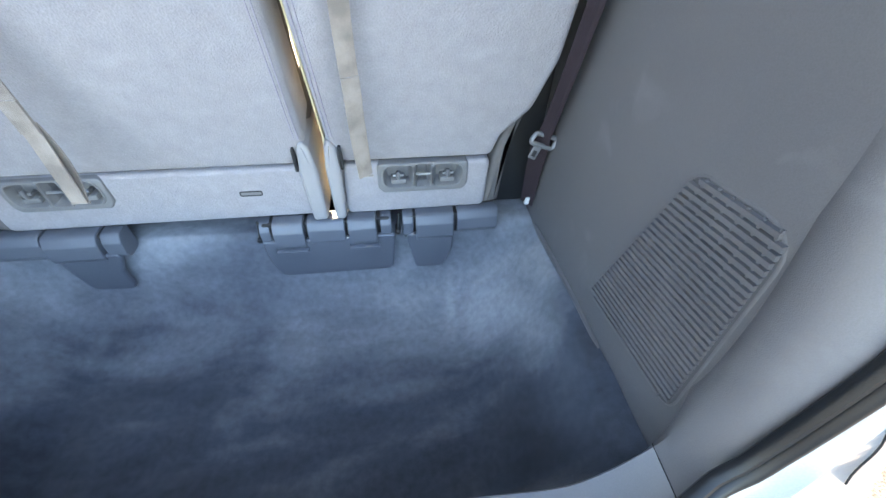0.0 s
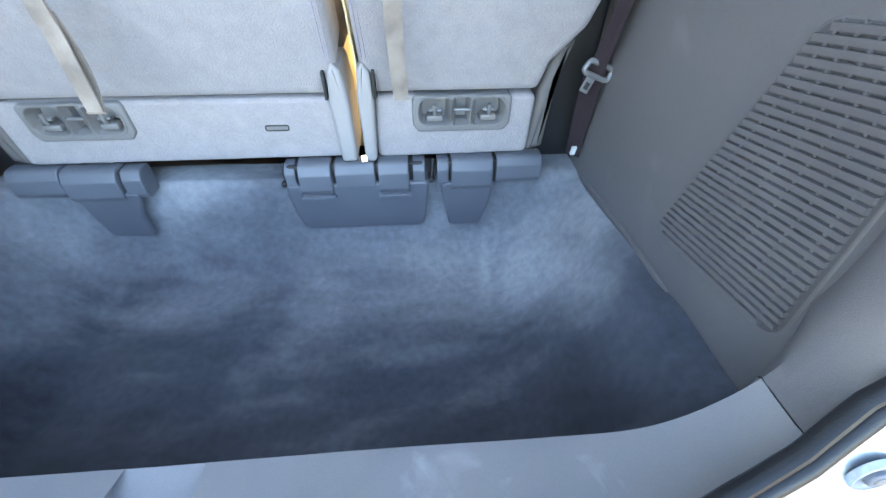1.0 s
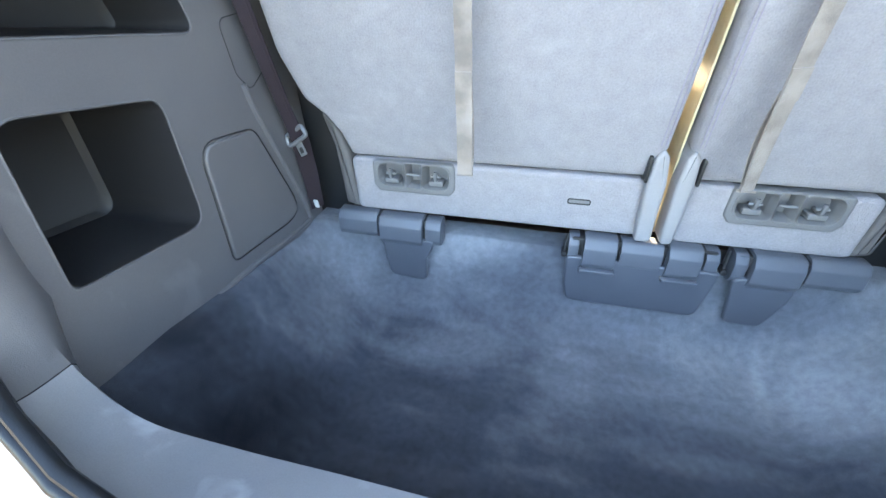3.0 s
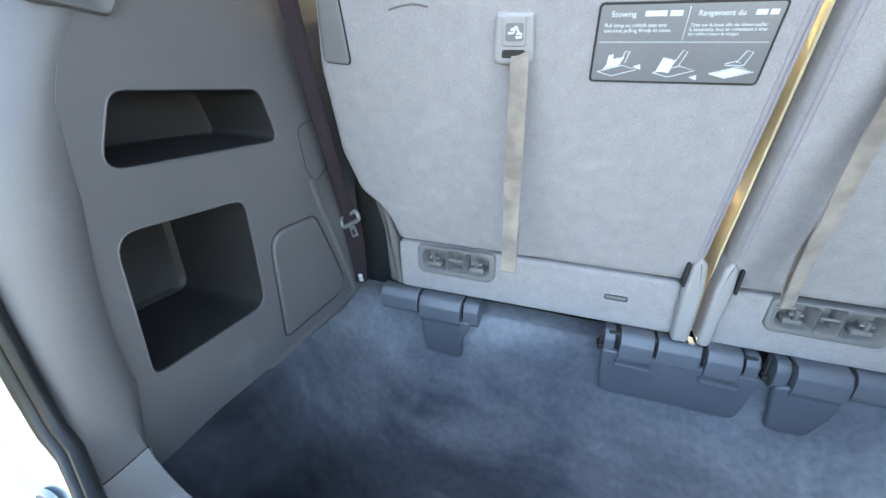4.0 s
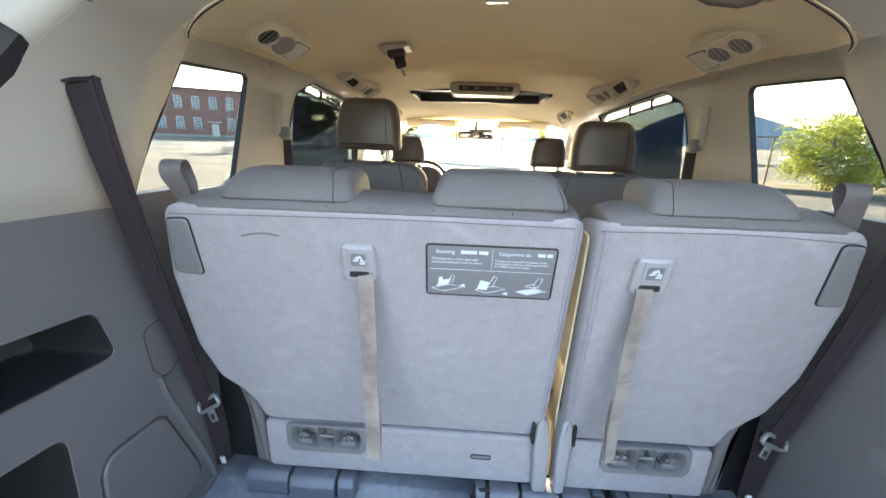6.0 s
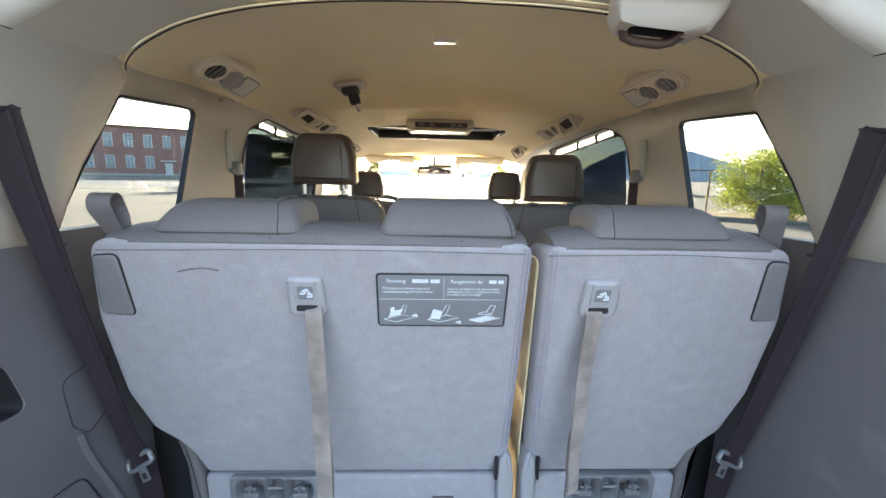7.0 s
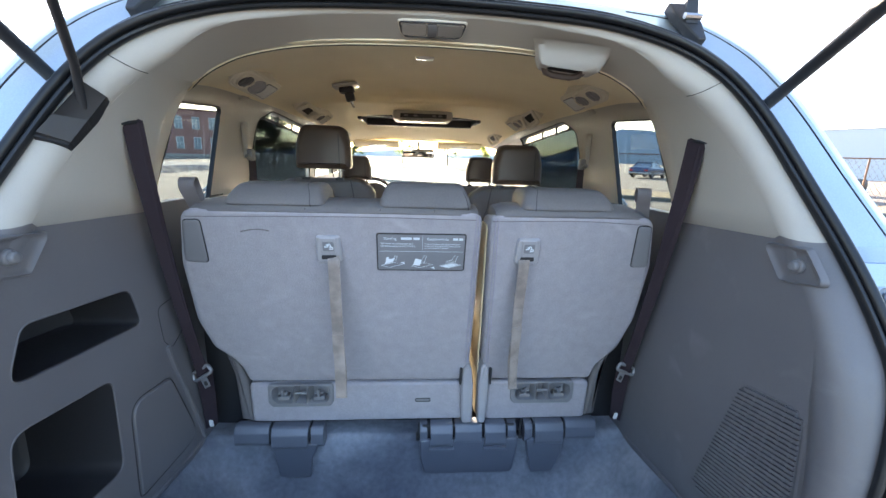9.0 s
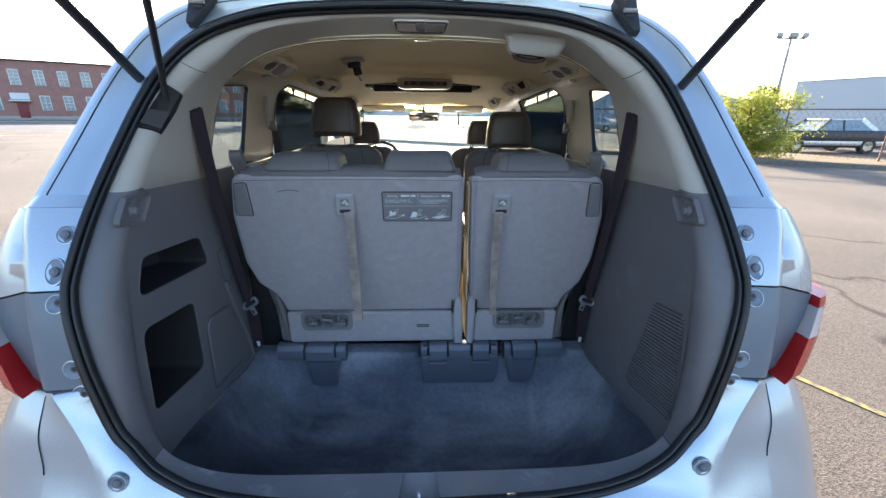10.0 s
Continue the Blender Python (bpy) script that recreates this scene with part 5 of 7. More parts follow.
# added plate in the split; the flank's sunlight is put into its gold
b = bmesh.new()
puff(b, rounded([(-0.004, 0.455), (0.16, 0.455), (0.14, 0.70), (0.08, 1.12), (-0.004, 1.12), (-0.004, 0.66)], 0.02), frame_at((0.1835, 0, 0), (0, 1, 0), (0, 0, 1), (-1, 0, 0)), 0, 0.004, 0.002)
for v in b.verts:
    v.co.y += -max(0, v.co.z - 0.62) * 0.2535
    v.co.x -= 0.012 * max(0, v.co.z - 0.62) / 0.36
under("split_glow_plate", b, M_GOLD, single, "added golden plate for sunlight in the seat split")
# cushions ahead of the backs, out of the load space
for seat, x0, x1 in ((bench, -0.53, 0.148), (single, 0.184, 0.54)):
    b = bmesh.new()
    box(b, (x0, 0.02, 0.62), (x1, 0.56, 0.76), 0.04)
    under("cushion", b, M_LEATHER, seat, "grey leather cushion")
    b = bmesh.new()
    box(b, (x0 + 0.03, 0.20, 0.36), (x1 - 0.03, 0.52, 0.62), 0.01)
    under("riser", b, M_TAN, seat)
    b = bmesh.new()
    box(b, (x0 + 0.004, 0.088, 0.66), (x1 - 0.004, 0.12, 1.08), 0.012, M=None)
    for v in b.verts:
        v.co.y += -(v.co.z - 0.66) * 0.262
    under("seat_front", b, M_LEATHER, seat)

# hinge covers on the load floor's front edge
hl = flap(bench, rounded([(-0.462, 0.405), (-0.322, 0.405), (-0.330, 0.375), (-0.346, 0.345), (-0.350, 0.270), (-0.449, 0.274), (-0.457, 0.340)], [0.01, 0.015, 0.03, 0.04, 0.014, 0.022, 0.05], 6))
knuckle(hl, -0.578, -0.473, 0.425, 0.034, -0.028)
knuckle(hl, -0.463, -0.352, r=0.039, y=-0.034)
knuckle(hl, -0.345, -0.306, r=0.035, y=-0.030)
hm = flap(bench, rounded([(-0.004, 0.410), (0.318, 0.410), (0.312, 0.330), (0.306, 0.272), (0.013, 0.272), (0.000, 0.330)], [0.01, 0.01, 0.05, 0.025, 0.025, 0.05], 6))
for x0, x1, r, y in ((-0.002, 0.021, 0.033, -0.028), (0.031, 0.101, 0.040, -0.036), (0.110, 0.197, 0.037, -0.032), (0.206, 0.273, 0.040, -0.036), (0.283, 0.310, 0.033, -0.028)):
    knuckle(hm, x0, x1, r=r, y=y)
for x0, x1 in ((0.027, 0.105), (0.202, 0.277)):
    b = bmesh.new()
    box(b, (x0, -0.080, 0.376), (x1, -0.05, 0.386), 0.003)
    under("ledge", b, M_HINGE, hm)
hr = flap(single, rounded([(0.342, 0.405), (0.466, 0.405), (0.466, 0.345), (0.444, 0.268), (0.368, 0.268), (0.354, 0.345)], [0.02, 0.01, 0.04, 0.02, 0.018, 0.05], 6))
knuckle(hr, 0.338, 0.364, r=0.034, y=-0.028)
knuckle(hr, 0.370, 0.464, r=0.040, y=-0.034)
knuckle(hr, 0.474, 0.578, 0.425, 0.034, -0.028)
# Black boxes added behind the barrels to paint the shade in their gaps.
for owner, x0, x1 in ((hl, -0.574, -0.308), (hm, 0.001, 0.308), (hr, 0.340, 0.574)):
    b = bmesh.new()
    box(b, (x0, -0.052, 0.392), (x1, -0.012, 0.452), 0.006)
    under("gap_shade_block", b, M_BLACK, owner)
for owner, x in ((hm, -0.009), (hm, 0.325)):
    b = bmesh.new()
    disc(b, frame_at((x, -0.052, 0.408), (1, 0, 0), (0, 0, 1), (0, -1, 0)), 0.007, -0.02, 0.008, 0.003, 12)
    sweep(b, [(x, -0.05, 0.41), (x + 0.003, -0.04, 0.455)], circle(0.003, 6), up=(0, 1, 0))
    under("bolt", b, M_BLACK, owner)

# printed notice on the bench's back
notice = [(-0.125, 0.517), (0.104, 0.517), (0.104, 0.410), (-0.125, 0.410)]
b = bmesh.new()
puff(b, rounded(notice, 0.006), SB, -0.001, 0.002, 0.001, 2)
plate = under("notice", b, M_LABEL, bench, "printed stowing notice with three diagrams")
under("notice_border", seam(rounded(notice, 0.006), SB, 0.0005, 0.0022, True), M_BLACK, plate)


def on_plate(u, v, w=0.0022):
    return SB @ pose(u, v, w)


lettering("notice_words", "Stowing", 0.0105, on_plate(-0.109, 0.5005), M_PRINT, plate)
lettering("notice_words", "Rangement du", 0.0098, on_plate(0.003, 0.5005), M_PRINT, plate)
lettering("notice_words", "Pull strap to unlock seat and\ncontinue pulling firmly to stow.", 0.0072, on_plate(-0.116, 0.487), M_PRINT, plate, 0.95)
lettering("notice_words", "Tirez sur la laisse afin de déverrouiller\nla banquette, tout en continuant à tirer\nsur celle-ci pour la ranger.", 0.0060, on_plate(-0.003, 0.487), M_PRINT, plate, 0.95)


def bar_on(u0, u1, v, h, name="notice_bar"):
    b = bmesh.new()
    puff(b, [(u0, v), (u1, v), (u1, v + h), (u0, v + h)], SB, 0.0018, 0.0024, 0.0001, 1)
    under(name, b, M_PRINT, plate)


bar_on(-0.064, -0.036, 0.5005, 0.007)
bar_on(-0.032, -0.016, 0.5005, 0.007)
bar_on(0.071, 0.084, 0.5005, 0.0065)
bar_on(0.087, 0.097, 0.5005, 0.0065)
bar_on(-0.120, 0.099, 0.4665, 0.0007, "notice_rule")
bar_on(-0.0085, -0.0078, 0.470, 0.042, "notice_rule")


def diagram(u, kind):
    """A line drawing of the seat on the floor, folding by stages."""
    lines = [[(0, 0), (0.034, 0.010), (0.056, 0.004), (0.022, -0.006), (0, 0)]]
    fills = []
    if kind == 0:
        fills = [[(0.008, 0.004), (0.030, 0.010), (0.036, 0.022), (0.016, 0.018)], [(0.012, 0.012), (0.020, 0.012), (0.020, 0.026), (0.013, 0.024)]]
        lines.append([(0.030, 0.012), (0.036, 0.030), (0.042, 0.030), (0.038, 0.014)])
        fills.append([(0.050, 0.008), (0.062, 0.004), (0.060, 0.012)])
    elif kind == 1:
        fills = [[(0.004, 0.002), (0.022, 0.000), (0.026, 0.018), (0.010, 0.022)]]
        lines.append([(0.022, 0.006), (0.034, 0.032), (0.040, 0.030), (0.032, 0.008)])
        fills.append([(0.050, -0.006), (0.062, -0.010), (0.060, -0.002)])
    else:
        fills = [[(0.002, -0.001), (0.032, 0.008), (0.052, 0.004), (0.022, -0.005)]]
        lines.append([(0.016, 0.012), (0.040, 0.012), (0.030, 0.018), (0.016, 0.014)])
        lines.append([(0.030, 0.016), (0.038, 0.032), (0.046, 0.030), (0.040, 0.012)])
    v0 = 0.424
    for ln in lines:
        b = bmesh.new()
        sweep(b, [SB @ Vector((u + p[0], v0 + p[1], 0.0023)) for p in ln], band(0.0011, 0.0004), up=(0, -0.967, -0.2535))
        under("diagram_line", b, M_PRINT, plate)
    for fl in fills:
        b = bmesh.new()
        puff(b, [(u + q[0], v0 + q[1]) for q in fl], SB, 0.0018, 0.0022, 0.0001, 1)
        under("diagram_fill", b, M_PRINT, plate)


for u, k in ((-0.116, 0), (-0.036, 1), (0.040, 2)):
    diagram(u, k)
# fabric loops at the bench's ends
for seat, s in ((bench, -1), (single, 1)):
    x = s * 0.582
    R = pose(x, -0.138, 1.148, 0, 0, -s * 14)
    pts = spline([(0.006, 0.010, 0.0), (0.006, 0.014, 0.030), (0, 0.018, 0.056), (-0.002, 0.010, 0.075), (-0.003, -0.006, 0.080), (-0.004, -0.021, 0.072), (-0.004, -0.022, 0.056), (0, -0.008, 0.030), (0.004, 0.004, 0.006), (0.006, 0.006, 0.0)], 5)
    b = bmesh.new()
    mid_ = Vector((0, -0.002, 0.054))
    ups = [(R.to_3x3() @ (Vector((0, q.y, q.z)) - mid_)).normalized()[:] for q in pts]
    sweep(b, [R @ q for q in pts], band(0.034, 0.0025), up=ups)
    under("end_loop", b, M_LOOP, seat, "dark webbing loop")
    b = bmesh.new()
    disc(b, R @ frame_at((0.006, 0.002, 0.008), (1, 0, 0), (0, 0, 1), (0, -1, 0)), 0.0035, 0, 0.003, 0.001, 10)
    under("rivet", b, M_GREYMETAL, seat)

# ---- rear seat belts ----
for s in (-1, 1):
    belt = thing("seat_belt", (s * 0.671, 0.0, 0.43), "plum-brown seat belt hanging along the side wall", "seat belt", "rear seat belts")
    top = Vector((s * (trim_x(wall_up, -0.248, 1.345) - 0.004), -0.248, 1.346))
    mid = Vector((s * 0.655, -0.045, 0.640))
    low = Vector((s * 0.669, -0.004, 0.432))
    up_ = Vector((-s, -0.30, 0.12))
    path = [top + Vector((s * 0.010, 0.001, 0.004)), top] + [lerp(top, mid, t) + Vector((s * 0.008 * math.sin(math.pi * t), -0.004, 0)) for t in (0.15, 0.35, 0.55, 0.75, 0.9)] + [mid]
    b = bmesh.new()
    ups = [lerp(up_, Vector((-s * 0.9, -0.75, 0)), q / (len(path) - 1)) for q in range(len(path))]
    sweep(b, path, [(-0.019, -0.0006), (-0.0165, 0.0012), (-0.012, 0.0004), (-0.008, 0.0018), (-0.004, 0.0004), (0.001, 0.0018), (0.005, 0.0004), (0.010, 0.0018), (0.014, 0.0004), (0.0175, 0.0012), (0.019, -0.0006), (0.0, -0.002)], up=ups, scale=[1.30, 1.30, 1.20, 1.02, 0.86, 0.78, 0.78, 0.85])
    under("webbing", b, M_BELT, belt)
    b = bmesh.new()
    sweep(b, [mid + Vector((0, 0.004, 0.01)), lerp(mid, low, 0.5) + Vector((0, 0.006, 0)), low], band(0.044, 0.002), up=Vector((-s * 0.9, -0.75, 0)), scale=[1, 0.95, 0.8])
    under("lower_webbing", b, M_BELT, belt)
    B = frame_at(mid, Vector((1, 0, -0.5 * s)).normalized(), Vector((0.5 * s, 0.25, 1)).normalized(), Vector((0, -1, 0.25)).normalized())
    b = bmesh.new()
    fr = rounded([(-0.030, -0.010), (0.030, -0.004), (0.028, 0.020), (-0.026, 0.014)], 0.008)
    sweep(b, [B @ Vector((p[0], p[1], 0.006)) for p in fr], circle(0.0055, 8), up=(0, -1, 0.25), closed=True)
    box(b, (-0.014, -0.042, 0.001), (0.006, -0.008, 0.004), 0.001, B)
    bk = under("latch_plate", b, M_GREYMETAL, belt, "grey latch plate on the belt")
    b = bmesh.new()
    box(b, (-0.009, -0.036, 0.0035), (0.001, -0.022, 0.0048), 0.001, B)
    under("latch_hole", b, M_BLACK, bk)
    b = bmesh.new()
    box(b, (-0.006, -0.003, -0.012), (0.006, 0.003, 0.012), 0.002, frame_at(low + Vector((-s * 0.004, -0.010, 0.016)), (1, 0, 0), (0, 1, 0.2), (0, -0.2, 1)))
    under("anchor_tag", b, M_WHITE, belt, "white tag at the anchor")
    b = bmesh.new()
    mouth_ = [Vector((s * (trim_x(wall_up, y_, z_) - 0.0030), y_, z_)) for y_, z_ in ((-0.218, 1.3520), (-0.236, 1.3485), (-0.256, 1.3455), (-0.278, 1.3415))]
    sweep(b, mouth_, circle(0.0042, 8), up=(-s, 0, 0.3), scale=[0.4, 1, 1, 0.4])
    under("slot_mouth", b, M_SEAM, belt)

# ---- second-row and front seats ----


def captains_chair(x0, x1, y, z_top, hz0, hz1, label, group, back_half=0.24):
    cx = (x0 + x1) / 2
    seat = thing("captains_chair", (cx, y, 0.36), label, "car seat", group)
    M = frame_at((cx, y, 0), (1, 0, 0), (0, 0, 1), (0, -1, 0))
    hw = (x1 - x0) / 2
    b = bmesh.new()
    oo = [Vector(p) for p in rounded([(-hw, hz0), (hw, hz0), (hw * 0.98, (hz0 + hz1) / 2), (hw * 0.78, hz1), (-hw * 0.78, hz1), (-hw * 0.98, (hz0 + hz1) / 2)], [0.02, 0.02, 0.05, 0.05, 0.05, 0.05], 6)]
    rws = [[M @ Vector((p.x, p.y, w)) for p in inset(oo, d)] for d, w in ((0.035, -0.125), (0.012, -0.115), (0.0, -0.09), (0.0, -0.03), (0.006, -0.012), (0.018, 0.0), (0.03, 0.004))]
    vs = grid(b, rws, close=True)
    b.faces.new(vs[0][::-1])
    b.faces.new(vs[-1])
    h = under("headrest", b, M_LEATHER_DK, seat, "dark brown leather headrest")
    b = bmesh.new()
    sweep(b, [M @ Vector((hw * 0.62, hz0 + 0.01, 0.0055)), M @ Vector((hw * 0.60, hz1 - 0.04, 0.0045)), M @ Vector((hw * 0.55, hz1 - 0.004, -0.02))], circle(0.0014, 6), up=(0, -1, 0))
    under("seam", b, M_SEAM, h)
    for dx in (-0.085, 0.075):
        b = bmesh.new()
        sweep(b, [(cx + dx, y + 0.05, z_top - 0.03), (cx + dx, y + 0.05, hz0 + 0.02)], circle(0.009, 8), up=(0, 1, 0))
        under("post", b, M_METAL, h)
        b = bmesh.new()
        box(b, (cx + dx - 0.02, y + 0.02, z_top - 0.012), (cx + dx + 0.02, y + 0.08, z_top + 0.006), 0.004)
        under("post_sleeve", b, M_BLACK, h)
    b = bmesh.new()
    o = [Vector(p) for p in rounded([(-back_half * 0.85, 0.55), (back_half * 0.85, 0.55), (back_half, 0.85), (back_half, z_top - 0.05), (back_half * 0.72, z_top), (-back_half * 0.72, z_top), (-back_half, z_top - 0.05), (-back_half, 0.85)], [0.04, 0.04, 0.2, 0.06, 0.08, 0.08, 0.06, 0.2], 6)]
    rws = [[M @ Vector((p.x, p.y, w - (p.y - z_top) * 0.0)) for p in inset(o, d)] for d, w in ((0.03, -0.14), (0.0, -0.10), (0.0, -0.03), (0.012, -0.008), (0.03, 0.002))]
    vs = grid(b, rws, close=True)
    b.faces.new(vs[0][::-1])
    b.faces.new(vs[-1])
    for v in b.verts:
        v.co.y += (z_top - v.co.z) * 0.22
    under("backrest", b, M_LEATHER, seat, "grey leather backrest")
    for sx in (-1, 1):
        b = bmesh.new()
        sweep(b, [M @ Vector((sx * back_half * 0.55, z_top - 0.005, 0.0)), M @ Vector((sx * back_half * 0.62, z_top - 0.12, -0.02)), M @ Vector((sx * back_half * 0.75, z_top - 0.2, -0.04))], circle(0.0014, 6), up=(0, -1, 0))
        under("seam", b, M_SEAM, seat)
    b = bmesh.new()
    box(b, (cx - back_half, y + 0.10, 0.50), (cx + back_half, y + 0.62, 0.70), 0.05)
    under("cushion", b, M_LEATHER, seat, "grey leather cushion")
    b = bmesh.new()
    box(b, (cx - 0.2, y + 0.15, 0.36), (cx + 0.2, y + 0.55, 0.50), 0.01)
    under("riser", b, M_TAN, seat)
    return seat


captains_chair(-0.602, -0.340, 0.81, 1.175, 1.222, 1.425, "captain's chair in grey leather, dark headrest raised on posts", "second-row chairs")
captains_chair(0.362, 0.612, 0.82, 1.155, 1.166, 1.362, "captain's chair in grey leather, dark headrest pushed down", "second-row chairs")
captains_chair(-0.590, -0.365, 1.98, 1.085, 1.105, 1.285, "grey leather driver's seat with dark headrest", "front seats")
captains_chair(0.362, 0.590, 1.90, 1.085, 1.11, 1.30, "grey leather passenger seat with dark headrest", "front seats")
for s in (-1, 1):
    belt = thing("shoulder_belt", (s * 0.79, 0.74, 1.14), "grey shoulder belt and height adjuster on the middle pillar", "seat belt", "middle seat belts")
    b = bmesh.new()
    box(b, (s * 0.785 - 0.012, 0.715, 1.26), (s * 0.785 + 0.012, 0.755, 1.42), 0.008)
    under("adjuster", b, M_BEIGE, belt)
    b = bmesh.new()
    sweep(b, [(s * 0.775, 0.70, 1.275), (s * 0.765, 0.72, 1.262), (s * 0.765, 0.75, 1.262), (s * 0.775, 0.77, 1.275)], circle(0.010, 8), up=(s, 0, 0))
    box(b, (s * 0.77 - 0.015, 0.715, 1.255), (s * 0.77 + 0.015, 0.755, 1.305), 0.008)
    under("ring", b, M_SEATPL, belt)
    b = bmesh.new()
    sweep(b, [(s * 0.765, 0.735, 1.265), (s * 0.76, 0.72, 1.15), (s * 0.74, 0.70, 0.9)], band(0.045, 0.0025), up=(-s, -0.3, 0))
    under("webbing", b, M_BELT, belt)
    # door shade behind the sliding door's pane
    sh = thing("door_shade", (s * 0.805, 1.4, 1.08), "dark mesh sun shade drawn up in the sliding door", "sun shade", "door shades")
    b = bmesh.new()
    M = frame_at((s * 0.816, 0, 0), (0, 1, 0), (0, 0, 1), (s, 0, 0))
    puff(b, [(0.86, 1.00), (1.98, 1.00), (1.98, 1.400), (1.04, 1.460), (0.955, 1.456), (0.90, 1.24)], M, 0, 0.002, 0.0004, 1)
    under("mesh", b, M_TINT, sh).visible_shadow = False
    b = bmesh.new()
    sweep(b, [(s * 0.810, 0.955, 1.457), (s * 0.810, 1.04, 1.462), (s * 0.810, 1.95, 1.403)], circle(0.007, 8), up=(0, 0, 1))
    under("rail", b, M_BLACK, sh)
    for y in (1.02, 1.22, 1.48):
        zt = 1.463 - (y - 1.0) * 0.064
        b = bmesh.new()
        sweep(b, spline([(s * 0.802, y, zt + 0.035), (s * 0.796, y, zt + 0.026), (s * 0.797, y, zt + 0.010), (s * 0.803, y, zt - 0.006), (s * 0.810, y, zt + 0.004)], 3), circle(0.007, 6), up=(0, 1, 0))
        under("hook", b, M_BLACK, sh)

# ---- things on the ceiling ----


def ceiling_frame(p, fwd, normal):
    n = Vector(normal).normalized()
    f_ = (Vector(fwd) - n * Vector(fwd).dot(n)).normalized()
    return frame_at(p, f_.cross(n) * -1, f_, n)


def vent_unit(s, p, length=0.235, group="ceiling vent units"):
    """Two round air outlets and a reading lamp in one oblong housing on the roof's shoulder."""
    n_ = Vector((-s * 0.58, -0.26, -1)).normalized()
    F_ = ceiling_frame(p, (-s * 0.16, 1, -0.06), n_)
    v = thing("vent_unit", p, "beige ceiling unit with two round vents and a lamp", "ceiling vent", group)
    h, w = length / 2, 0.041
    b = bmesh.new()
    puff(b, rounded([(-w, -h), (w, -h), (w, h), (-w, h)], [0.040, 0.040, 0.012, 0.012], 6), F_, -0.07, 0.009, 0.006)
    hs = under("housing", b, M_PALE, v)
    b = bmesh.new()
    sweep(b, [F_ @ Vector((p_[0], p_[1], 0.0015)) for p_ in rounded([(-w - 0.003, -h - 0.003), (w + 0.003, -h - 0.003), (w + 0.003, h + 0.003), (-w - 0.003, h + 0.003)], [0.042, 0.042, 0.014, 0.014], 6)], circle(0.004, 6), up=F_.to_3x3() @ Vector((0, 0, 1)), closed=True)
    under("rim", b, M_PALE, hs)
    for k, y in enumerate((-h + 0.042, -h + 0.104)):
        lid = k == 1 and s < 0 and p.y < 1
        b = bmesh.new()
        rws = [[F_ @ Vector((c[0] * r, y + c[1] * r, ww)) for c in circle(1, 20)] for r, ww in ((0.033, 0.007), (0.0315, 0.015), (0.0285, 0.0155), (0.027, 0.013 if lid else 0.0098), (0.0005, 0.015 if lid else 0.0096))]
        grid(b, rws, close=True)
        o_ = under("outlet", b, M_RECL if lid else M_PALE, v, "closed grey outlet" if lid else "")
        if lid:
            continue
        b = bmesh.new()
        rws = [[F_ @ Vector((c[0] * r, y + c[1] * r, 0.0102)) for c in circle(1, 20)] for r in (0.0268, 0.0005)]
        grid(b, rws, close=True)
        under("throat", b, M_BLACK if s < 0 else M_SEATPL, o_)
        for dy in (-0.013, 0.001, 0.014):
            b = bmesh.new()
            hw_ = (0.0262 ** 2 - dy * dy) ** 0.5
            box(b, (-hw_, y + dy - 0.0022, 0.0105), (hw_, y + dy + 0.0022, 0.0145), 0.001, F_)
            under("fin", b, M_SEATPL if s < 0 else M_RECL, o_)
    lamp_at = rounded([(-0.030, h - 0.066), (0.033, h - 0.066), (0.033, h - 0.012), (-0.033, h - 0.012)], 0.006)
    b = bmesh.new()
    puff(b, lamp_at, F_, 0.006, 0.0115, 0.002)
    rl = under("reading_lamp", b, M_LENS, v)
    b = bmesh.new()
    sweep(b, [F_ @ Vector((p_[0], p_[1], 0.0095)) for p_ in lamp_at], circle(0.0022, 6), up=F_.to_3x3() @ Vector((0, 0, 1)), closed=True)
    under("lamp_rim", b, M_SEATPL, rl)


for s in (-1, 1):
    vent_unit(s, Vector((s * 0.575, 0.310, 1.517)), 0.196)
    vent_unit(s, Vector((s * 0.575, 1.26, 1.502)), 0.20)


def grab_handle(s, y, x=0.60, z=1.527):
    g = thing("grab_handle", (s * x, y, z), "beige folding grab handle", "grab handle", "grab handles")
    F_ = ceiling_frame(Vector((s * x, y, z)), (-s * 0.1, 1, -0.05), (-s * 0.75, -0.5, -1))
    b = bmesh.new()
    puff(b, rounded([(-0.040, -0.062), (0.036, -0.062), (0.036, 0.062), (-0.040, 0.062)], 0.016), F_, -0.03, 0.004, 0.003)
    under("mount", b, M_PALE, g)
    # Flush black plate paints the shade of the hollow behind the grip.
    b = bmesh.new()
    puff(b, rounded([(-0.022, -0.042), (0.022, -0.042), (0.022, 0.042), (-0.022, 0.042)], 0.010), F_, 0.0, 0.0046, 0.0003, 1)
    under("recess", b, M_BLACK, g)
    b = bmesh.new()
    loop_ = spline([(-0.034, -0.050, 0.006), (0.0, -0.054, 0.022), (0.030, -0.050, 0.030), (0.034, 0, 0.032), (0.030, 0.050, 0.030), (0.0, 0.054, 0.022), (-0.034, 0.050, 0.006)], 4)
    sweep(b, [F_ @ q for q in loop_], circle(0.011, 8, 0.008), up=F_.to_3x3() @ Vector((0, 0, 1)))
    under("grip", b, M_PALE, g)


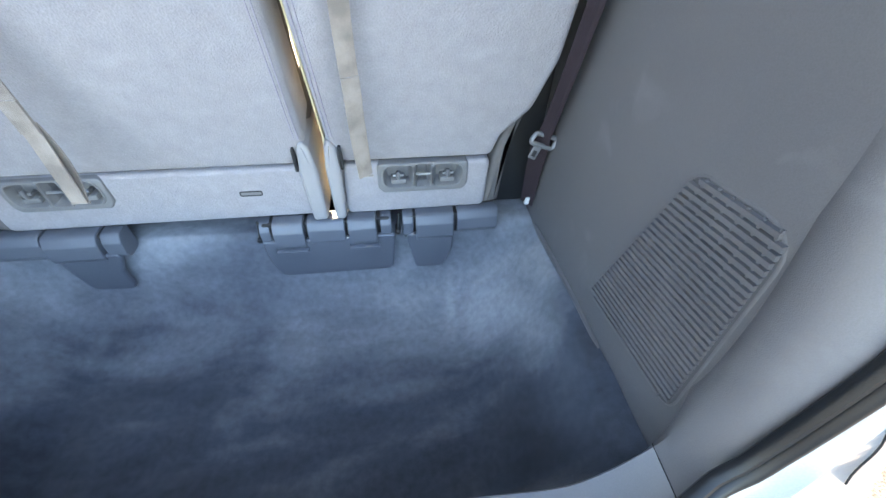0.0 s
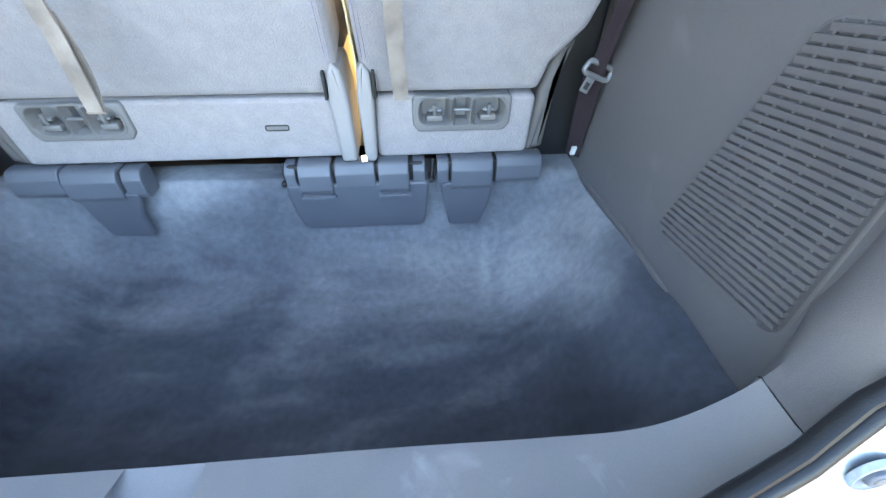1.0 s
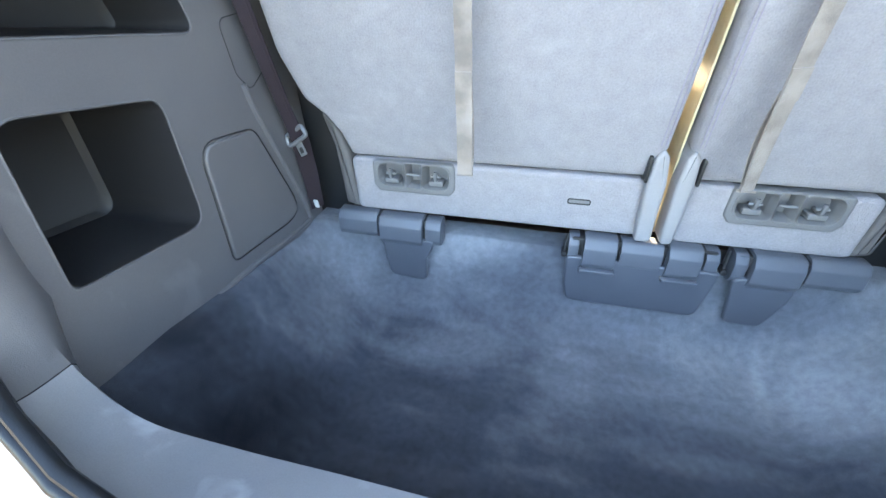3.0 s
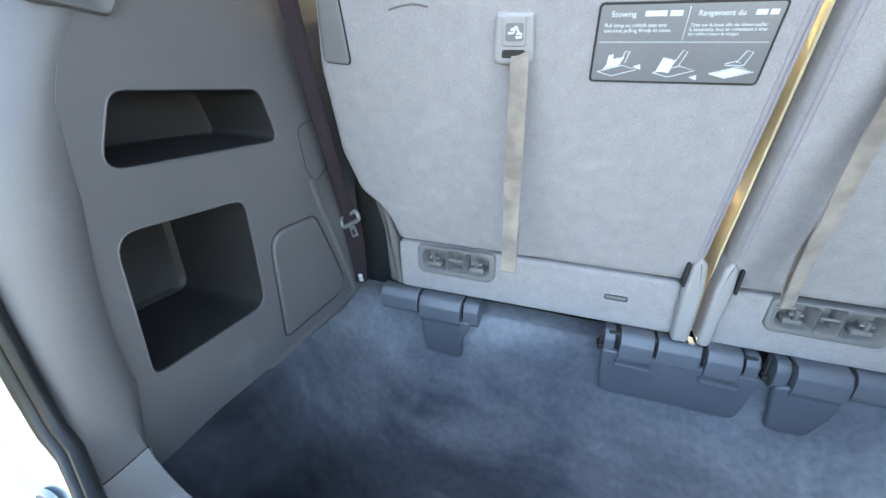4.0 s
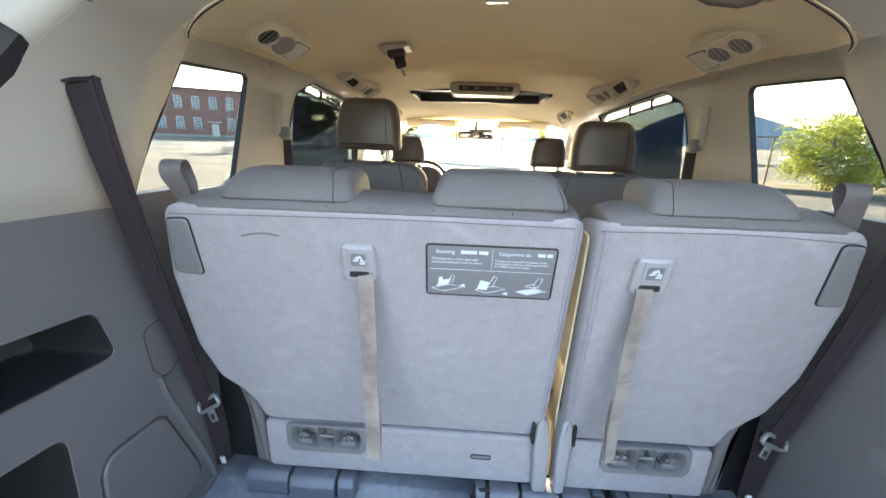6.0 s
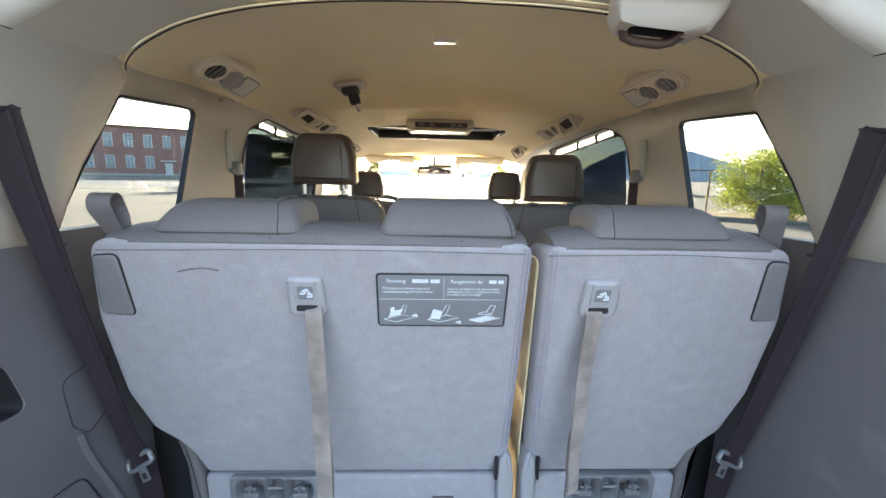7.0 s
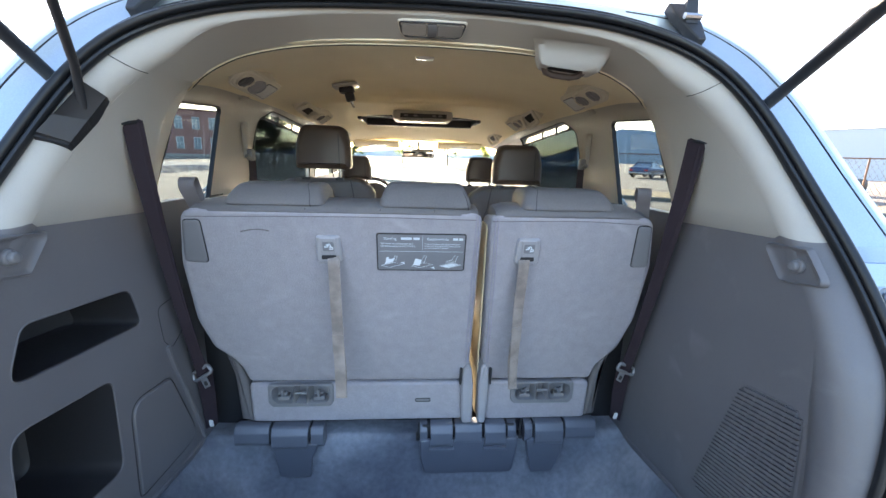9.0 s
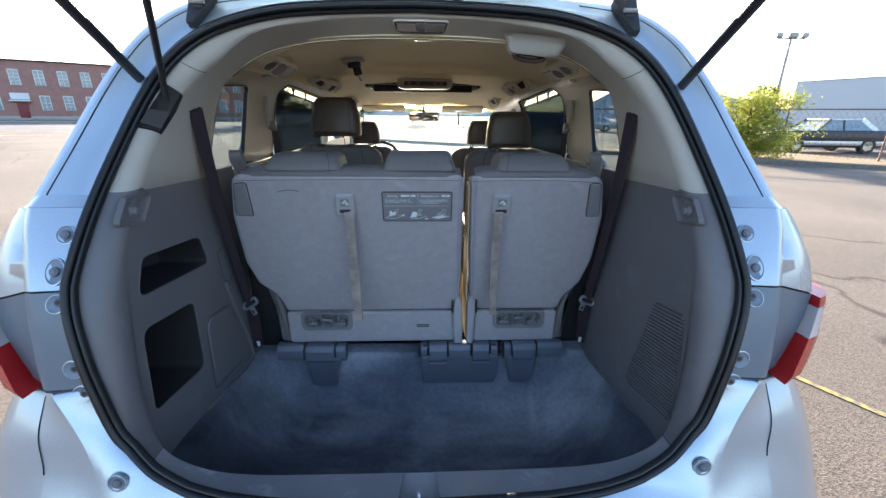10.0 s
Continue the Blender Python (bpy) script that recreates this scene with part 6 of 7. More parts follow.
for s in (-1, 1):
    grab_handle(s, 1.06, 0.595, 1.518)
    grab_handle(s, 2.12, 0.60, 1.455)
    hk = thing("coat_hook", (s * 0.735, 0.62, 1.505), "small beige coat hook", "coat hook", "coat hooks")
    b = bmesh.new()
    box(b, (-0.012, -0.035, -0.008), (0.012, 0.035, 0.006), 0.005, pose(s * 0.735, 0.62, 1.505, 0, s * 35, 0))
    under("hook_plate", b, M_BEIGE, hk)

dome = thing("dome_lamp", (0, -0.145, 1.58), "oblong tailgate lamp in the header", "dome lamp")
DF = ceiling_frame(Vector((0.006, -0.146, 1.587)), (0, 1, -0.40), (0, -0.40, -0.92))
b = bmesh.new()
puff(b, rounded([(-0.082, -0.029), (0.082, -0.029), (0.074, 0.029), (-0.074, 0.029)], [0.010, 0.010, 0.024, 0.024], 6), DF, -0.03, 0.004, 0.002)
bezel = under("bezel", b, M_PALE, dome, "pale oblong bezel")
b = bmesh.new()
sweep(b, [DF @ Vector((*p_, 0.0042)) for p_ in rounded([(-0.077, -0.024), (0.077, -0.024), (0.069, 0.024), (-0.069, 0.024)], [0.008, 0.008, 0.020, 0.020], 6)], circle(0.0022, 6), up=DF.to_3x3() @ Vector((0, 0, 1)), closed=True)
under("bezel_gap", b, M_BLACK, bezel)
for x0, x1 in ((-0.072, -0.012), (0.012, 0.072)):
    b = bmesh.new()
    puff(b, rounded([(x0, -0.020), (x1, -0.020), (x1, 0.019), (x0, 0.019)], 0.008), DF, 0.001, 0.0062, 0.002)
    under("lens", b, M_DIFFUSER, dome)
b = bmesh.new()
box(b, (-0.011, -0.020, 0.002), (0.011, 0.019, 0.0075), 0.002, DF)
under("switch", b, M_SEATPL, dome)
clip_ = thing("ceiling_clip", (0, 0.33, 1.625), "small pale oblong clip in the headliner", "ceiling clip")
b = bmesh.new()
puff(b, rounded([(-0.030, -0.011), (0.030, -0.011), (0.030, 0.011), (-0.030, 0.011)], 0.008), ceiling_frame(Vector((0, 0.33, 1.627)), (0, 1, 0), (0, 0, -1)), -0.01, 0.006, 0.003)
under("clip_frame", b, M_LENS, clip_)

# centre belt's retractor housing beside the opening
rh = thing("belt_housing", (0.36, -0.12, 1.54), "beige ceiling housing with a stowed centre belt tongue", "belt housing")
b = bmesh.new()
RF = ceiling_frame(Vector((0.345, -0.13, 1.558)), (0.10, 1, 0.10), (-0.12, -0.05, -1))
oo = [Vector(p) for p in rounded([(-0.085, -0.022), (0.105, -0.034), (0.090, 0.075), (-0.075, 0.075)], [0.02, 0.03, 0.03, 0.03], 6)]
mouth = rounded([(-0.044, 0.004), (0.050, 0.004), (0.048, 0.048), (-0.042, 0.048)], 0.012, 6)
rws = [[RF @ Vector((p.x, p.y, w * (1 - 0.8 * max(0.0, min(1.0, -p.y / 0.03))))) for p in inset(oo, d)] for d, w in ((-0.02, -0.02), (0.0, 0.004), (0.010, 0.026), (0.016, 0.036), (0.022, 0.040))]
grid(b, rws + [[RF @ Vector((*p, w)) for p in mouth] for w in (0.041, 0.036)], close=True)
under("housing", b, M_BEIGE, rh)
b = bmesh.new()
grid(b, [[RF @ Vector((*p, w)) for p in mouth] for w in (0.036, 0.004)] + [[RF @ Vector((p[0] * 0.05, 0.02 + (p[1] - 0.02) * 0.05, 0.003)) for p in mouth]], close=True)
under("belt_mouth", b, M_BLACK, rh)
b = bmesh.new()
sweep(b, [RF @ Vector((-0.050, 0.030, 0.034)), RF @ Vector((-0.040, 0.044, 0.044)), RF @ Vector((-0.02, 0.049, 0.047)), RF @ Vector((0.025, 0.049, 0.047)), RF @ Vector((0.044, 0.043, 0.042)), RF @ Vector((0.054, 0.030, 0.034))], circle(0.009, 10, 0.008), up=(0, 0, 1))
under("belt_tongue", b, M_LEATHER_DK, rh)

# stowed belt buckle hanging from the headliner
hb = thing("hanging_buckle", (-0.345, 0.80, 1.60), "black stowed belt buckle hanging from a beige plate", "belt buckle")
HF = ceiling_frame(Vector((-0.345, 0.78, 1.594)), (0, 1, 0), (0.15, 0, -1))
b = bmesh.new()
puff(b, rounded([(-0.055, -0.05), (0.055, -0.05), (0.055, 0.05), (-0.055, 0.05)], 0.01), HF, -0.006, 0.006, 0.003)
under("plate", b, M_BEIGE, hb)
b = bmesh.new()
box(b, (-0.032, -0.03, 0.004), (0.032, 0.03, 0.030), 0.008, HF)
box(b, (-0.020, -0.012, 0.025), (0.020, 0.014, 0.070), 0.006, HF @ pose(0.004, 0, 0, 12, 8, 0))
under("buckle", b, M_BLACK, hb)
b = bmesh.new()
sweep(b, [HF @ Vector((0.010, 0.0, 0.06)), HF @ Vector((0.020, 0.004, 0.095))], circle(0.006, 8), up=(1, 0, 0))
under("tongue", b, M_METAL, hb)

# overhead screen housing, roof hatch, visors, mirror
oh = thing("overhead_screen", (0.02, 1.55, 1.56), "beige folded overhead screen with dark controls", "overhead screen")
b = bmesh.new()
box(b, (-0.175, 1.45, 1.515), (0.205, 1.74, 1.575), 0.022)
under("housing", b, M_BEIGE, oh)
b = bmesh.new()
box(b, (-0.125, 1.446, 1.527), (0.165, 1.46, 1.553), 0.004)
under("control_strip", b, M_BLACK, oh)
for x in (-0.09, -0.03, 0.085, 0.125):
    b = bmesh.new()
    box(b, (x - 0.012, 1.442, 1.535), (x + 0.012, 1.452, 1.546), 0.002)
    under("key", b, M_SEATPL, oh)
b = bmesh.new()
box(b, (-0.13, 1.448, 1.505), (0.16, 1.60, 1.517), 0.004)
under("screen_edge", b, M_LENS, oh)
hatch = thing("sunroof", (0, 2.0, 1.52), "dark open roof hatch with its blind half drawn", "sunroof")
b = bmesh.new()
for lo, hi in (((-0.42, 1.69, 1.528), (-0.395, 2.05, 1.58)), ((0.395, 1.69, 1.528), (0.42, 2.05, 1.58)), ((-0.42, 1.69, 1.550), (0.42, 1.705, 1.60)), ((-0.42, 2.03, 1.515), (0.42, 2.06, 1.60))):
    box(b, lo, hi, 0.004)
under("hatch_frame", b, M_BLACK, hatch)
b = bmesh.new()
box(b, (-0.40, 1.70, 1.566), (0.40, 2.025, 1.572), 0.002)
under("blind", b, M_BLACK, hatch)
for s in (-1, 1):
    vz = thing("sun_visor", (s * 0.38, 2.55, 1.41), "beige folded sun visor", "sun visor", "sun visors")
    b = bmesh.new()
    box(b, (-0.20, -0.075, -0.010), (0.20, 0.075, 0.010), 0.009, pose(s * 0.37, 2.56, 1.392, -18, 0, 0))
    under("visor_board", b, M_HEAD, vz)
    b = bmesh.new()
    box(b, (-0.07, -0.02, -0.013), (0.07, 0.02, -0.008), 0.002, pose(s * 0.37, 2.56, 1.392, -18, 0, 0))
    under("vanity_cover", b, M_LENS, vz)
mir = thing("rear_view_mirror", (0.0, 2.86, 1.35), "black rear-view mirror on the windscreen", "mirror")
b = bmesh.new()
MF = pose(0, 2.83, 1.322, 0, 0, -8)
box(b, (-0.155, 0.0, -0.044), (0.155, 0.036, 0.044), 0.022, MF)
under("shell", b, M_BLACK, mir)
b = bmesh.new()
puff(b, rounded([(-0.145, -0.035), (0.145, -0.035), (0.145, 0.036), (-0.145, 0.036)], 0.02), MF @ frame_at((0, 0, 0), (1, 0, 0), (0, 0, 1), (0, -1, 0)), 0, 0.002, 0.001)
under("mirror_glass", b, M_MIRROR, mir)
b = bmesh.new()
sweep(b, [(0, 2.86, 1.35), (0, 2.82, 1.40), (0, 2.72, 1.42)], circle(0.012, 8), up=(1, 0, 0))
under("stalk", b, M_BLACK, mir)

# ---- tailgate, struts, hinges, latch ----
TF = frame_at((0, -0.17, 1.715), (1, 0, 0), Vector((0, -0.90, 0.44)).normalized(), Vector((0, 0.44, 0.90)).normalized())
b = bmesh.new()
puff(b, rounded([(-0.60, 0.0), (0.60, 0.0), (0.76, 0.35), (0.80, 0.62), (0.76, 1.10), (-0.76, 1.10), (-0.80, 0.62), (-0.76, 0.35)], [0.06] * 8), TF, 0.0, 0.09, 0.04)
tg = under("tailgate", b, M_PAINT, van, "raised silver-blue tailgate")
c = bmesh.new()
puff(c, rounded([(-0.55, 0.09), (0.55, 0.09), (0.66, 0.48), (-0.66, 0.48)], 0.05), TF, -0.1, 0.2, 0.001, 1)
cut(tg, [c])
b = bmesh.new()
puff(b, rounded([(-0.56, 0.08), (0.56, 0.08), (0.67, 0.49), (-0.67, 0.49)], 0.05), TF, 0.06, 0.066, 0.001, 1)
under("gate_glass", b, M_GLASS, tg).visible_shadow = False
b = bmesh.new()
puff(b, rounded([(-0.68, 0.52), (0.68, 0.52), (0.66, 1.04), (-0.66, 1.04)], 0.05), TF, 0.004, -0.03, 0.015)
under("gate_lining", b, M_TRIM, tg, "dark inner lining")
b = bmesh.new()
puff(b, rounded([(-0.56, 0.0), (0.56, 0.0), (0.57, 0.07), (-0.57, 0.07)], 0.02), TF, 0.004, -0.018, 0.008)
under("gate_header", b, M_TRIM, tg, "dark strip along the hinge edge")
for s in (-1, 1):
    a = Vector((s * 0.717, -0.325, 1.424))
    d = Vector((-s * 0.033, -0.30, 0.172)).normalized()
    b = bmesh.new()
    sweep(b, [a - d * 0.012, a + d * 0.40], circle(0.012, 12), up=(1, 0, 0))
    gs = under("gas_strut", b, M_BLACK, van, "black gas strut")
    b = bmesh.new()
    sweep(b, [a + d * 0.40, a + d * 0.66], circle(0.0055, 10), up=(1, 0, 0))
    under("rod", b, M_METAL, gs)
    b = bmesh.new()
    disc(b, frame_at(a + Vector((0, 0.01, -0.004)), (1, 0, 0), (0, 0.4, 0.9), (0, -0.9, 0.4)), 0.012, -0.012, 0.010, 0.005, 14)
    under("ball_joint", b, M_BLACK, gs)
    b = bmesh.new()
    HFm = frame_at((s * 0.600, -0.188, 1.612), (1, 0, 0), (0, 0.6, 0.8), (0, -0.8, 0.6))
    puff(b, rounded([(0.004, -0.06), (0.024, -0.06), (0.034, 0.06), (-0.038, 0.06), (-0.030, 0.02)] if s > 0 else [(-0.024, -0.06), (-0.004, -0.06), (0.030, 0.02), (0.038, 0.06), (-0.034, 0.06)], 0.006), HFm, -0.01, 0.012, 0.004)
    sweep(b, [HFm @ Vector((0, -0.01, 0.01)), HFm @ Vector((0, 0.04, 0.035)), HFm @ Vector((0, 0.10, 0.045))], band(0.028, 0.008), up=(0, -0.8, 0.6))
    hg = under("tailgate_hinge", b, M_BLACK, van, "black tailgate hinge")
    b = bmesh.new()
    sweep(b, [HFm @ Vector((-0.02, 0.0, 0.022)), HFm @ Vector((0.02, 0.0, 0.022))], circle(0.007, 8), up=(0, 0, 1))
    under("pin", b, M_METAL, hg)
# powered arm and its pocket on the left
b = bmesh.new()
sweep(b, [(-0.639, -0.360, 1.342), (-0.632, -0.372, 1.385), (-0.618, -0.392, 1.431), (-0.555, -0.50, 1.505), (-0.441, -0.70, 1.641)], circle(0.0075, 10), up=(0, 1, 0))
arm = under("lift_arm", b, M_BLACK, van, "thin black powered lift arm")
# A proud black plate stands in for the shade of the open pocket.
b = bmesh.new()
PKF = [Vector(q) for q in ((-0.635, -0.350, 1.399), (-0.617, -0.322, 1.377), (-0.654, -0.383, 1.284), (-0.682, -0.416, 1.299))]
mid_ = sum(PKF, Vector()) / 4
nrm_ = Vector((0.35, -0.75, 0.45)).normalized()
rws = [[p + nrm_ * w + (p - mid_) * g for p in PKF] for w, g in ((-0.02, 0.0), (0.019, 0.0), (0.0215, -0.02), (0.0205, -0.05), (0.0185, -0.09))]
vs = grid(b, rws, close=True)
b.faces.new(vs[-1])
under("pocket", b, M_BLACK, arm, "black plate standing in for the pocket's shade")
b = bmesh.new()
rws = [[p + nrm_ * w for p in (lerp(PKF[0], PKF[3], 0.62), lerp(PKF[1], PKF[2], 0.50), lerp(PKF[1], PKF[2], 0.93), lerp(PKF[0], PKF[3], 0.93))] for w in (-0.01, 0.0225)]
vs = grid(b, rws, close=True)
b.faces.new(vs[-1])
under("pocket_cover", b, M_TRIM_DEEP, arm, "slate block inside the pocket")
# wiring boot over the header
b = bmesh.new()
pts = spline([(0.10, -0.165, 1.655), (0.16, -0.20, 1.668), (0.24, -0.22, 1.675), (0.32, -0.25, 1.70), (0.36, -0.28, 1.73)], 8)
sweep(b, pts, circle(0.013, 10), up=(0, 0, 1), scale=[1.0 if i % 2 else 0.8 for i in range(len(pts))])
under("wiring_boot", b, M_RUBBER, van, "black corrugated wiring boot")
# striker in the sill's recess
b = bmesh.new()
box(b, (-0.022, -0.782, 0.455), (0.022, -0.752, 0.478), 0.004)
latch = under("sill_latch", b, M_TRIM, van, "dark striker base in the sill recess")
b = bmesh.new()
sweep(b, spline([(0.0, -0.784, 0.468), (0.0, -0.784, 0.498), (0.0, -0.774, 0.510), (0.0, -0.764, 0.504), (0.0, -0.762, 0.468)], 4), circle(0.0045, 8), up=(1, 0, 0))
under("striker", b, M_METAL, latch)

# ---- surroundings ----


def tarmac():
    m = bpy.data.materials.new("worn tarmac")
    m.use_nodes = True
    nt = m.node_tree
    bs = nt.nodes["Principled BSDF"]
    bs.inputs["Roughness"].default_value = 0.92
    co = nt.nodes.new("ShaderNodeTexCoord")
    chips, patch, crack = nt.nodes.new("ShaderNodeTexVoronoi"), nt.nodes.new("ShaderNodeTexNoise"), nt.nodes.new("ShaderNodeTexVoronoi")
    chips.inputs["Scale"].default_value = 130
    patch.inputs["Scale"].default_value, patch.inputs["Detail"].default_value = 0.35, 8
    crack.feature = "DISTANCE_TO_EDGE"
    crack.inputs["Scale"].default_value = 0.22
    warp = nt.nodes.new("ShaderNodeTexNoise")
    warp.inputs["Scale"].default_value, warp.inputs["Detail"].default_value = 1.2, 5
    add = nt.nodes.new("ShaderNodeMixRGB")
    add.blend_type, add.inputs[0].default_value = "ADD", 0.6
    for n in (chips, patch, warp):
        nt.links.new(co.outputs["Object"], n.inputs["Vector"])
    nt.links.new(co.outputs["Object"], add.inputs[1])
    nt.links.new(warp.outputs["Color"], add.inputs[2])
    nt.links.new(add.outputs[0], crack.inputs["Vector"])
    ramp = nt.nodes.new("ShaderNodeValToRGB")
    e = ramp.color_ramp.elements
    e[0].color, e[1].color = (0.075, 0.062, 0.050, 1), (0.225, 0.185, 0.145, 1)
    nt.links.new(chips.outputs["Color"], ramp.inputs[0])
    tone = nt.nodes.new("ShaderNodeMixRGB")
    tone.blend_type, tone.inputs[0].default_value = "OVERLAY", 0.6
    nt.links.new(ramp.outputs[0], tone.inputs[1])
    nt.links.new(patch.outputs[0], tone.inputs[2])
    line = nt.nodes.new("ShaderNodeValToRGB")
    line.color_ramp.elements[0].position, line.color_ramp.elements[1].position = 0.0, 0.006
    line.color_ramp.elements[0].color = (0.35, 0.33, 0.3, 1)
    nt.links.new(crack.outputs["Distance"], line.inputs[0])
    mul = nt.nodes.new("ShaderNodeMixRGB")
    mul.blend_type, mul.inputs[0].default_value = "MULTIPLY", 1.0
    nt.links.new(tone.outputs[0], mul.inputs[1])
    nt.links.new(line.outputs[0], mul.inputs[2])
    nt.links.new(mul.outputs[0], bs.inputs["Base Color"])
    bp = nt.nodes.new("ShaderNodeBump")
    bp.inputs["Strength"].default_value, bp.inputs["Distance"].default_value = 0.4, 0.004
    nt.links.new(chips.outputs["Distance"], bp.inputs["Height"])
    nt.links.new(bp.outputs[0], bs.inputs["Normal"])
    return m


M_TARMAC = tarmac()
M_BRICK = material("red brickwork", (0.40, 0.215, 0.175), 0.9, dark=(0.30, 0.155, 0.125), scale=1.5, bump=0.5, bump_scale=40)
M_STONE = material("pale concrete", (0.42, 0.40, 0.36), 0.9, bump=0.4, bump_scale=60)
M_ROOF = material("dark roofing", (0.07, 0.065, 0.06), 0.9)
M_SASH = material("white painted sash", (0.75, 0.75, 0.73), 0.5)
M_PANE = material("window pane", (0.30, 0.38, 0.42), 0.08, dark=(0.16, 0.21, 0.24), coat=0.5)
M_DOOR = material("dark red door", (0.22, 0.03, 0.035), 0.5)
M_SHED = material("pale metal cladding", (0.50, 0.54, 0.57), 0.7, dark=(0.46, 0.50, 0.53))
M_KERB = material("weathered kerb", (0.20, 0.18, 0.15), 0.9, dark=(0.12, 0.11, 0.09), bump=0.4, bump_scale=60)
M_ROAD = material("smooth grey asphalt", (0.13, 0.135, 0.145), 0.9, dark=(0.10, 0.104, 0.112), scale=0.5)
M_GRASS = material("dry verge grass", (0.30, 0.20, 0.11), 0.95, dark=(0.20, 0.15, 0.07), bump=0.8, bump_scale=60)


def leaf(name, color, dark):
    """Thin leaf: light falls through as well as on it."""
    m = material(name, color, 0.6, dark=dark, scale=2.5)
    nt = m.node_tree
    bs, out = nt.nodes["Principled BSDF"], nt.nodes["Material Output"]
    tl, ad = nt.nodes.new("ShaderNodeBsdfTranslucent"), nt.nodes.new("ShaderNodeMixShader")
    nt.links.new(bs.inputs["Base Color"].links[0].from_socket, tl.inputs[0])
    ad.inputs[0].default_value = 0.5
    nt.links.new(bs.outputs[0], ad.inputs[1])
    nt.links.new(tl.outputs[0], ad.inputs[2])
    nt.links.new(ad.outputs[0], out.inputs[0])
    return m


M_LEAF = leaf("yellow-green leaves", (0.44, 0.44, 0.07), (0.17, 0.23, 0.04))
M_LEAF_DK = leaf("dark green leaves", (0.07, 0.11, 0.03), (0.035, 0.06, 0.02))
M_BARK = material("bark", (0.10, 0.075, 0.05), 0.9, bump=0.6, bump_scale=60)
# Distance haze is put into the hills' pale colour.
M_HILL = material("far hill with painted haze", (0.36, 0.39, 0.40), 1.0, dark=(0.31, 0.34, 0.35), scale=0.05)
M_GALV = material("galvanised steel", (0.40, 0.38, 0.35), 0.5, 0.6)
M_RUST = material("rusty rail", (0.22, 0.12, 0.07), 0.8)
M_YELLOW = material("faded yellow line", (0.50, 0.38, 0.10), 0.9, dark=(0.19, 0.165, 0.13), scale=26, mix=0.16)

bm = bmesh.new()
grid(bm, [[(x, y, GZ) for x in (-900, -60, -10, 10, 60, 900)] for y in (-900, -60, -10, 10, 60, 900)])
tagged(part("ground", bm, M_TARMAC, smooth=0), "worn sandy tarmac of a large car park", "ground", kind="structure")
bm = bmesh.new()
sweep(bm, [(1.55, 1.45, GZ + 0.003), (2.19, 0.34, GZ + 0.003), (2.33, 0.09, GZ + 0.003), (2.9, -0.90, GZ + 0.003), (4.6, -3.9, GZ + 0.003)], band(0.038, 0.004), up=(0, 0, 1))
tagged(part("painted_line", bm, M_YELLOW, smooth=0), "worn yellow painted line on the tarmac", "painted line", kind="structure")
bm = bmesh.new()
grid(bm, [[(x, 32.5 + 0.02 * x, GZ + 0.006), (x, 47.5 + 0.02 * x, GZ + 0.006)] for x in (-120, -70, -40, -12)])
tagged(part("road", bm, M_ROAD, smooth=0), "smooth grey road before the brick building", "road", kind="structure")
bm = bmesh.new()
for y, x0, x1 in ((24, -26, -12), (30, -30, -14)):
    sweep(bm, [(x0, y, GZ + 0.003), (x1, y + 1.2, GZ + 0.003)], band(0.10, 0.004), up=(0, 0, 1))
tagged(part("bay_line", bm, M_SASH, smooth=0), "faded white bay lines", "painted line", kind="structure")


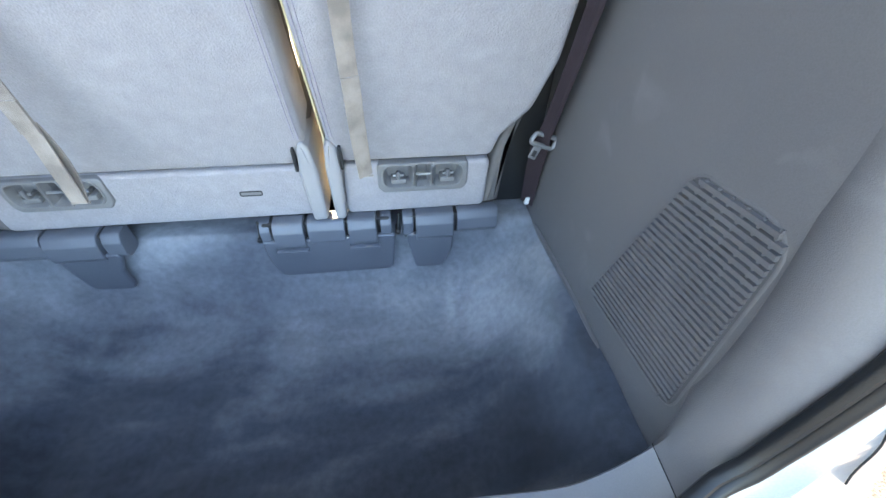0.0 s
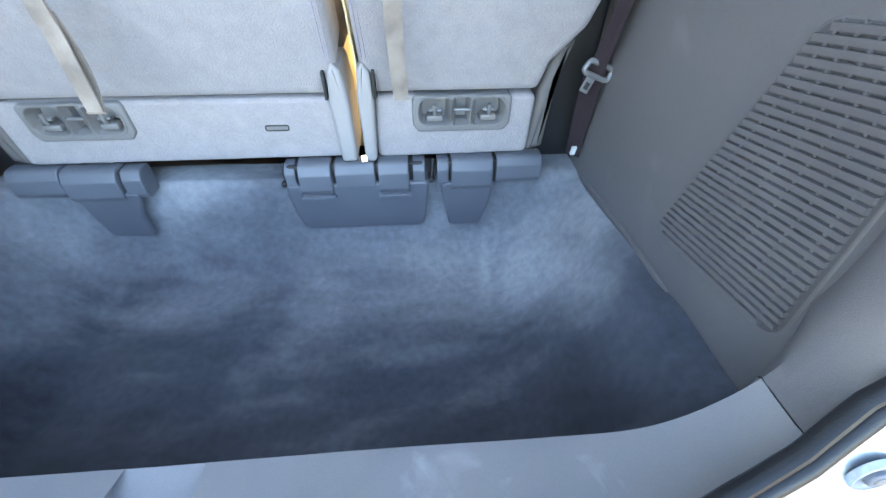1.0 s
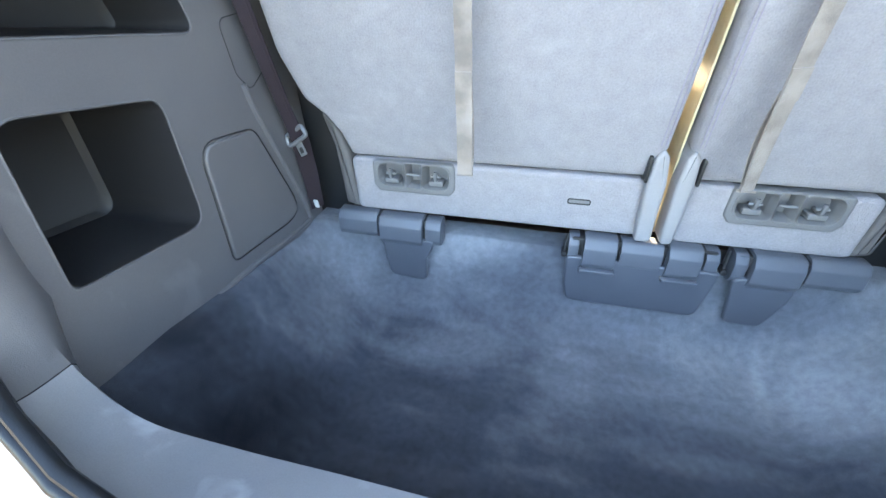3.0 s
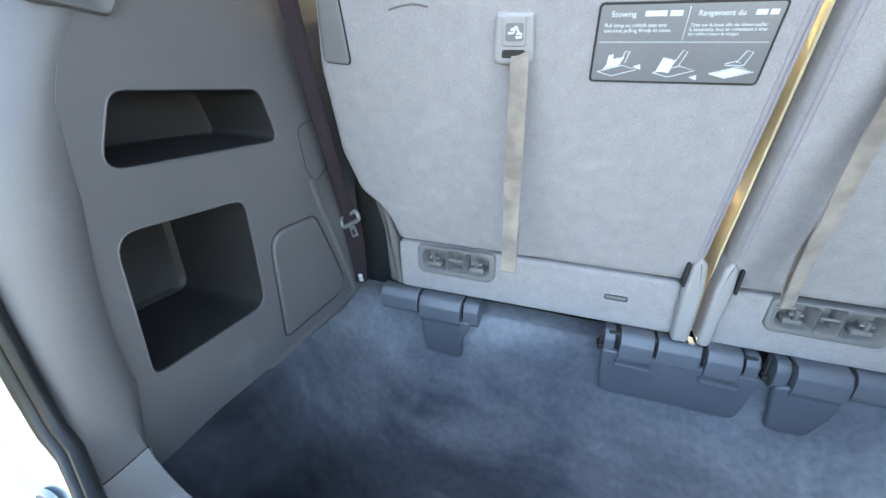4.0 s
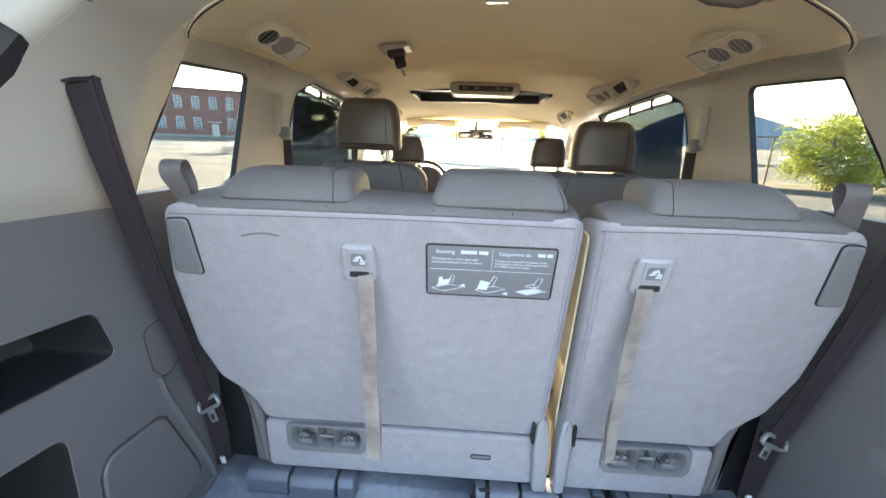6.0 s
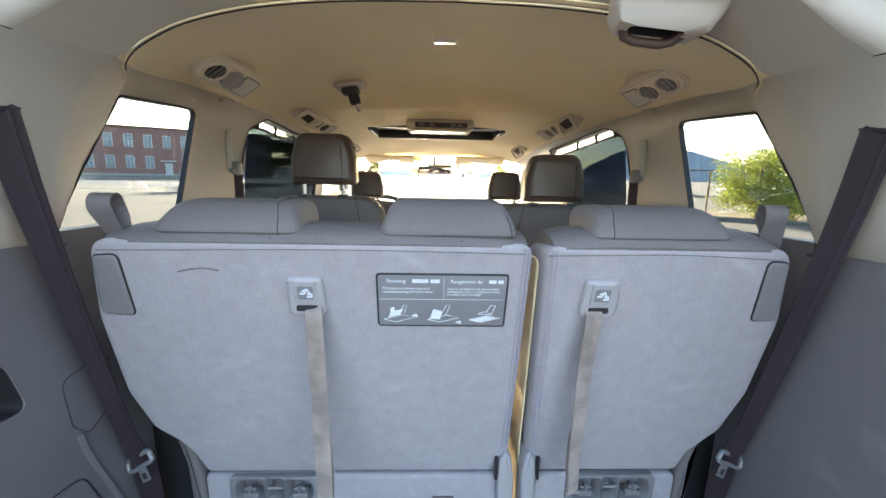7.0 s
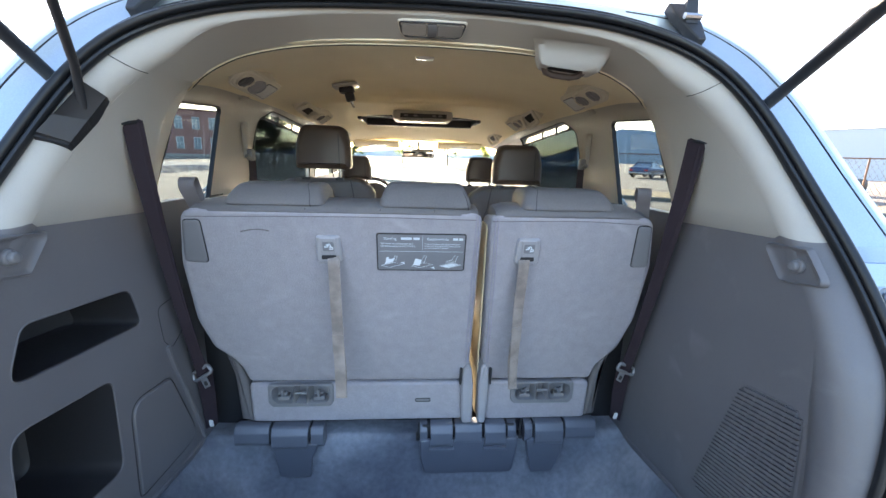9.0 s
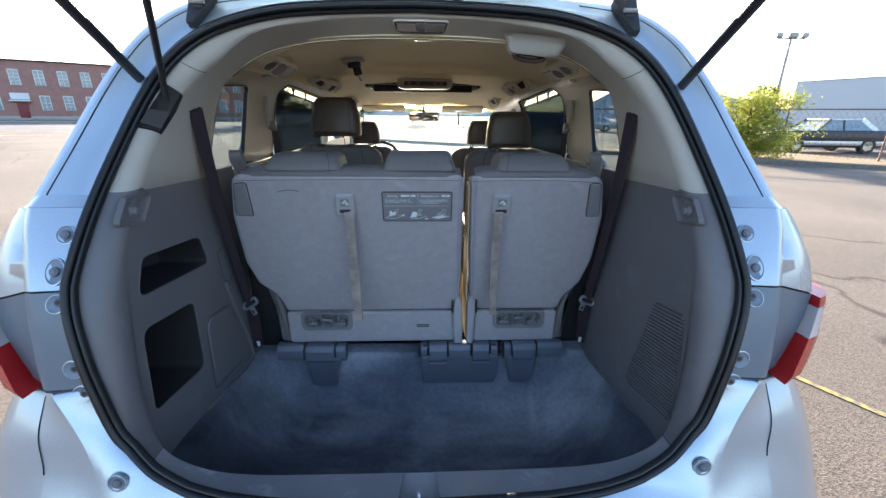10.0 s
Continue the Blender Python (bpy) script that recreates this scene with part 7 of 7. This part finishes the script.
def brick_block(p0, p1, height=6.8, bays=9):
    """A two-storey flat-roofed brick building with sash windows."""
    a, c = Vector((p0[0], p0[1], GZ)), Vector((p1[0], p1[1], GZ))
    ax = (c - a).normalized()
    L = (c - a).length
    back = Vector((-ax.y, ax.x, 0))
    if back.dot(Vector((0, 1, 0))) < 0:
        back = -back
    F_ = frame_at(a, ax, Vector((0, 0, 1)), ax.cross(Vector((0, 0, 1))))
    t = thing("brick_building", a, "two-storey red brick building with white sash windows", "building")
    sg = -1 if F_.to_3x3() @ Vector((0, 0, 1)) @ back > 0 else 1
    b = bmesh.new()
    box(b, (0, 0, -12 if sg > 0 else 0), (L, height, 0 if sg > 0 else 12), 0, F_)
    wall = under("wall", b, M_BRICK, t)
    b = bmesh.new()
    box(b, (-0.25, height, -12.2 if sg > 0 else -0.25), (L + 0.25, height + 0.22, 0.25 if sg > 0 else 12.2), 0.03, F_)
    under("roof", b, M_ROOF, t)
    b = bmesh.new()
    box(b, (-0.02, 0, 0), (L + 0.02, 0.55, sg * 0.06), 0.01, F_)
    under("plinth", b, M_STONE, t)
    step = L / bays
    for k in range(bays):
        cx = (k + 0.5) * step
        for lvl, z0, h in ((0, 1.55, 2.0), (1, 5.2, 2.1)):
            door = lvl == 0 and k in (10, 16)
            if door:
                b = bmesh.new()
                box(b, (cx - 0.6, 0.3, 0), (cx + 0.6, 2.5, sg * 0.10), 0.02, F_)
                d = under("door", b, M_DOOR if k == 10 else M_SASH, t)
                b = bmesh.new()
                box(b, (cx - 1.2, 2.75, 0), (cx + 1.2, 2.95, sg * 1.0), 0.03, F_)
                under("canopy", b, M_SASH, d)
                b = bmesh.new()
                box(b, (cx - 0.9, 0, 0), (cx + 0.9, 0.28, sg * 0.9), 0.02, F_)
                under("step", b, M_STONE, d)
                if k == 10:
                    b = bmesh.new()
                    box(b, (cx - 1.1, 3.05, 0), (cx + 1.1, 4.0, sg * 0.12), 0.02, F_)
                    under("sign_board", b, M_SASH, d)
                continue
            hw = 0.52
            w = new("window")
            w.parent = t
            b = bmesh.new()
            box(b, (cx - hw, z0, 0), (cx + hw, z0 + h, sg * 0.03), 0, F_)
            under("pane", b, M_PANE, w)
            b = bmesh.new()
            for lo, hi in (((cx - hw - 0.1, z0 - 0.02), (cx - hw, z0 + h + 0.1)), ((cx + hw, z0 - 0.02), (cx + hw + 0.1, z0 + h + 0.1)), ((cx - hw - 0.1, z0 + h), (cx + hw + 0.1, z0 + h + 0.12)), ((cx - hw, z0 + h / 2 - 0.04), (cx + hw, z0 + h / 2 + 0.04)), ((cx - 0.03, z0), (cx + 0.03, z0 + h)), ((cx - hw, z0 + h * 0.25 - 0.02), (cx + hw, z0 + h * 0.25 + 0.02)), ((cx - hw, z0 + h * 0.75 - 0.02), (cx + hw, z0 + h * 0.75 + 0.02))):
                box(b, (lo[0], lo[1], 0), (hi[0], hi[1], sg * 0.07), 0, F_)
            under("sash", b, M_SASH, w, smooth=0)
            b = bmesh.new()
            box(b, (cx - hw - 0.15, z0 - 0.14, 0), (cx + hw + 0.15, z0 - 0.02, sg * 0.14), 0.01, F_)
            under("sill", b, M_STONE, w)
    for k in (1, 4, 6):
        b = bmesh.new()
        box(b, (k * step - 0.15, height - 0.55, 0), (k * step + 0.15, height - 0.35, sg * 0.25), 0.02, F_)
        under("wall_lamp", b, M_SASH, t)
    return t


brick_block((-88, 52), (-33.5, 87.1), 8.6, 23)
bm = bmesh.new()
box(bm, (-110, 46.0, GZ), (-25, 46.25, GZ + 0.14), 0.02)
for v in bm.verts:
    v.co.y += (v.co.x + 65) * 0.62
tagged(part("kerb_far", bm, M_STONE), "low concrete kerb before the brick building", "kerb", kind="structure")


def pale_shed(p0, p1, depth, height, label):
    """A long hall with ribbed cladding on the wall from p0 to p1."""
    a, c = Vector((p0[0], p0[1], GZ)), Vector((p1[0], p1[1], GZ))
    ax = (c - a).normalized()
    L_ = (c - a).length
    inw = Vector((-ax.y, ax.x, 0))
    t = thing("warehouse", a, label, "warehouse", "warehouses")
    F_ = frame_at(a, ax, inw, Vector((0, 0, 1)))
    n = int(L_ / 0.6)
    b = bmesh.new()
    rws = []
    for k in range(n * 2 + 1):
        u = L_ * k / (n * 2)
        dy = 0.0 if k % 2 else -0.06
        rws.append([F_ @ Vector((u, dy, 0)), F_ @ Vector((u, dy, height))])
    grid(b, rws)
    under("front_cladding", b, M_SHED, t, smooth=0)
    b = bmesh.new()
    box(b, (0, 0.08, 0), (L_, depth, height - 0.02), 0, F_)
    under("hall", b, M_SHED, t)
    b = bmesh.new()
    box(b, (-0.2, -0.2, height), (L_ + 0.2, depth + 0.2, height + 0.18), 0.03, F_)
    under("roof", b, M_STONE, t)
    for k in range(3):
        u = L_ * (0.25 + 0.25 * k)
        b = bmesh.new()
        box(b, (u - 1.4, -0.16, 0), (u + 1.4, -0.07, 2.6), 0.02, F_)
        under("loading_door", b, M_STONE, t)
        b = bmesh.new()
        box(b, (u + 2.2, -0.14, 0), (u + 3.1, -0.07, 2.1), 0.02, F_)
        under("side_door", b, M_ROOF, t)


pale_shed((66, 22), (53.4, 58.5), -30, 6.3, "long pale metal-clad warehouse wall beyond the fence")


def lamp_mast(x, y, h):
    t = thing("lamp_mast", (x, y, GZ), "tall steel mast with four floodlights", "lamp mast")
    b = bmesh.new()
    sweep(b, [(x, y, GZ), (x, y, GZ + h)], circle(0.15, 8), up=(1, 0, 0), scale=[1, 0.7])
    under("mast", b, M_GALV, t)
    b = bmesh.new()
    sweep(b, [(x - 1.1, y, GZ + h), (x + 1.1, y, GZ + h)], circle(0.05, 6), up=(0, 0, 1))
    under("crossarm", b, M_GALV, t)
    for dx in (-1.0, -0.02, 0.24, 1.05):
        b = bmesh.new()
        box(b, (x + dx - 0.20, y - 0.22, GZ + h + 0.03), (x + dx + 0.20, y + 0.14, GZ + h + 0.40), 0.08)
        under("floodlight", b, M_GALV, t)


lamp_mast(28.4, 32.1, 7.3)


def parked_car(x, y, yaw, mat, label, length=4.9, h=1.42, roof=None):
    """A square-cut saloon car: lofted body, pillared cabin, wheels with rims, lamps."""
    t = thing("parked_car", (x, y, GZ), label, "car", "parked cars")
    P = pose(x, y, GZ, 0, 0, yaw)
    L, W = length / 2, 0.90
    roof = roof or mat
    prof = [(-L, 0.42, 0.80), (-L + 0.04, 0.30, 0.93), (-L * 0.80, 0.27, 0.96), (-L * 0.55, 0.25, 0.96), (0, 0.24, 0.95), (L * 0.35, 0.25, 0.94), (L * 0.70, 0.26, 0.93), (L - 0.05, 0.30, 0.89), (L, 0.42, 0.80)]
    b = bmesh.new()
    rws = []
    for px, zl, zh in prof:
        k = 1 - 0.07 * (abs(px) / L) ** 6
        half_ = [(px, -W * k * 0.92, zl), (px, -W * k, zl + 0.10), (px, -W * k, 0.58), (px, -W * k * 1.01, 0.62), (px, -W * k * 0.99, zh - 0.05), (px, -W * k * 0.95, zh), (px, -W * k * 0.5, zh + 0.02)]
        rws.append([P @ Vector(q) for q in half_ + [(q[0], -q[1], q[2]) for q in reversed(half_)]])
    vs = grid(b, rws)
    b.faces.new(vs[0])
    b.faces.new(vs[-1][::-1])
    under("body", b, mat, t)
    for sy in (-1, 1):
        b = bmesh.new()
        box(b, (-L * 0.93, sy * 0.895 - 0.02, 0.33), (L * 0.93, sy * 0.895 + 0.02, 0.52), 0.01, P)
        under("lower_strip", b, M_CAR_SILVER, t)
    cab = [(-L * 0.70, -L * 0.46), (L * 0.30, L * 0.06)]  # base and top of the rear and front screens
    b = bmesh.new()
    lo_ = [(cab[0][0], -0.80), (cab[1][0], -0.80), (cab[1][0], 0.80), (cab[0][0], 0.80)]
    hi_ = [(cab[0][1], -0.62), (cab[1][1], -0.62), (cab[1][1], 0.62), (cab[0][1], 0.62)]
    vs = grid(b, [[P @ Vector((q[0], q[1], 0.93)) for q in lo_], [P @ Vector((q[0], q[1], h - 0.04)) for q in hi_]], close=True)
    b.faces.new(vs[-1])
    under("glasshouse", b, M_PANE, t)
    b = bmesh.new()
    puff(b, rounded([(cab[0][1] - 0.06, -0.66), (cab[1][1] + 0.05, -0.66), (cab[1][1] + 0.05, 0.66), (cab[0][1] - 0.06, 0.66)], 0.10), P, h - 0.05, h + 0.01, 0.03)
    under("roof", b, roof, t)
    for q0, q1 in zip(lo_, hi_):
        b = bmesh.new()
        sweep(b, [P @ Vector((q0[0], q0[1] * 1.01, 0.92)), P @ Vector((q1[0], q1[1] * 1.02, h - 0.02))], band(0.16 if q0[0] < 0 else 0.07, 0.05), up=P.to_3x3() @ Vector((0, 1, 0)))
        under("pillar", b, roof if q0[0] < 0 else mat, t)
    for sy in (-1, 1):
        b = bmesh.new()
        sweep(b, [P @ Vector((-L * 0.14, sy * 0.81, 0.92)), P @ Vector((-L * 0.16, sy * 0.635, h - 0.02))], band(0.06, 0.03), up=P.to_3x3() @ Vector((0, 1, 0)))
        under("pillar", b, mat, t)
        for px in (-L * 0.58, L * 0.62):
            w = new("wheel")
            w.parent = t
            Wm = P @ frame_at((px, sy * 0.82, 0.32), (1, 0, 0), (0, 0, 1), (0, -1, 0))
            b = bmesh.new()
            grid(b, [[Wm @ Vector((r * c[0], r * c[1], ww)) for c in circle(1, 20)] for r, ww in ((0.2, -0.1), (0.32, -0.1), (0.32, 0.1), (0.2, 0.1))], close=True)
            under("tyre", b, M_RUBBER, w)
            b = bmesh.new()
            disc(b, Wm, 0.2, -0.095, 0.095, 0.03, 16)
            under("rim", b, M_METAL, w)
        b = bmesh.new()
        box(b, (-L - 0.01, sy * 0.66 - 0.16, 0.64), (-L + 0.10, sy * 0.66 + 0.16, 0.80), 0.02, P)
        under("tail_light", b, M_RED, t)
        b = bmesh.new()
        box(b, (L - 0.12, sy * 0.62 - 0.16, 0.62), (L + 0.01, sy * 0.62 + 0.16, 0.76), 0.02, P)
        under("headlight", b, M_LENS, t)
    for px in (-L - 0.03, L + 0.03):
        b = bmesh.new()
        box(b, (px - 0.06, -0.86, 0.40), (px + 0.06, 0.86, 0.54), 0.03, P)
        under("bumper_bar", b, M_METAL, t)
    return t


M_CAR_BLACK = material("black car paint", (0.022, 0.020, 0.022), 0.45, 0.0, coat=0.15)
M_CAR_SILVER = material("silver car paint", (0.5, 0.5, 0.5), 0.3, 0.7, coat=1.0)
M_CAR_BLUE = material("blue car paint", (0.03, 0.055, 0.16), 0.25, 0.4, coat=1.0)
parked_car(17.5, 16.4, 176, M_CAR_BLACK, "black saloon car with a pale roof behind the fence", 5.0, 1.42, M_CAR_SILVER)
parked_car(19.5, 22.5, 95, M_CAR_SILVER, "silver car parked behind the bushes")
parked_car(23.0, 22.0, 85, M_CAR_BLACK, "dark car parked in the far row")
parked_car(16.5, 40.0, 170, M_CAR_SILVER, "pale car in the far row")
parked_car(22.0, 36.0, 40, M_CAR_BLUE, "blue car parked beyond the verge")
parked_car(10.5, 36.0, 175, M_CAR_SILVER, "pale car in the far row")

# verge with kerb and fence on the right
bm = bmesh.new()
KA, KB = Vector((6.0, 15.4, 0)), Vector((13.5, 10.0, 0))
kd = (KB - KA).normalized()
kn = Vector((-kd.y, kd.x, 0))
if kn.x < 0:
    kn = -kn
pts = [KA - kd * 14 , KA, KB, KB + kd * 25]
sweep(bm, [p + Vector((0, 0, GZ + 0.06)) for p in pts], [(-0.08, -0.06), (0.08, -0.06), (0.08, 0.05), (0.05, 0.08), (-0.06, 0.08), (-0.08, 0.05)], up=(0, 0, 1))
tagged(part("kerb", bm, M_KERB), "pale concrete kerb along the verge", "kerb", kind="structure")
bm = bmesh.new()
rws = []
for i in range(61):
    p = lerp(KA - kd * 14, KB + kd * 25, i / 60)
    rws.append([p + kn * w + Vector((0, 0, GZ + 0.10 + 0.05 * noise.noise((p.x, p.y, w)))) for w in (0.06, 0.6, 1.4, 2.2, 3.2, 4.2)])
grid(bm, rws)
tagged(part("verge", bm, M_GRASS, smooth=80), "dry rough grass verge behind the kerb", "verge", kind="structure")
fence = thing("chain_link_fence", KB + kn * 1.6 + Vector((0, 0, GZ)), "rusty chain-link fence along the verge", "fence")
for i in range(9):
    p = KA + kd * (1.77 + 2.58 * i) + kn * 1.6
    b = bmesh.new()
    sweep(b, [(p.x, p.y, GZ), (p.x, p.y, GZ + 1.75)], circle(0.028, 8), up=(1, 0, 0))
    under("post", b, M_RUST, fence)
a, c = KA + kn * 1.6, KB + kd * 14 + kn * 1.6
b = bmesh.new()
sweep(b, [a + Vector((0, 0, GZ + 1.72)), c + Vector((0, 0, GZ + 1.72))], circle(0.025, 6), up=(0, 0, 1))
under("top_rail", b, M_RUST, fence)
b = bmesh.new()
L = (c - a).length
n = int(L / 0.16)
for i in range(n):
    for sgn in (-1, 1):
        p = a + (c - a) * (i / n)
        q = p + (c - a).normalized() * 1.6 * sgn * 0.6
        if 0 <= (q - a).dot((c - a).normalized()) <= L:
            o = (c - a).normalized() * 0.0028
            v = [b.verts.new(x) for x in (p - o + Vector((0, 0, GZ + 0.1)), p + o + Vector((0, 0, GZ + 0.1)), q + o + Vector((0, 0, GZ + 1.7)), q - o + Vector((0, 0, GZ + 1.7)))]
            b.faces.new(v)
o_ = under("wire_mesh", b, M_RUST, fence, smooth=0)
tagged(o_, kind="stuff")


def leafy(name, x, y, h, spread, mat, n, seed, label, cat="tree", low=0.2, leaf_size=1.0):
    """Tapered stems with limbs and a ragged crown of separate small leaves in clumps."""
    rnd = random.Random(seed)
    t = thing(name, (x, y, GZ), label, cat)
    b = bmesh.new()
    tips = []
    stems = 5 if cat == "bush" else 1
    for s_ in range(stems):
        base = Vector((x + rnd.uniform(-0.3, 0.3) * (stems > 1), y + rnd.uniform(-0.3, 0.3) * (stems > 1), GZ))
        topv = Vector((x + rnd.uniform(-0.6, 0.6) * spread, y + rnd.uniform(-0.6, 0.6) * spread, GZ + h * rnd.uniform(0.7, 0.95)))
        if stems == 1:
            topv = Vector((x, y, GZ + h * 0.95))
        path = [lerp(base, topv, k / 5) + Vector((rnd.uniform(-0.1, 0.1), rnd.uniform(-0.1, 0.1), 0)) * (0 < k < 5) for k in range(6)]
        r0 = 0.02 * h
        sweep(b, path, circle(r0, 7), up=(1, 0, 0), scale=[1, 0.85, 0.7, 0.5, 0.35, 0.15])
        for k in range(14):
            f_ = rnd.uniform(low, 0.98)
            st = lerp(base, topv, f_)
            ang = rnd.uniform(0, 6.283)
            reach = spread * rnd.uniform(0.35, 1.0) * (1.0 - 0.55 * f_ if cat == "tree" else 0.7 + 0.2 * math.sin(f_ * 3))
            en = st + Vector((math.cos(ang) * reach, math.sin(ang) * reach, rnd.uniform(0.05, 0.35) * reach))
            sweep(b, [st, lerp(st, en, 0.5) + Vector((0, 0, 0.08)), en], circle(r0 * 0.3, 5), up=(0, 0, 1), scale=[1, 0.7, 0.2])
            tips += [lerp(st, en, q) for q in (0.45, 0.7, 0.9, 1.0)]
    under("trunk", b, M_BARK, t)
    vs, fs = [], []
    for _ in range(n):
        c = rnd.choice(tips)
        sz = rnd.uniform(0.04, 0.085) * leaf_size
        p = c + Vector((rnd.gauss(0, 0.20), rnd.gauss(0, 0.20), rnd.gauss(0, 0.14))) * max(1.0, leaf_size * 0.6)
        d = Vector((rnd.uniform(-1, 1), rnd.uniform(-1, 1), rnd.uniform(-0.7, 0.4))).normalized()
        e = d.cross(Vector((rnd.uniform(-1, 1), rnd.uniform(-1, 1), rnd.uniform(-1, 1)))).normalized() * sz * 0.38
        i = len(vs)
        vs += [p - Vector((x, y, GZ)), p + d * sz * 0.5 + e - Vector((x, y, GZ)), p + d * sz * 1.3 - Vector((x, y, GZ)), p + d * sz * 0.5 - e - Vector((x, y, GZ))]
        fs.append((i, i + 1, i + 2, i + 3))
    me = bpy.data.meshes.new("crown")
    me.from_pydata([tuple(v) for v in vs], [], fs)
    me.materials.append(mat)
    o = new("crown", me)
    o.parent = t
    return t


leafy("bush", 11.5, 12.6, 2.3, 1.45, M_LEAF, 15000, 3, "sunlit yellow-green bush on the verge", "bush", low=0.1)
leafy("tree", 23.2, 27.5, 3.7, 1.3, M_LEAF_DK, 4500, 11, "dark conifer beyond the fence")
leafy("tree", 26.8, 30.5, 3.9, 1.4, M_LEAF_DK, 4500, 12, "dark conifer beyond the fence")
for k, (x, y) in enumerate(((-9, 60), (-2, 66), (5, 62), (12, 70), (-16, 64))):
    leafy("tree", x, y, 5.5 + k % 3, 2.6, M_LEAF if k % 2 else M_LEAF_DK, 2600, 20 + k, "leafy tree far across the car park", leaf_size=3.0)
for k, (x, y, h) in enumerate(((-17, 50, 7.0), (-19.5, 53, 6.0))):
    leafy("tree", x, y, h, 3.0, M_LEAF_DK, 3600, 40 + k, "dark leafy tree at the edge of the car park", leaf_size=3.5)
# far hills close the horizon
bm = bmesh.new()
rws = []
for k in range(121):
    a = 2 * math.pi * k / 120
    r = 420
    hgt = 5 + 4 * noise.noise((math.cos(a) * 2.5, math.sin(a) * 2.5, 4)) + 5 * noise.noise((math.cos(a) * 9, math.sin(a) * 9, 1))
    hgt += 30 * math.exp(-((math.degrees(a) - 61) / 7) ** 2)
    rws.append([(math.cos(a) * r, math.sin(a) * r, GZ - 1), (math.cos(a) * (r + 20), math.sin(a) * (r + 20), max(4, hgt)), (math.cos(a) * (r + 60), math.sin(a) * (r + 60), max(2, hgt * 0.6))])
grid(bm, rws)
tagged(part("backdrop_hills", bm, M_HILL, smooth=80), "low wooded hills, haze painted into their colour", "hills", kind="structure")
